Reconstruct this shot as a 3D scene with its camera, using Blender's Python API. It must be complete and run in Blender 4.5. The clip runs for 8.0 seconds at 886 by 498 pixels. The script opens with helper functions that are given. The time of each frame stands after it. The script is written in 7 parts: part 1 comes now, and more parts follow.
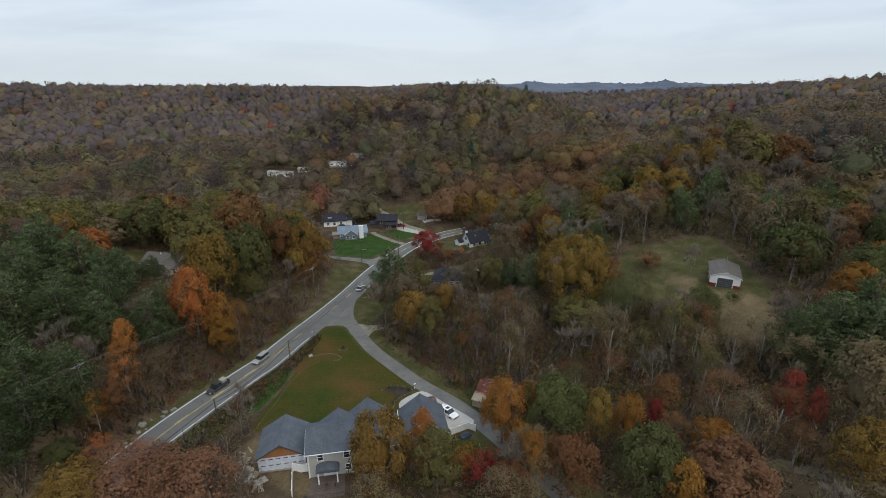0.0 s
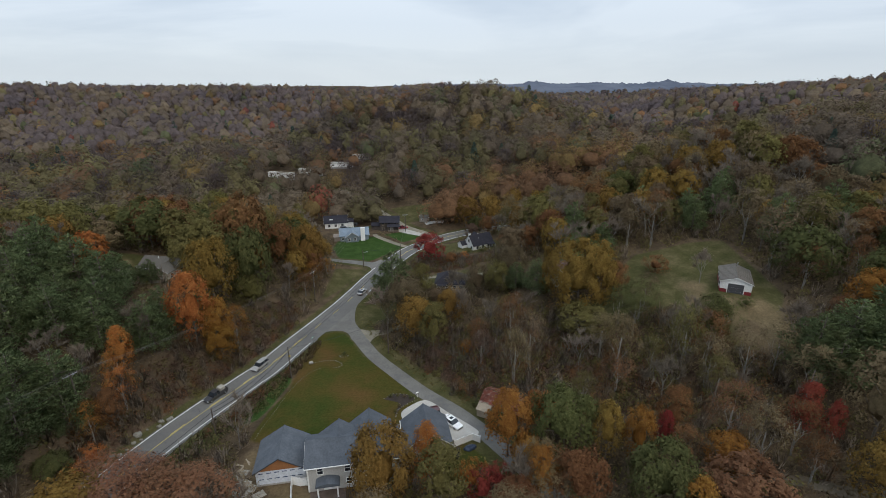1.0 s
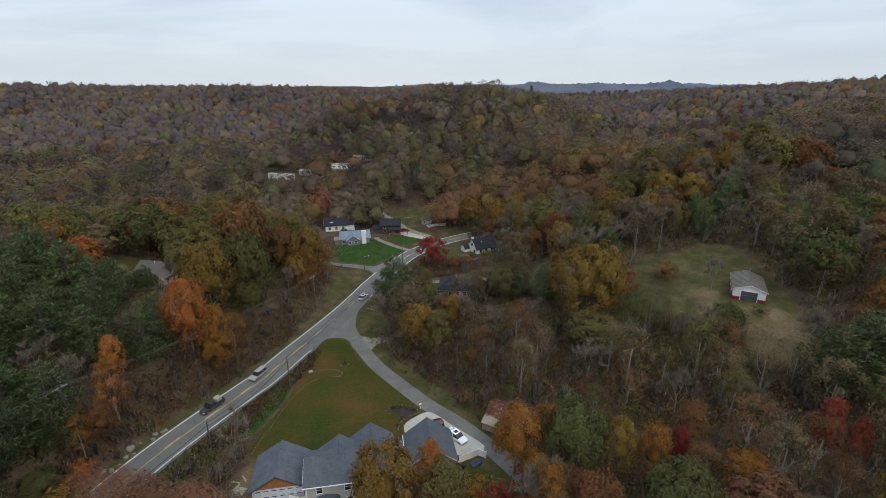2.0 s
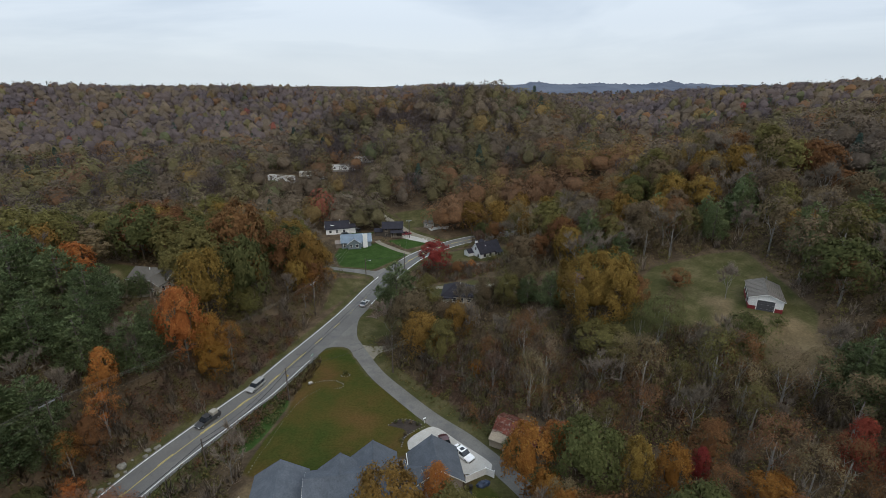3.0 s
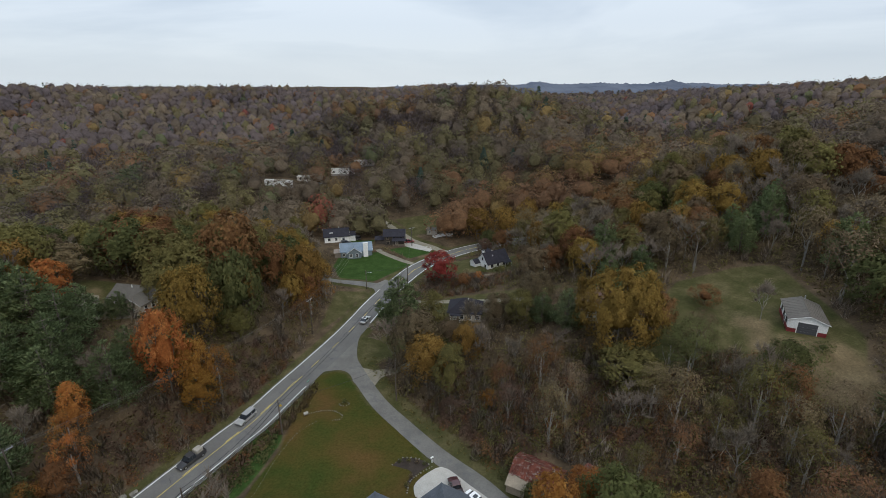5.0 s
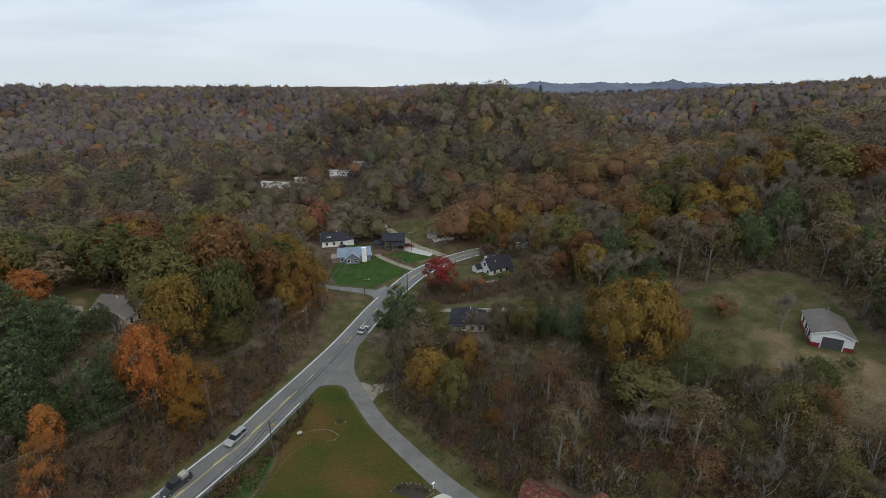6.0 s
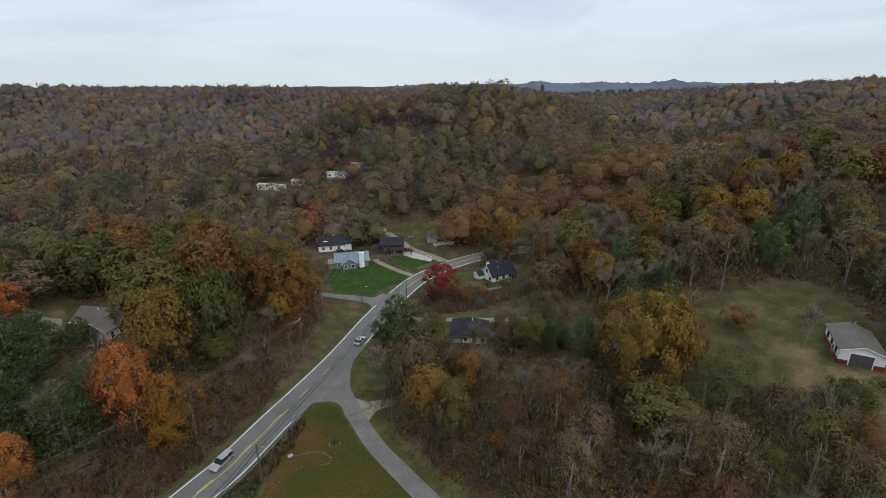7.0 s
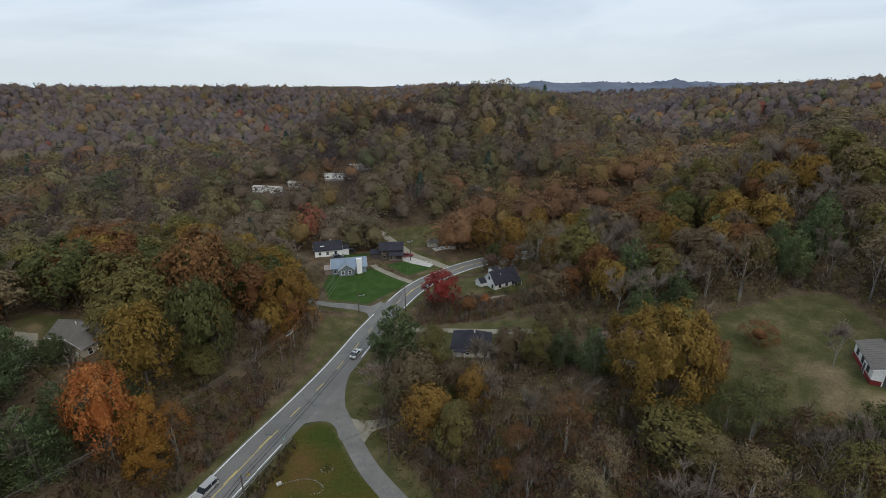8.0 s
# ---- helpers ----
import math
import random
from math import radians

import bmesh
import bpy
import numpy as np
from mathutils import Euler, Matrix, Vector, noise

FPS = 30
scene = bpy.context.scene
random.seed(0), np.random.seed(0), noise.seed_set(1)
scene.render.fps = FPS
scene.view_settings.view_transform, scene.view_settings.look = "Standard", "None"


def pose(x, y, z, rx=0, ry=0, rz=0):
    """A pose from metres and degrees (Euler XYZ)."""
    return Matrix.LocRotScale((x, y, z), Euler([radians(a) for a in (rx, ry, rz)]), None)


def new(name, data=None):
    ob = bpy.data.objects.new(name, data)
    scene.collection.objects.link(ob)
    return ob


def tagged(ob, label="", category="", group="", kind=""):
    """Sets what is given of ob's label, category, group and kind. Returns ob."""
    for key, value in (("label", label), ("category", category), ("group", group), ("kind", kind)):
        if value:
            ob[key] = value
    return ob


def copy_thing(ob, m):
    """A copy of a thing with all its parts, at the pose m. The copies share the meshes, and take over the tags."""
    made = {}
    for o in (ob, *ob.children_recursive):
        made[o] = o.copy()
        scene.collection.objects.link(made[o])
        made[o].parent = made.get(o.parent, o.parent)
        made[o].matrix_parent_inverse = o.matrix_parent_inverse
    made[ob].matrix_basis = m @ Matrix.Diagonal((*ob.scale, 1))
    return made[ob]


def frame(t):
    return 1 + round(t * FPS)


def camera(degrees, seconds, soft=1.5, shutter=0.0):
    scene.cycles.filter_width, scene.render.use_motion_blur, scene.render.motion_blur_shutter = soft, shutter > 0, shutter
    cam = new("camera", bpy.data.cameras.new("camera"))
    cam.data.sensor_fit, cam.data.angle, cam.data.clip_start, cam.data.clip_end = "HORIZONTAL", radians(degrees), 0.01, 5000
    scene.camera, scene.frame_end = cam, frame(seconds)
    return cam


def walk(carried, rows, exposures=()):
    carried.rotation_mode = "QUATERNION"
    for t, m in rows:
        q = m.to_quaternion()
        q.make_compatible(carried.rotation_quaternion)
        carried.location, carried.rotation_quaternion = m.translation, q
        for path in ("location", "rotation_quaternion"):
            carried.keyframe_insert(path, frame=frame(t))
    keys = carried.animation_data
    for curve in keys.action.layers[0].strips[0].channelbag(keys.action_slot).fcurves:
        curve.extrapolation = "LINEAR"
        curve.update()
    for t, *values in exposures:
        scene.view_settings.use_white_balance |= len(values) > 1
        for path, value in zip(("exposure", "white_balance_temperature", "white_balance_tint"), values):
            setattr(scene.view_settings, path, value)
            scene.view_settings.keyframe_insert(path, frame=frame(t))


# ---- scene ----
cam = camera(86.1, 8.0, soft=0.75)
METRES, EYE, TILT, LEAN, TURN = 42.0, 68.0, -19.65, 0.0, 0.0
ROWS = [
    (0.0, 0.0, 0.0, 0.0, 0.0, 0.0, -0.0),
    (0.5, -0.0053, 0.0316, 0.0123, 0.09, 0.0, -0.03),
    (1.0, -0.0116, 0.0677, 0.0266, 0.18, 0.0, -0.06),
    (1.5, -0.0196, 0.1078, 0.0423, 0.23, 0.02, -0.11),
    (3.0, -0.0533, 0.2501, 0.0975, 0.34, 0.05, -0.2),
    (3.5, -0.065, 0.3041, 0.1186, 0.38, 0.06, -0.21),
    (4.0, -0.0774, 0.3616, 0.1405, 0.38, 0.07, -0.17),
    (4.5, -0.0871, 0.4228, 0.1634, 0.38, 0.07, -0.11),
    (6.0, -0.1021, 0.6267, 0.2346, 0.41, 0.03, -0.0),
    (6.5, -0.1038, 0.7007, 0.2589, 0.41, 0.02, 0.02),
    (7.0, -0.1045, 0.7765, 0.2825, 0.44, 0.01, 0.04),
    (7.5, -0.1053, 0.8539, 0.3076, 0.46, 0.0, 0.05),
    (8.0, -0.1053, 0.9329, 0.333, 0.51, -0.01, 0.04),
]
walk(cam, [(t, pose(0, 0, EYE, TILT, LEAN, TURN) @ pose(METRES * x, METRES * y, METRES * z, 90 + pitch, roll, yaw)) for t, x, y, z, yaw, pitch, roll in ROWS])

# ---------------- overcast daylight ----------------
SUN_HEIGHT, SUN_TURN, SKY = 48.0, 150.0, 0.088
world = bpy.data.worlds.new("overcast_sky")
scene.world = world
world.use_nodes = True
wn, wl = world.node_tree.nodes, world.node_tree.links
wn.clear()
w_out = wn.new("ShaderNodeOutputWorld")
w_back = wn.new("ShaderNodeBackground")
w_sky = wn.new("ShaderNodeTexSky")
w_sky.sky_type, w_sky.sun_disc = "NISHITA", False
w_sky.sun_elevation, w_sky.sun_rotation = radians(SUN_HEIGHT), radians(SUN_TURN)
w_co = wn.new("ShaderNodeTexCoord")
w_map = wn.new("ShaderNodeMapping")
w_map.inputs["Scale"].default_value = (1.0, 1.0, 5.5)
w_noise = wn.new("ShaderNodeTexNoise")
w_noise.inputs["Scale"].default_value, w_noise.inputs["Detail"].default_value, w_noise.inputs["Roughness"].default_value = 1.7, 5.0, 0.5
w_noise.inputs["Distortion"].default_value = 0.4
w_ramp = wn.new("ShaderNodeValToRGB")
w_ramp.color_ramp.elements[0].position, w_ramp.color_ramp.elements[0].color = 0.38, (5.0, 6.0, 7.3, 1)
w_ramp.color_ramp.elements[1].position, w_ramp.color_ramp.elements[1].color = 0.62, (7.4, 8.3, 9.3, 1)
# paler air along the horizon
w_sep = wn.new("ShaderNodeSeparateXYZ")
w_low = wn.new("ShaderNodeMapRange")
w_low.inputs[1].default_value, w_low.inputs[2].default_value, w_low.inputs[3].default_value, w_low.inputs[4].default_value = 0.0, 0.10, 0.75, 0.0
w_pale = wn.new("ShaderNodeMix")
w_pale.data_type = "RGBA"
w_pale.inputs[7].default_value = (8.8, 9.6, 10.1, 1)
w_mix = wn.new("ShaderNodeMix")
w_mix.data_type = "RGBA"
w_mix.inputs[0].default_value = 0.93
wl.new(w_co.outputs["Generated"], w_map.inputs[0])
wl.new(w_map.outputs[0], w_noise.inputs["Vector"])
wl.new(w_noise.outputs["Fac"], w_ramp.inputs[0])
wl.new(w_co.outputs["Generated"], w_sep.inputs[0])
wl.new(w_sep.outputs[2], w_low.inputs[0])
wl.new(w_low.outputs[0], w_pale.inputs[0])
wl.new(w_ramp.outputs[0], w_pale.inputs[6])
wl.new(w_sky.outputs[0], w_mix.inputs[6])
wl.new(w_pale.outputs[2], w_mix.inputs[7])
wl.new(w_mix.outputs[2], w_back.inputs[0])
# an overcast sky is over twice as bright overhead as at the horizon
w_up = wn.new("ShaderNodeMath")
w_up.operation, w_up.use_clamp = "MAXIMUM", False
w_up.inputs[1].default_value = 0.0
w_cie = wn.new("ShaderNodeMath")
w_cie.operation = "MULTIPLY_ADD"
w_cie.inputs[1].default_value, w_cie.inputs[2].default_value = 1.3 * SKY, SKY
wl.new(w_sep.outputs[2], w_up.inputs[0])
wl.new(w_up.outputs[0], w_cie.inputs[0])
wl.new(w_cie.outputs[0], w_back.inputs[1])
wl.new(w_back.outputs[0], w_out.inputs[0])

sun = new("sun", bpy.data.lights.new("sun", "SUN"))
sun.data.energy, sun.data.angle, sun.data.color = 1.45, radians(40), (1.0, 0.90, 0.74)
sun.matrix_basis = pose(0, 0, 300, 90 - SUN_HEIGHT, 0, 180 - SUN_TURN)
scene.view_settings.exposure = 0.0

# ---------------- materials ----------------
def node_mat(name):
    m = bpy.data.materials.new(name)
    m.use_nodes = True
    return m, m.node_tree.nodes, m.node_tree.links, m.node_tree.nodes["Principled BSDF"]


def vector_of(n, l, space="Object", scale=(1, 1, 1)):
    co, mp = n.new("ShaderNodeTexCoord"), n.new("ShaderNodeMapping")
    mp.inputs["Scale"].default_value = scale
    l.new(co.outputs[space], mp.inputs[0])
    return mp.outputs[0]


def noise_node(n, l, vec, scale, detail=4.0, rough=0.55):
    t = n.new("ShaderNodeTexNoise")
    t.inputs["Scale"].default_value, t.inputs["Detail"].default_value, t.inputs["Roughness"].default_value = scale, detail, rough
    l.new(vec, t.inputs["Vector"])
    return t.outputs["Fac"]


def ramp_node(n, l, fac, stops):
    r = n.new("ShaderNodeValToRGB")
    e = r.color_ramp.elements
    while len(e) < len(stops):
        e.new(0.5)
    for k, (pos, col) in enumerate(stops):
        e[k].position, e[k].color = pos, (*col, 1)
    if fac is not None:
        l.new(fac, r.inputs[0])
    return r.outputs[0]


def mix_node(n, l, fac, a, b, kind="MIX"):
    m = n.new("ShaderNodeMix")
    m.data_type, m.blend_type = "RGBA", kind
    if isinstance(fac, float):
        m.inputs[0].default_value = fac
    else:
        l.new(fac, m.inputs[0])
    for sock, v in ((m.inputs[6], a), (m.inputs[7], b)):
        if isinstance(v, tuple):
            sock.default_value = (*v, 1)
        else:
            l.new(v, sock)
    return m.outputs[2]


def bump_node(n, l, p, height, strength, distance):
    b = n.new("ShaderNodeBump")
    b.inputs["Strength"].default_value, b.inputs["Distance"].default_value = strength, distance
    l.new(height, b.inputs["Height"])
    l.new(b.outputs[0], p.inputs["Normal"])


def shade(c, k):
    return tuple(min(1.0, v * k) for v in c)


def surface(name, colour, rough=0.8, spread=0.25, big=0.4, small=6.0, stain=None, metal=0.0, bump=0.2, depth=0.02, spec=0.3, space="Object"):
    """A worn surface: broad patches, fine grain, and stains of another colour."""
    m, n, l, p = node_mat(name)
    v = vector_of(n, l, space)
    a = noise_node(n, l, v, big, 5)
    b = noise_node(n, l, v, small, 6, 0.65)
    base = ramp_node(n, l, a, [(0.3, shade(colour, 1 - spread)), (0.7, shade(colour, 1 + spread))])
    grain = ramp_node(n, l, b, [(0.25, (0.72, 0.72, 0.72)), (0.75, (1.18, 1.18, 1.18))])
    col = mix_node(n, l, 1.0, base, grain, "MULTIPLY")
    if stain:
        s = ramp_node(n, l, noise_node(n, l, v, big * 2.3, 7, 0.7), [(0.52, (0, 0, 0)), (0.68, (1, 1, 1))])
        col = mix_node(n, l, s, col, stain)
    info = n.new("ShaderNodeObjectInfo")
    vary = ramp_node(n, l, info.outputs["Random"], [(0.0, (0.9, 0.9, 0.9)), (1.0, (1.1, 1.1, 1.1))])
    col = mix_node(n, l, 1.0, col, vary, "MULTIPLY")
    l.new(col, p.inputs["Base Color"])
    p.inputs["Roughness"].default_value, p.inputs["Metallic"].default_value = rough, metal
    p.inputs["Specular IOR Level"].default_value = spec
    if bump:
        bump_node(n, l, p, b, bump, depth)
    return m


def let_through(n, l, p, col, share):
    """Thin leaves pass some of the light that falls on them."""
    t = n.new("ShaderNodeBsdfTranslucent")
    l.new(col, t.inputs["Color"])
    mx = n.new("ShaderNodeMixShader")
    mx.inputs[0].default_value = share
    l.new(p.outputs[0], mx.inputs[1])
    l.new(t.outputs[0], mx.inputs[2])
    l.new(mx.outputs[0], n["Material Output"].inputs["Surface"])


def foliage(name, dark, mid, light, patch=0.22, turn=0.008):
    """Leaves: each tree a little different, lighter and darker sprays in one crown."""
    m, n, l, p = node_mat(name)
    v = vector_of(n, l, "Object")
    a = noise_node(n, l, v, patch, 3)
    geo = n.new("ShaderNodeNewGeometry")
    add = n.new("ShaderNodeMath")
    add.operation, add.inputs[1].default_value = "MULTIPLY_ADD", 0.45
    l.new(geo.outputs["Random Per Island"], add.inputs[0])
    half = n.new("ShaderNodeMath")
    half.operation, half.inputs[1].default_value = "MULTIPLY", 0.62
    l.new(a, half.inputs[0])
    l.new(half.outputs[0], add.inputs[2])
    col = ramp_node(n, l, add.outputs[0], [(0.22, dark), (0.5, mid), (0.82, light)])
    grain = ramp_node(n, l, noise_node(n, l, v, 1.9, 4, 0.75), [(0.3, (0.62, 0.62, 0.62)), (0.7, (1.38, 1.38, 1.38))])
    col = mix_node(n, l, 1.0, col, grain, "MULTIPLY")
    bump_node(n, l, p, noise_node(n, l, v, 1.3, 3, 0.7), 0.4, 0.4)
    info = n.new("ShaderNodeObjectInfo")
    hue = n.new("ShaderNodeHueSaturation")
    hue.inputs["Saturation"].default_value = 1.0
    rng = n.new("ShaderNodeMapRange")
    rng.inputs[3].default_value, rng.inputs[4].default_value = 0.5 - turn, 0.5 + turn
    l.new(info.outputs["Random"], rng.inputs[0])
    l.new(rng.outputs[0], hue.inputs["Hue"])
    mul = n.new("ShaderNodeMath")
    mul.operation, mul.inputs[1].default_value = "MULTIPLY", 7.31
    fr = n.new("ShaderNodeMath")
    fr.operation = "FRACT"
    l.new(info.outputs["Random"], mul.inputs[0])
    l.new(mul.outputs[0], fr.inputs[0])
    val = n.new("ShaderNodeMapRange")
    val.inputs[3].default_value, val.inputs[4].default_value = 1.2, 1.72
    l.new(fr.outputs[0], val.inputs[0])
    l.new(val.outputs[0], hue.inputs["Value"])
    l.new(col, hue.inputs["Color"])
    l.new(hue.outputs[0], p.inputs["Base Color"])
    let_through(n, l, p, hue.outputs[0], 0.4)
    p.inputs["Roughness"].default_value = 0.85
    p.inputs["Specular IOR Level"].default_value = 0.03
    return m


def woods(name, stops):
    """Far crowns: a colour of its own for each tree, with lighter and darker sprays."""
    m, n, l, p = node_mat(name)
    v = vector_of(n, l, "Object")
    own = n.new("ShaderNodeAttribute")
    own.attribute_name = "tint"
    col = ramp_node(n, l, own.outputs["Fac"], stops)
    geo = n.new("ShaderNodeNewGeometry")
    vary = ramp_node(n, l, geo.outputs["Random Per Island"], [(0.0, (1.2, 1.2, 1.22)), (1.0, (1.6, 1.6, 1.62))])
    col = mix_node(n, l, 1.0, col, vary, "MULTIPLY")
    tuft = noise_node(n, l, v, 0.75, 4, 0.72)
    grain = ramp_node(n, l, tuft, [(0.3, (0.68, 0.68, 0.68)), (0.7, (1.32, 1.32, 1.32))])
    col = mix_node(n, l, 1.0, col, grain, "MULTIPLY")
    bump_node(n, l, p, tuft, 0.5, 0.7)
    patch = ramp_node(n, l, noise_node(n, l, v, 0.012, 3), [(0.35, (0.8, 0.8, 0.84)), (0.65, (1.15, 1.1, 1.02))])
    col = mix_node(n, l, 1.0, col, patch, "MULTIPLY")
    l.new(col, p.inputs["Base Color"])
    let_through(n, l, p, col, 0.35)
    p.inputs["Roughness"].default_value = 0.85
    p.inputs["Specular IOR Level"].default_value = 0.02
    return m


LEAF = {
    "gold": foliage("gold_leaves", (0.082, 0.050, 0.015), (0.125, 0.078, 0.022), (0.172, 0.112, 0.033)),
    "amber": foliage("amber_leaves", (0.099, 0.044, 0.013), (0.149, 0.072, 0.018), (0.198, 0.108, 0.027)),
    "orange": foliage("orange_leaves", (0.157, 0.052, 0.017), (0.214, 0.082, 0.025), (0.257, 0.122, 0.038)),
    "rust": foliage("rust_leaves", (0.068, 0.034, 0.017), (0.103, 0.051, 0.024), (0.140, 0.074, 0.034)),
    "red": foliage("red_leaves", (0.110, 0.022, 0.018), (0.155, 0.034, 0.025), (0.200, 0.052, 0.036)),
    "olive": foliage("olive_leaves", (0.054, 0.048, 0.018), (0.084, 0.074, 0.027), (0.122, 0.106, 0.041)),
    "green": foliage("green_leaves", (0.036, 0.040, 0.016), (0.055, 0.059, 0.023), (0.078, 0.080, 0.032)),
    "brown": foliage("brown_leaves", (0.061, 0.045, 0.028), (0.091, 0.068, 0.041), (0.125, 0.095, 0.060)),
    "tan": foliage("faded_leaves", (0.072, 0.055, 0.032), (0.106, 0.080, 0.045), (0.144, 0.110, 0.064)),
    "pine": foliage("pine_needles", (0.058, 0.076, 0.034), (0.092, 0.116, 0.053), (0.142, 0.168, 0.082), 0.3),
    "bramble": foliage("bramble_stems", (0.042, 0.026, 0.020), (0.066, 0.041, 0.031), (0.095, 0.062, 0.046)),
    "moss": foliage("moss_green_leaves", (0.040, 0.044, 0.016), (0.058, 0.062, 0.023), (0.082, 0.084, 0.033)),
    "russet": foliage("russet_leaves", (0.090, 0.044, 0.027), (0.125, 0.062, 0.036), (0.157, 0.086, 0.050)),
    "twig": foliage("bare_twigs", (0.085, 0.068, 0.052), (0.125, 0.102, 0.080), (0.170, 0.142, 0.114)),
}
BARK = surface("bark", (0.13, 0.11, 0.09), 0.9, 0.3, 0.8, 9.0, (0.07, 0.08, 0.05), bump=0.5, depth=0.03)
PALE_BARK = surface("pale_bark", (0.21, 0.195, 0.175), 0.9, 0.35, 0.5, 7.0, (0.12, 0.11, 0.09), bump=0.3, depth=0.02)
ASPHALT = surface("asphalt", (0.132, 0.127, 0.119), 0.9, 0.16, 0.12, 5.0, (0.098, 0.098, 0.10), bump=0.15)
LANE_ASPHALT = surface("side_asphalt", (0.128, 0.122, 0.112), 0.92, 0.18, 0.2, 4.0, (0.09, 0.09, 0.088), bump=0.2)
TAR = surface("tar_seal", (0.03, 0.03, 0.032), 0.6, 0.2)
WHITE_LINE = surface("white_road_paint", (0.55, 0.55, 0.53), 0.7, 0.12, 0.3, 3.0, (0.34, 0.34, 0.34))
YELLOW_LINE = surface("yellow_road_paint", (0.46, 0.36, 0.10), 0.7, 0.18, 0.3, 3.0, (0.22, 0.19, 0.10))
GRAVEL = surface("pale_gravel", (0.20, 0.18, 0.14), 0.95, 0.22, 0.35, 5.0, (0.16, 0.15, 0.09), bump=0.5, depth=0.05)
EARTH_TRACK = surface("bare_earth", (0.13, 0.105, 0.075), 0.95, 0.25, 0.4, 4.0, (0.07, 0.06, 0.035), bump=0.4, depth=0.05)
CONCRETE = surface("pale_concrete", (0.34, 0.325, 0.295), 0.9, 0.12, 0.4, 6.0, (0.32, 0.30, 0.27))
SHINGLE = surface("grey_blue_shingles", (0.075, 0.085, 0.10), 0.9, 0.16, 0.5, 3.5, (0.056, 0.065, 0.078), bump=0.6, depth=0.04)
DARK_ROOF = surface("charcoal_shingles", (0.021, 0.020, 0.027), 0.95, 0.25, 0.5, 3.5, (0.013, 0.013, 0.018), bump=0.5, depth=0.04)
BLUE_ROOF = surface("blue_grey_roof", (0.155, 0.20, 0.25), 0.7, 0.12, 0.4, 3.0, bump=0.3)
GREY_ROOF = surface("warm_grey_shingles", (0.098, 0.089, 0.078), 0.9, 0.14, 0.5, 4.0, (0.075, 0.068, 0.06), bump=0.4)
METAL_ROOF = surface("tan_metal_roof", (0.098, 0.087, 0.075), 0.55, 0.1, 0.25, 2.0, metal=0.1, bump=0.05)
BROWN_ROOF = surface("red_brown_roof", (0.11, 0.066, 0.055), 0.85, 0.2, 0.5, 4.0)
RUST_ROOF = surface("rusted_tin", (0.20, 0.065, 0.045), 0.8, 0.45, 0.7, 3.0, (0.36, 0.31, 0.27), metal=0.1, bump=0.4, depth=0.03)
SIDING = surface("grey_siding", (0.36, 0.35, 0.33), 0.8, 0.06, 0.3, 5.0)
TAN_SIDING = surface("tan_siding", (0.20, 0.165, 0.14), 0.8, 0.08, 0.3, 5.0)
WHITE_SIDING = surface("white_siding", (0.66, 0.66, 0.65), 0.75, 0.06, 0.3, 4.0)
BLUE_SIDING = surface("blue_grey_siding", (0.15, 0.185, 0.21), 0.8, 0.08, 0.3, 5.0)
BEIGE_SIDING = surface("beige_siding", (0.36, 0.32, 0.27), 0.8, 0.08, 0.3, 5.0)
LOG_WALL = surface("dark_log_wall", (0.07, 0.058, 0.05), 0.9, 0.25, 0.5, 5.0)
RED_BAND = surface("red_wainscot", (0.16, 0.022, 0.024), 0.6, 0.1)
WRAP = surface("white_house_wrap", (0.55, 0.58, 0.63), 0.6, 0.05, 0.3, 3.0)
WRAP_PRINT = surface("blue_print", (0.05, 0.07, 0.14), 0.6, 0.1)
OSB = surface("orange_sheathing", (0.26, 0.115, 0.045), 0.9, 0.12, 0.8, 7.0)
TRIM = surface("white_trim", (0.66, 0.66, 0.64), 0.6, 0.05)
DARK_TRIM = surface("dark_trim", (0.06, 0.06, 0.065), 0.6, 0.1)
BLOCK = surface("concrete_block", (0.28, 0.265, 0.25), 0.9, 0.12, 0.6, 5.0)
DECK = surface("dark_deck_boards", (0.10, 0.075, 0.062), 0.8, 0.2, 0.6, 5.0)
POLE_WOOD = surface("weathered_pole", (0.085, 0.068, 0.056), 0.9, 0.2, 0.5, 6.0)
STEEL = surface("galvanised_steel", (0.34, 0.35, 0.36), 0.5, 0.1, 0.4, 4.0, metal=0.6)
OLD_WIRE = surface("weathered_wire", (0.14, 0.13, 0.115), 0.6, 0.1, bump=0)
CABLE = surface("black_cable", (0.02, 0.02, 0.022), 0.6, 0.1, bump=0)
RUBBER = surface("tyre_rubber", (0.02, 0.02, 0.02), 0.8, 0.1, bump=0)
ROCK = surface("pale_stone", (0.17, 0.16, 0.135), 0.9, 0.25, 0.9, 6.0, (0.18, 0.17, 0.14), bump=0.5, depth=0.05)
LUMBER = surface("scrap_lumber", (0.26, 0.215, 0.16), 0.85, 0.25, 0.9, 5.0, (0.25, 0.21, 0.16))
TARP = surface("crumpled_plastic", (0.30, 0.28, 0.24), 0.5, 0.1)
BLUE_TARP = surface("dark_blue_cover", (0.03, 0.045, 0.08), 0.5, 0.2)
PVC = surface("white_vinyl", (0.72, 0.72, 0.71), 0.45, 0.04)
SOIL = surface("dark_mulch", (0.035, 0.026, 0.02), 0.95, 0.3, 0.9, 8.0, bump=0.5, depth=0.04)
SIGN_GREEN = surface("green_sign", (0.03, 0.22, 0.14), 0.5, 0.05)
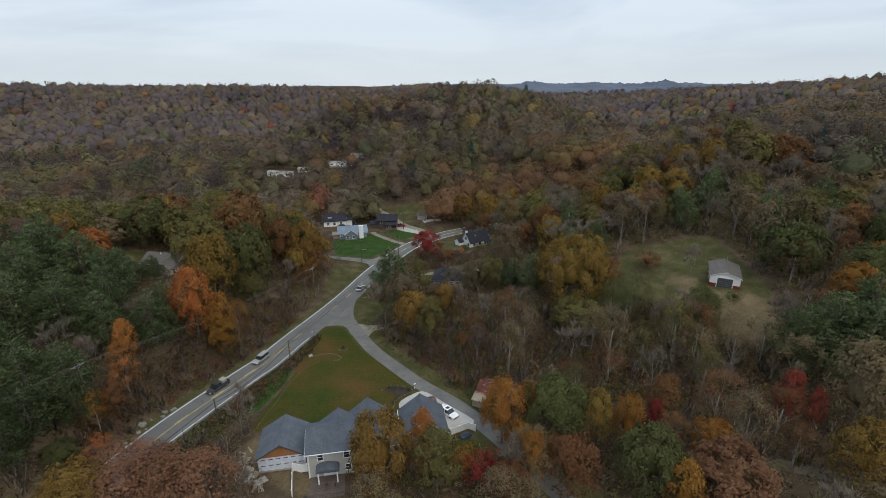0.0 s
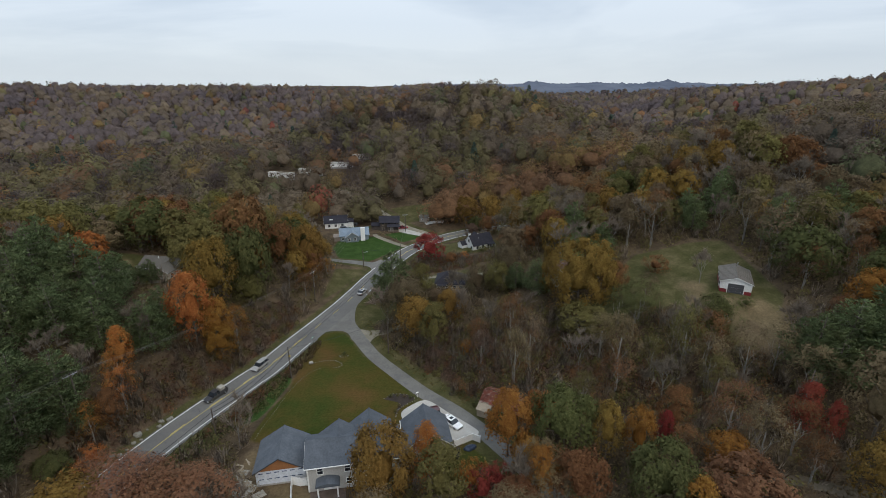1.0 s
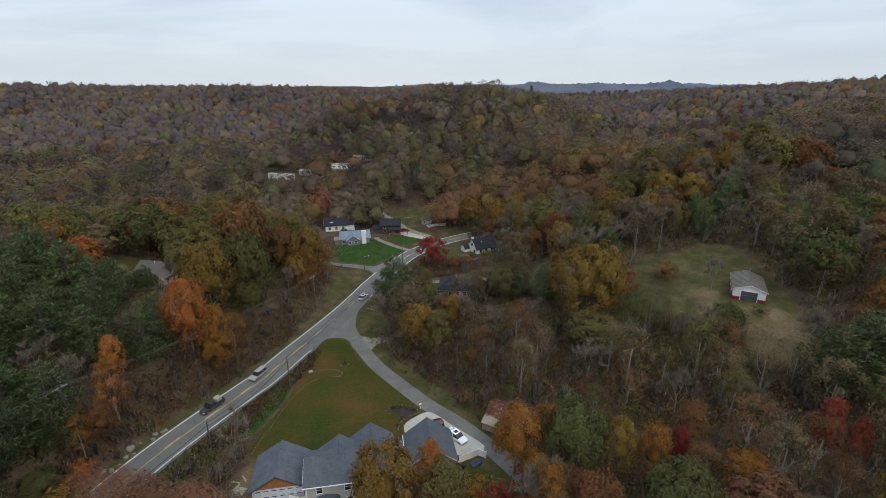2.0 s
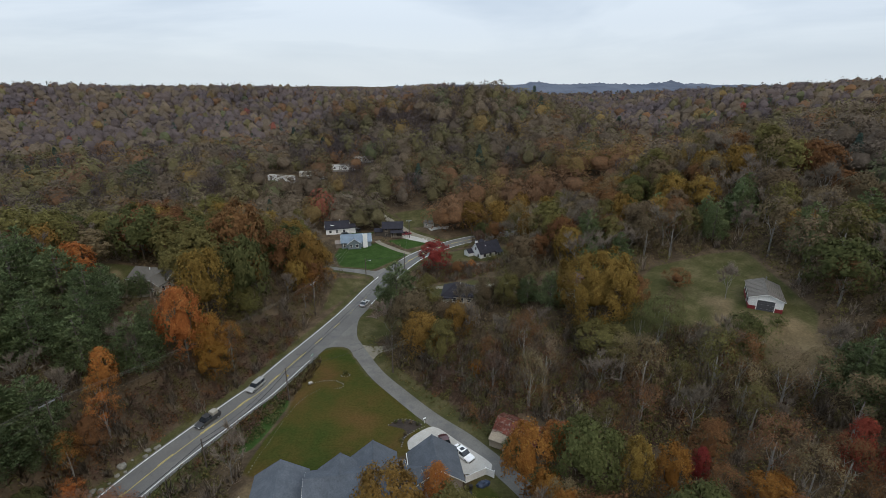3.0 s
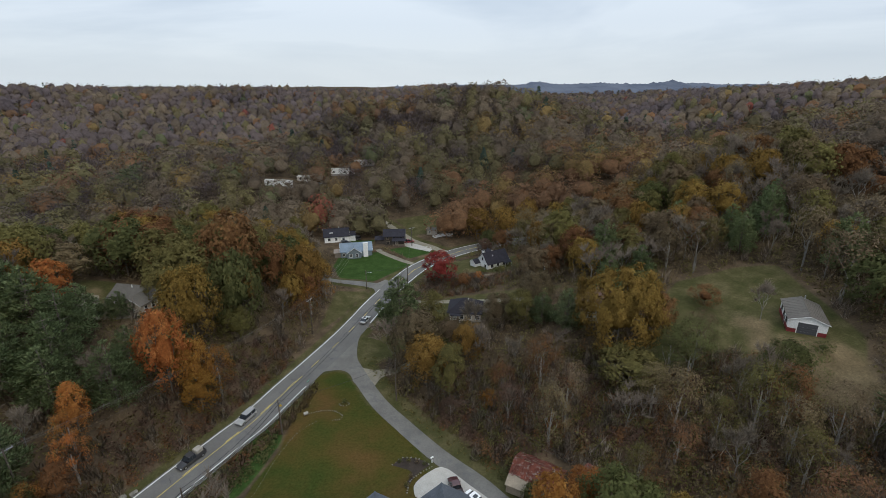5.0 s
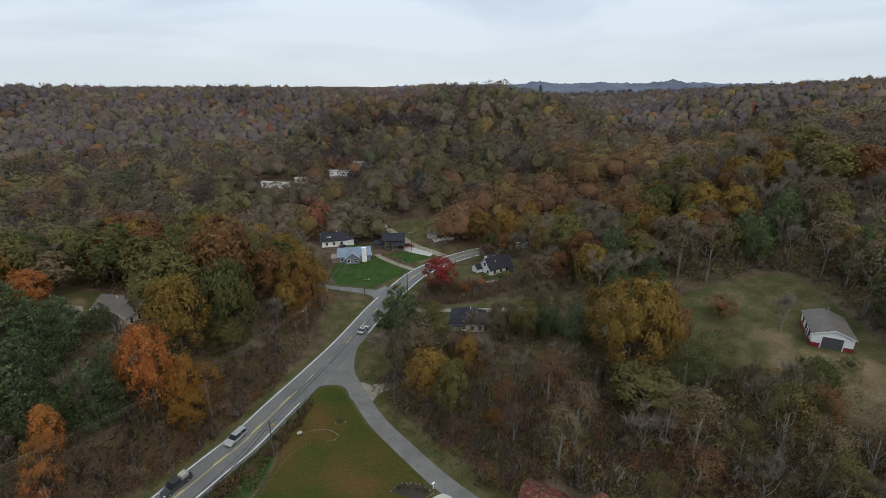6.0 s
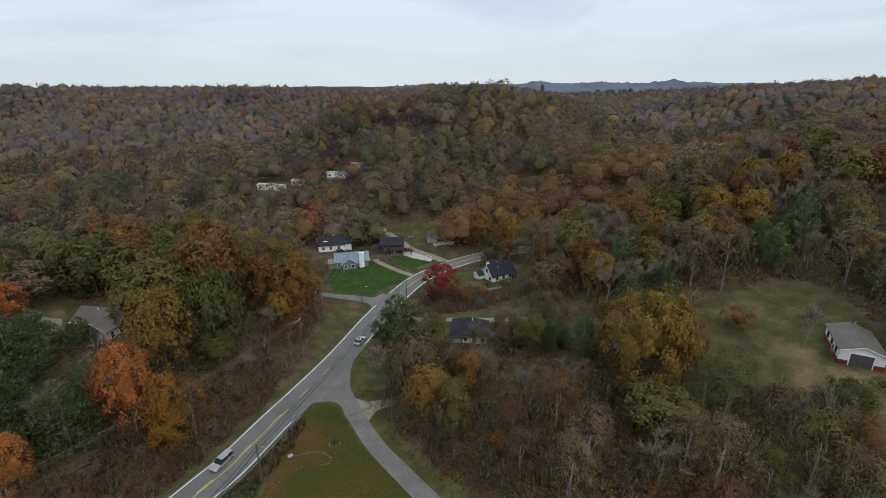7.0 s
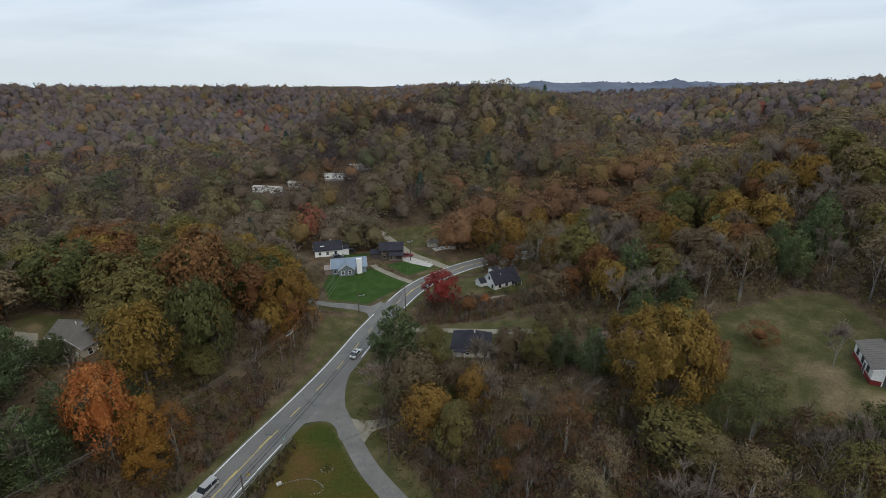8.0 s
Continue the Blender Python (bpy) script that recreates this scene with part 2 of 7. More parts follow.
SIGN_YELLOW = surface("yellow_sign", (0.5, 0.33, 0.03), 0.5, 0.05)


def paint(name, colour, metal=0.3):
    m, n, l, p = node_mat(name)
    v = vector_of(n, l)
    dust = ramp_node(n, l, noise_node(n, l, v, 1.5, 4), [(0.35, shade(colour, 0.88)), (0.7, shade(colour, 1.05))])
    l.new(dust, p.inputs["Base Color"])
    p.inputs["Metallic"].default_value, p.inputs["Roughness"].default_value = metal, 0.3
    p.inputs["Coat Weight"].default_value = 0.6
    return m


def glass(name, colour):
    m, n, l, p = node_mat(name)
    v = vector_of(n, l)
    l.new(ramp_node(n, l, noise_node(n, l, v, 0.8, 2), [(0.3, shade(colour, 0.6)), (0.7, shade(colour, 1.3))]), p.inputs["Base Color"])
    p.inputs["Roughness"].default_value, p.inputs["Specular IOR Level"].default_value = 0.08, 0.6
    return m


PANE = glass("window_glass", (0.02, 0.024, 0.03))
WHITE_PAINT, SILVER_PAINT, DARK_PAINT = paint("white_car_paint", (0.75, 0.75, 0.75), 0.0), paint("silver_car_paint", (0.42, 0.42, 0.41), 0.4), paint("charcoal_car_paint", (0.05, 0.05, 0.055))
MAROON_PAINT, RED_PAINT = paint("maroon_car_paint", (0.06, 0.018, 0.02)), paint("red_car_paint", (0.25, 0.02, 0.03))


def land_cover():
    """Leaf litter under the trees, mown and rough grass, bare earth."""
    m, n, l, p = node_mat("land_cover")
    v = vector_of(n, l)
    fine, mid, wide = noise_node(n, l, v, 2.2, 7, 0.7), noise_node(n, l, v, 0.25, 5, 0.6), noise_node(n, l, v, 0.06, 4)
    litter = ramp_node(n, l, mid, [(0.3, (0.042, 0.032, 0.022)), (0.5, (0.078, 0.057, 0.037)), (0.7, (0.115, 0.082, 0.052))])
    mown = ramp_node(n, l, wide, [(0.38, (0.034, 0.044, 0.011)), (0.5, (0.054, 0.047, 0.013)), (0.62, (0.080, 0.050, 0.018))])
    lush = ramp_node(n, l, mid, [(0.35, (0.024, 0.046, 0.012)), (0.65, (0.038, 0.066, 0.018))])
    rough = ramp_node(n, l, mid, [(0.3, (0.040, 0.044, 0.016)), (0.5, (0.064, 0.060, 0.026)), (0.7, (0.098, 0.082, 0.042))])
    earth = ramp_node(n, l, mid, [(0.3, (0.100, 0.076, 0.042)), (0.7, (0.165, 0.125, 0.072))])
    col = litter
    for key, c in (("rough", rough), ("mown", mown), ("lush", lush), ("earth", earth)):
        at = n.new("ShaderNodeAttribute")
        at.attribute_name = key
        edge = n.new("ShaderNodeMath")
        edge.operation, edge.inputs[1].default_value, edge.inputs[2].default_value = "MULTIPLY_ADD", 0.5, -0.25
        l.new(mid, edge.inputs[0])
        add = n.new("ShaderNodeMath")
        l.new(at.outputs["Fac"], add.inputs[0])
        l.new(edge.outputs[0], add.inputs[1])
        step = n.new("ShaderNodeMapRange")
        step.inputs[1].default_value, step.inputs[2].default_value = (0.2, 0.8) if key == "earth" else (0.35, 0.65)
        l.new(add.outputs[0], step.inputs[0])
        col = mix_node(n, l, step.outputs[0], col, c)
    grain = ramp_node(n, l, fine, [(0.25, (0.6, 0.6, 0.6)), (0.75, (1.3, 1.3, 1.3))])
    l.new(mix_node(n, l, 1.0, col, grain, "MULTIPLY"), p.inputs["Base Color"])
    p.inputs["Roughness"].default_value = 0.95
    p.inputs["Specular IOR Level"].default_value = 0.02
    bump_node(n, l, p, fine, 0.6, 0.12)
    return m


LAND = land_cover()
# ---------------- relief ----------------
# hills near the valley: x, y, radius, height
NEAR_HILLS = [
    (200, 240, 110, 48.1), (16, 436, 65, 36.5), (-120, 120, 40, 16.7), (20, 220, 40, -8.4), (120, 80, 40, 12.3),
    (-144, 308, 65, 11.7), (-40, 120, 26, -6.1), (176, 436, 65, 12.0), (140, 280, 40, -17.9), (-100, 460, 26, 8.8),
    (-180, 160, 26, 9.8), (40, 140, 26, 4.8), (-40, 420, 26, -8.5), (-60, 240, 26, -6.7), (-100, 80, 26, 9.9),
    (-60, 60, 26, -3.6), (-80, 140, 26, 6.5), (-20, 160, 26, -3.6), (60, 240, 26, -10.2), (-40, 320, 26, 7.8),
    (100, 200, 26, 6.5), (60, 280, 26, 7.4), (-100, 280, 26, 4.3), (60, 60, 26, -1.9),
    (-95, 420, 30, 11.7), (-55, 430, 32, 15.5), (-10, 440, 34, 5.7), (60, 430, 38, 1.8), (110, 420, 36, 11.5), (150, 420, 40, -14.2), (190, 440, 45, -19.9),
]
# far hills: x, y, radius across, radius deep, height
FAR_HILLS = [(640, 640, 190, 190, 47.0), (90, 560, 90, 90, 18.7), (330, 800, 120, 150, -5.1)]
# knolls along the far ridge: x, y, height
RIDGE = [(-782, 701, 44.9), (-752, 733, -9.5), (-717, 767, -1.7), (-678, 802, 28.3), (-634, 837, 10.9), (-583, 873, -5.6), (-525, 909, 24.1), (-461, 944, 0.0), (-389, 975, 41.3),
         (-310, 1003, -4.1), (-225, 1026, 28.2), (-135, 1041, 0.8), (-43, 1049, 30.8), (51, 1049, 4.7), (158, 1139, 3.2), (256, 1121, 20.5), (348, 1096, -10.0), (434, 1065, 23.8),
         (422, 851, 29.1), (480, 820, -10.0), (532, 787, 0.1), (577, 754, 16.9), (617, 722, -10.0), (652, 691, -10.0), (683, 661, 23.7)]
FAR_HILLS += [(x, y, 80, 150, h) for x, y, h in RIDGE]
MAIN_ROAD = [(-66, 50), (-61.5, 65), (-56.3, 80.5), (-47.8, 99), (-45.2, 104.2), (-41.2, 116), (-36.9, 127.7), (-32.6, 140.3),
             (-29.6, 150.8), (-26.1, 163.8), (-20.2, 180.7), (-14.6, 193), (-6, 204), (5.2, 213.9), (20, 222), (45, 230), (75, 238)]
SIDE_ROAD = [(-33, 136), (-30, 130), (-27.3, 125), (-23.4, 117.8), (-18.7, 110.2), (-12.7, 103), (-5.1, 94.1), (1.0, 88), (4.6, 83.5), (10, 76), (16, 67), (24, 54)]
BACK_ROAD = [(-2, 208), (-8, 214), (-18.7, 223.7), (-26.9, 236.4), (-39.8, 256.8), (-48, 268), (-62, 284)]


def curve_points(knots, step=2.0):
    """A smooth line through the knots."""
    p = np.array(knots, float)
    p = np.vstack([2 * p[0] - p[1], p, 2 * p[-1] - p[-2]])
    out = []
    for a, b, c, d in zip(p, p[1:], p[2:], p[3:]):
        n = max(2, int(np.linalg.norm(c - b) / step))
        for k in range(n):
            u = k / n
            out.append(0.5 * (2 * b + (c - a) * u + (2 * a - 5 * b + 4 * c - d) * u * u + (3 * b - a - 3 * c + d) * u ** 3))
    out.append(p[-2])
    return np.array(out)


def line_distance(x, y, pts):
    """Distance of places to a line of points, and the share of the way along it."""
    best = np.full(np.shape(x), 1e9)
    along = np.zeros(np.shape(x))
    n = len(pts) - 1
    for i in range(n):
        a, b = pts[i], pts[i + 1]
        d = b - a
        u = np.clip(((x - a[0]) * d[0] + (y - a[1]) * d[1]) / (d @ d), 0, 1)
        r = np.hypot(x - a[0] - u * d[0], y - a[1] - u * d[1])
        along = np.where(r < best, (i + u) / n, along)
        best = np.minimum(best, r)
    return best, along


MAIN_LINE, SIDE_LINE, BACK_LINE = (curve_points(k, 3.0) for k in (MAIN_ROAD, SIDE_ROAD, BACK_ROAD))


def smooth(a, b, v):
    u = np.clip((v - a) / (b - a), 0, 1)
    return u * u * (3 - 2 * u)


# levelled yards: x, y, radius, level
YARDS = [(-24, 72, 17, 2.0), (-2, 80, 11, 2.2), (-24, 97, 14, 0.5), (-40, 203, 22, 0.2), (72.5, 112, 9, 18.6), (-80, 125, 11, 17.0), (14, 187, 9, 3.2),
         (3, 141, 8, 4.5), (29, 130, 8, 12.5), (-28, 216, 12, 0.6), (-56, 222, 10, 0.8)]


def relief(x, y):
    """Height of the bare ground."""
    x, y = np.asarray(x, float), np.asarray(y, float)
    z = np.zeros(np.broadcast(x, y).shape)
    for cx, cy, r, h in NEAR_HILLS:
        z = z + h * np.exp(-((x - cx) ** 2 + (y - cy) ** 2) / (2 * r * r))
    for cx, cy, rx, ry, h in FAR_HILLS:
        z = z + h * np.exp(-((x - cx) / rx) ** 2 / 2 - ((y - cy) / ry) ** 2 / 2)
    far = smooth(420, 900, np.hypot(x, y))
    z = z + far * (6.5 + 7 * np.sin(x / 130 + 1.3) * np.cos(y / 170) + 4 * np.sin(x / 61 + y / 83))
    z = z + 0.5 * np.sin(x / 11 + 0.4) * np.cos(y / 13) * smooth(60, 120, np.hypot(x + 20, y - 110))
    for cx, cy, r, h in YARDS:
        w = 1 - smooth(r * 0.7, r * 1.5, np.hypot(x - cx, y - cy))
        z = z * (1 - w) + h * w
    for line, level, half in ((BACK_LINE, lambda u: 0.3 + 5.0 * u * u, 3.0), (SIDE_LINE, lambda u: 0.05 + 2.3 * smooth(0.35, 0.8, u), 3.0), (MAIN_LINE, lambda u: 0.0 * u + 1.5 * smooth(0.85, 1.0, u), 5.0)):
        d, u = line_distance(x, y, line)
        w = 1 - smooth(half, half + 9, d)
        z = z * (1 - w) + level(u) * w
    return z


def ground(x, y):
    return float(relief(x, y))

# ---------------- helpers for building ----------------
def mesh_from(name, verts, faces, mats, smooth_faces=False, normals=None):
    """A mesh from arrays: faces all of one size, or a list of tuples."""
    me = bpy.data.meshes.new(name)
    verts = np.asarray(verts, np.float32)
    if isinstance(faces, np.ndarray):
        k = faces.shape[1]
        me.vertices.add(len(verts))
        me.vertices.foreach_set("co", verts.ravel())
        me.loops.add(faces.size)
        me.loops.foreach_set("vertex_index", faces.astype(np.int32).ravel())
        me.polygons.add(len(faces))
        me.polygons.foreach_set("loop_start", np.arange(0, faces.size, k, dtype=np.int32))
        me.update(calc_edges=True)
    else:
        me.from_pydata([tuple(map(float, v)) for v in verts], [], faces)
    for m in mats if isinstance(mats, (list, tuple)) else [mats]:
        me.materials.append(m)
    if smooth_faces:
        me.polygons.foreach_set("use_smooth", [True] * len(me.polygons))
    if normals is not None:
        a = me.attributes.new("custom_normal", "FLOAT_VECTOR", "POINT")
        a.data.foreach_set("vector", np.asarray(normals, np.float32).ravel())
    return me


def part(name, bm, material, parent, label=""):
    """Links a bmesh or a mesh as one object under a thing or a part."""
    if isinstance(bm, bmesh.types.BMesh):
        me = bpy.data.meshes.new(name)
        bm.normal_update()
        bm.to_mesh(me)
        bm.free()
        me.materials.append(material)
    else:
        me = bm
    ob = new(name, me)
    ob.parent = parent
    return tagged(ob, label)


def thing(name, m, label, category, group="", kind=""):
    ob = new(name)
    ob.empty_display_size = 0.3
    ob.matrix_basis = m
    return tagged(ob, label, category, group, kind)


def box(bm, x0, x1, y0, y1, z0, z1, bevel=0.0):
    made = bmesh.ops.create_cube(bm, size=1.0, matrix=Matrix.LocRotScale(((x0 + x1) / 2, (y0 + y1) / 2, (z0 + z1) / 2), None, (x1 - x0, y1 - y0, z1 - z0)))
    if bevel:
        edges = list({e for v in made["verts"] for e in v.link_edges})
        bmesh.ops.bevel(bm, geom=edges, offset=bevel, segments=1, affect="EDGES")
    return bm


def boxes(*items, bevel=0.0):
    bm = bmesh.new()
    for b in items:
        box(bm, *b, bevel=bevel)
    return bm


def rod(bm, a, b, r0, r1=None, sides=8):
    a, b = Vector(a), Vector(b)
    d = b - a
    bmesh.ops.create_cone(bm, cap_ends=True, segments=sides, radius1=r0, radius2=r0 if r1 is None else r1, depth=d.length,
                          matrix=Matrix.Translation((a + b) / 2) @ d.to_track_quat("Z", "Y").to_matrix().to_4x4())
    return bm


def prism(bm, outline, axis, a, b):
    """Extrudes an outline of (u, z) along x or y, or of (x, y) along z, from a to b."""
    def at(u, v, w):
        return (w, u, v) if axis == "x" else (u, w, v) if axis == "y" else (u, v, w)
    lo = [bm.verts.new(at(u, v, a)) for u, v in outline]
    hi = [bm.verts.new(at(u, v, b)) for u, v in outline]
    bm.faces.new(lo)
    bm.faces.new(hi[::-1])
    k = len(outline)
    for i in range(k):
        bm.faces.new((lo[i], hi[i], hi[(i + 1) % k], lo[(i + 1) % k]))
    bmesh.ops.recalc_face_normals(bm, faces=bm.faces)
    return bm


def ribbon(line, half, lift, step_up=0.0, side=0.0):
    """A strip along a line, laid on the ground: vertices and quads."""
    line = np.asarray(line, float)
    t = np.gradient(line, axis=0)
    t /= np.linalg.norm(t, axis=1)[:, None]
    nrm = np.stack([t[:, 1], -t[:, 0]], 1)
    cols = [side - half, side - half * 0.33, side + half * 0.33, side + half]
    v = []
    for c in cols:
        q = line + nrm * c
        v.append(np.column_stack([q, relief(q[:, 0], q[:, 1]) + lift]))
    v = np.stack(v, 1)
    k = len(line)
    idx = np.arange(k * 4).reshape(k, 4)
    f = np.concatenate([np.stack([idx[:-1, j], idx[:-1, j + 1], idx[1:, j + 1], idx[1:, j]], 1) for j in range(3)])
    return v.reshape(-1, 3), f


def patch(outline, lift, cell=1.5):
    """A flat patch laid on the ground, from its outline."""
    bm = bmesh.new()
    o = curve_points(list(outline) + [outline[0]], 1.0)[:-1]
    vs = [bm.verts.new((x, y, 0)) for x, y in o]
    bm.faces.new(vs)
    bmesh.ops.triangulate(bm, faces=bm.faces)
    bmesh.ops.subdivide_edges(bm, edges=[e for e in bm.edges if e.calc_length() > cell * 2], cuts=2, use_grid_fill=True)
    bmesh.ops.triangulate(bm, faces=bm.faces)
    z = relief(np.array([v.co.x for v in bm.verts]), np.array([v.co.y for v in bm.verts]))
    for v, h in zip(bm.verts, z):
        v.co.z = h + lift
    bmesh.ops.recalc_face_normals(bm, faces=bm.faces)
    if sum(f.normal.z for f in bm.faces) < 0:
        bmesh.ops.reverse_faces(bm, faces=bm.faces)
    return bm


def inside(x, y, outline):
    """Signed distance to an outline: positive inside."""
    x, y = np.asarray(x, float), np.asarray(y, float)
    o = np.array(outline, float)
    odd = np.zeros(x.shape, bool)
    dist = np.full(x.shape, 1e9)
    for a, b in zip(o, np.roll(o, -1, 0)):
        d = b - a
        u = np.clip(((x - a[0]) * d[0] + (y - a[1]) * d[1]) / (d @ d), 0, 1)
        dist = np.minimum(dist, np.hypot(x - a[0] - u * d[0], y - a[1] - u * d[1]))
        cross = ((a[1] > y) != (b[1] > y)) & (x < (b[0] - a[0]) * (y - a[1]) / (b[1] - a[1] + 1e-12) + a[0])
        odd ^= cross
    return np.where(odd, dist, -dist)


# ---------------- land cover ----------------
MOWN = [[(-35.5, 121), (-32, 123), (-29, 122.3), (-26.5, 118.5), (-22, 110.5), (-10, 99), (-7, 91), (-9, 82), (-22, 78), (-35, 76), (-39, 78), (-38.5, 88), (-36.5, 96), (-37, 108)], [(2, 66), (8, 72), (3, 77), (-2, 70)]]
LUSH = [[(-48, 194), (-43, 181), (-30, 179), (-18, 196), (-31, 209), (-48, 206)], [(-29, 212), (-19, 202), (-9, 211), (-20, 216)], [(-44, 98), (-39, 106), (-37, 98), (-40, 84), (-44, 84)], [(-50, 218), (-38, 216), (-36, 226), (-50, 228)]]
ROUGH = [[(-54, 181), (-30, 179), (-28, 172), (-54, 173)], [(-28.5, 139), (-17, 145), (-10, 136), (-22, 127)], [(-41, 168), (-31, 171), (-36, 153), (-41, 142)], [(-13, 158), (9, 156), (10, 146), (-3, 136), (-9, 139)],
         [(48, 128), (57, 138), (75, 142), (84, 140), (82, 108), (76, 100), (70, 93), (63, 95), (62, 104), (54, 110), (47, 116)], [(-98, 133), (-86, 116), (-74, 119), (-84, 137)],
         [(-30, 254), (-7, 256), (0, 236), (-18, 232)], [(0, 182), (24, 178), (26, 194), (4, 200), (-6, 196)], [(16, 138), (30, 148), (14, 156), (-2, 162), (-10, 160)],
         [(36, 108), (46, 106), (46, 116), (38, 118)]]
EARTH = [[(61, 117.5), (63, 119.5), (66, 117.5), (66, 113), (63.5, 109), (63, 105), (60, 105), (60.5, 110), (62.5, 114)], [(63, 109), (68, 108), (76, 106), (77, 100), (74, 94), (67, 90.5), (63, 92), (65, 100)], [(-36, 70), (-24, 60), (-20, 64), (-32, 68), (-34, 76), (-37, 74)], [(-94, 126), (-86, 118), (-78, 119), (-84, 124), (-92, 131)]]


def cover(x, y):
    """Shares of rough grass, mown grass, lush grass and earth."""
    main, _ = line_distance(x, y, MAIN_LINE)
    side, _ = line_distance(x, y, SIDE_LINE)
    back, _ = line_distance(x, y, BACK_LINE)
    out = {"rough": np.maximum(1 - smooth(4.5, 7.5, main), np.maximum(1 - smooth(4, 7.5, side), 1 - smooth(3.5, 6, back)))}
    for key, shapes in (("rough", ROUGH), ("mown", MOWN), ("lush", LUSH), ("earth", EARTH)):
        w = out.get(key, np.zeros(np.shape(x)))
        soft = 3.0 if key == "earth" else 1.2
        for o in shapes:
            w = np.maximum(w, smooth(-soft, soft, inside(x, y, o)))
        out[key] = w
    return out


def grown(core, reach, first, ratio):
    """Grid lines: even within the core, wider and wider outside it."""
    a, b = core
    lines = list(np.arange(a, b + 0.01, first))
    s, v = first, b
    while v < reach[1]:
        s *= ratio
        v += s
        lines.append(v)
    s, v = first, a
    while v > reach[0]:
        s *= ratio
        v -= s
        lines.insert(0, v)
    return np.array(lines)


gx, gy = grown((-110, 100), (-4500, 4500), 1.5, 1.08), grown((52, 262), (-600, 4800), 1.5, 1.08)
GX, GY = np.meshgrid(gx, gy)
GZ = relief(GX, GY)
idx = np.arange(GX.size).reshape(GX.shape)
quads = np.stack([idx[:-1, :-1], idx[:-1, 1:], idx[1:, 1:], idx[1:, :-1]], -1).reshape(-1, 4)
ground_mesh = mesh_from("ground", np.stack([GX, GY, GZ], -1).reshape(-1, 3), quads, LAND, True)
for key, w in cover(GX.ravel(), GY.ravel()).items():
    ground_mesh.attributes.new(key, "FLOAT", "POINT").data.foreach_set("value", w.astype(np.float32))
tagged(new("ground", ground_mesh), "leaf-littered hills with grassy verges and mown lawns", "ground", kind="structure")

# ---------------- roads ----------------
main_fine = curve_points(MAIN_ROAD, 1.5)
side_fine = curve_points(SIDE_ROAD, 1.5)
road = tagged(new("road", mesh_from("road", *ribbon(main_fine, 3.95, 0.06), ASPHALT, True)), "two-lane grey asphalt road with white edge lines", "road", kind="structure")


def stripe(name, line, side, half, material, lift=0.068, label=""):
    return part(name, mesh_from(name, *ribbon(line, half, lift, side=side), material), material, road, label)


length = np.concatenate([[0], np.cumsum(np.linalg.norm(np.diff(main_fine, axis=0), axis=1))])


def stretch(a, b, step=1.5):
    s = np.linspace(a, b, max(3, int((b - a) / step)))
    return np.stack([np.interp(s, length, main_fine[:, k]) for k in (0, 1)], 1)


def at_y(y):
    return float(np.interp(y, main_fine[:, 1], length))


stripe("edge_line", stretch(0, at_y(171)), -3.5, 0.13, WHITE_LINE)
stripe("edge_line", stretch(at_y(180), length[-1]), -3.5, 0.13, WHITE_LINE)
stripe("edge_line", stretch(0, at_y(118)), 3.45, 0.13, WHITE_LINE)
stripe("edge_line", stretch(at_y(149), at_y(160)), 3.45, 0.13, WHITE_LINE)
stripe("edge_line", stretch(at_y(165), length[-1]), 3.45, 0.13, WHITE_LINE)
stripe("centre_line", stretch(0, at_y(121)), 0.12, 0.085, YELLOW_LINE)
for k in range(30):
    s = 4 + k * 9.5
    if s + 3.2 < length[-1] - 20:
        stripe("centre_dash", stretch(s, s + 3.4), -0.14, 0.085, YELLOW_LINE)
stripe("centre_line", stretch(at_y(185), length[-1]), 0.12, 0.085, YELLOW_LINE)
rng = np.random.default_rng(5)
for k in range(34):
    # tar-filled cracks, wandering across a lane
    s, o, turn = rng.uniform(20, at_y(160)), rng.uniform(-2.6, 1.0), rng.uniform(-0.6, 0.6)
    w = np.linspace(0, 1, 8)
    c = stretch(s, s + 0.01)[0]
    d = stretch(s + 0.5, s + 0.6)[0] - c
    d /= np.linalg.norm(d)
    nr = np.array([d[1], -d[0]])
    span = rng.uniform(0.8, 2.6)
    pts = c + np.outer(o + w * span, nr) + np.outer(turn * span * w + 0.14 * np.sin(w * 9 + k), d)
    stripe("tar_seam", pts, 0.0, 0.045, TAR, 0.066)

lane = tagged(new("side_road", mesh_from("side_road", *ribbon(side_fine, 1.85, 0.052), LANE_ASPHALT, True)), "narrow grey asphalt lane branching off the main road", "road", kind="structure")
apron = patch([(-39.2, 117.5), (-36.8, 121.0), (-34.3, 122.9), (-31.3, 123.6), (-29.6, 123.3), (-28.1, 122.2), (-26.9, 120.2), (-25.8, 118), (-22.2, 118), (-24.2, 122.6), (-26.0, 126), (-27.4, 130), (-28.2, 135), (-28.4, 140), (-27.6, 147), (-31.5, 144), (-36, 130)], 0.046)
tagged(part("road_apron", apron, LANE_ASPHALT, None), "flared worn asphalt mouth of the lane", "road", kind="structure")


def track(name, knots, half, material, label, lift=0.05):
    return tagged(new(name, mesh_from(name, *ribbon(curve_points(knots, 1.5), half, lift), material, True)), label, "drive", kind="structure")


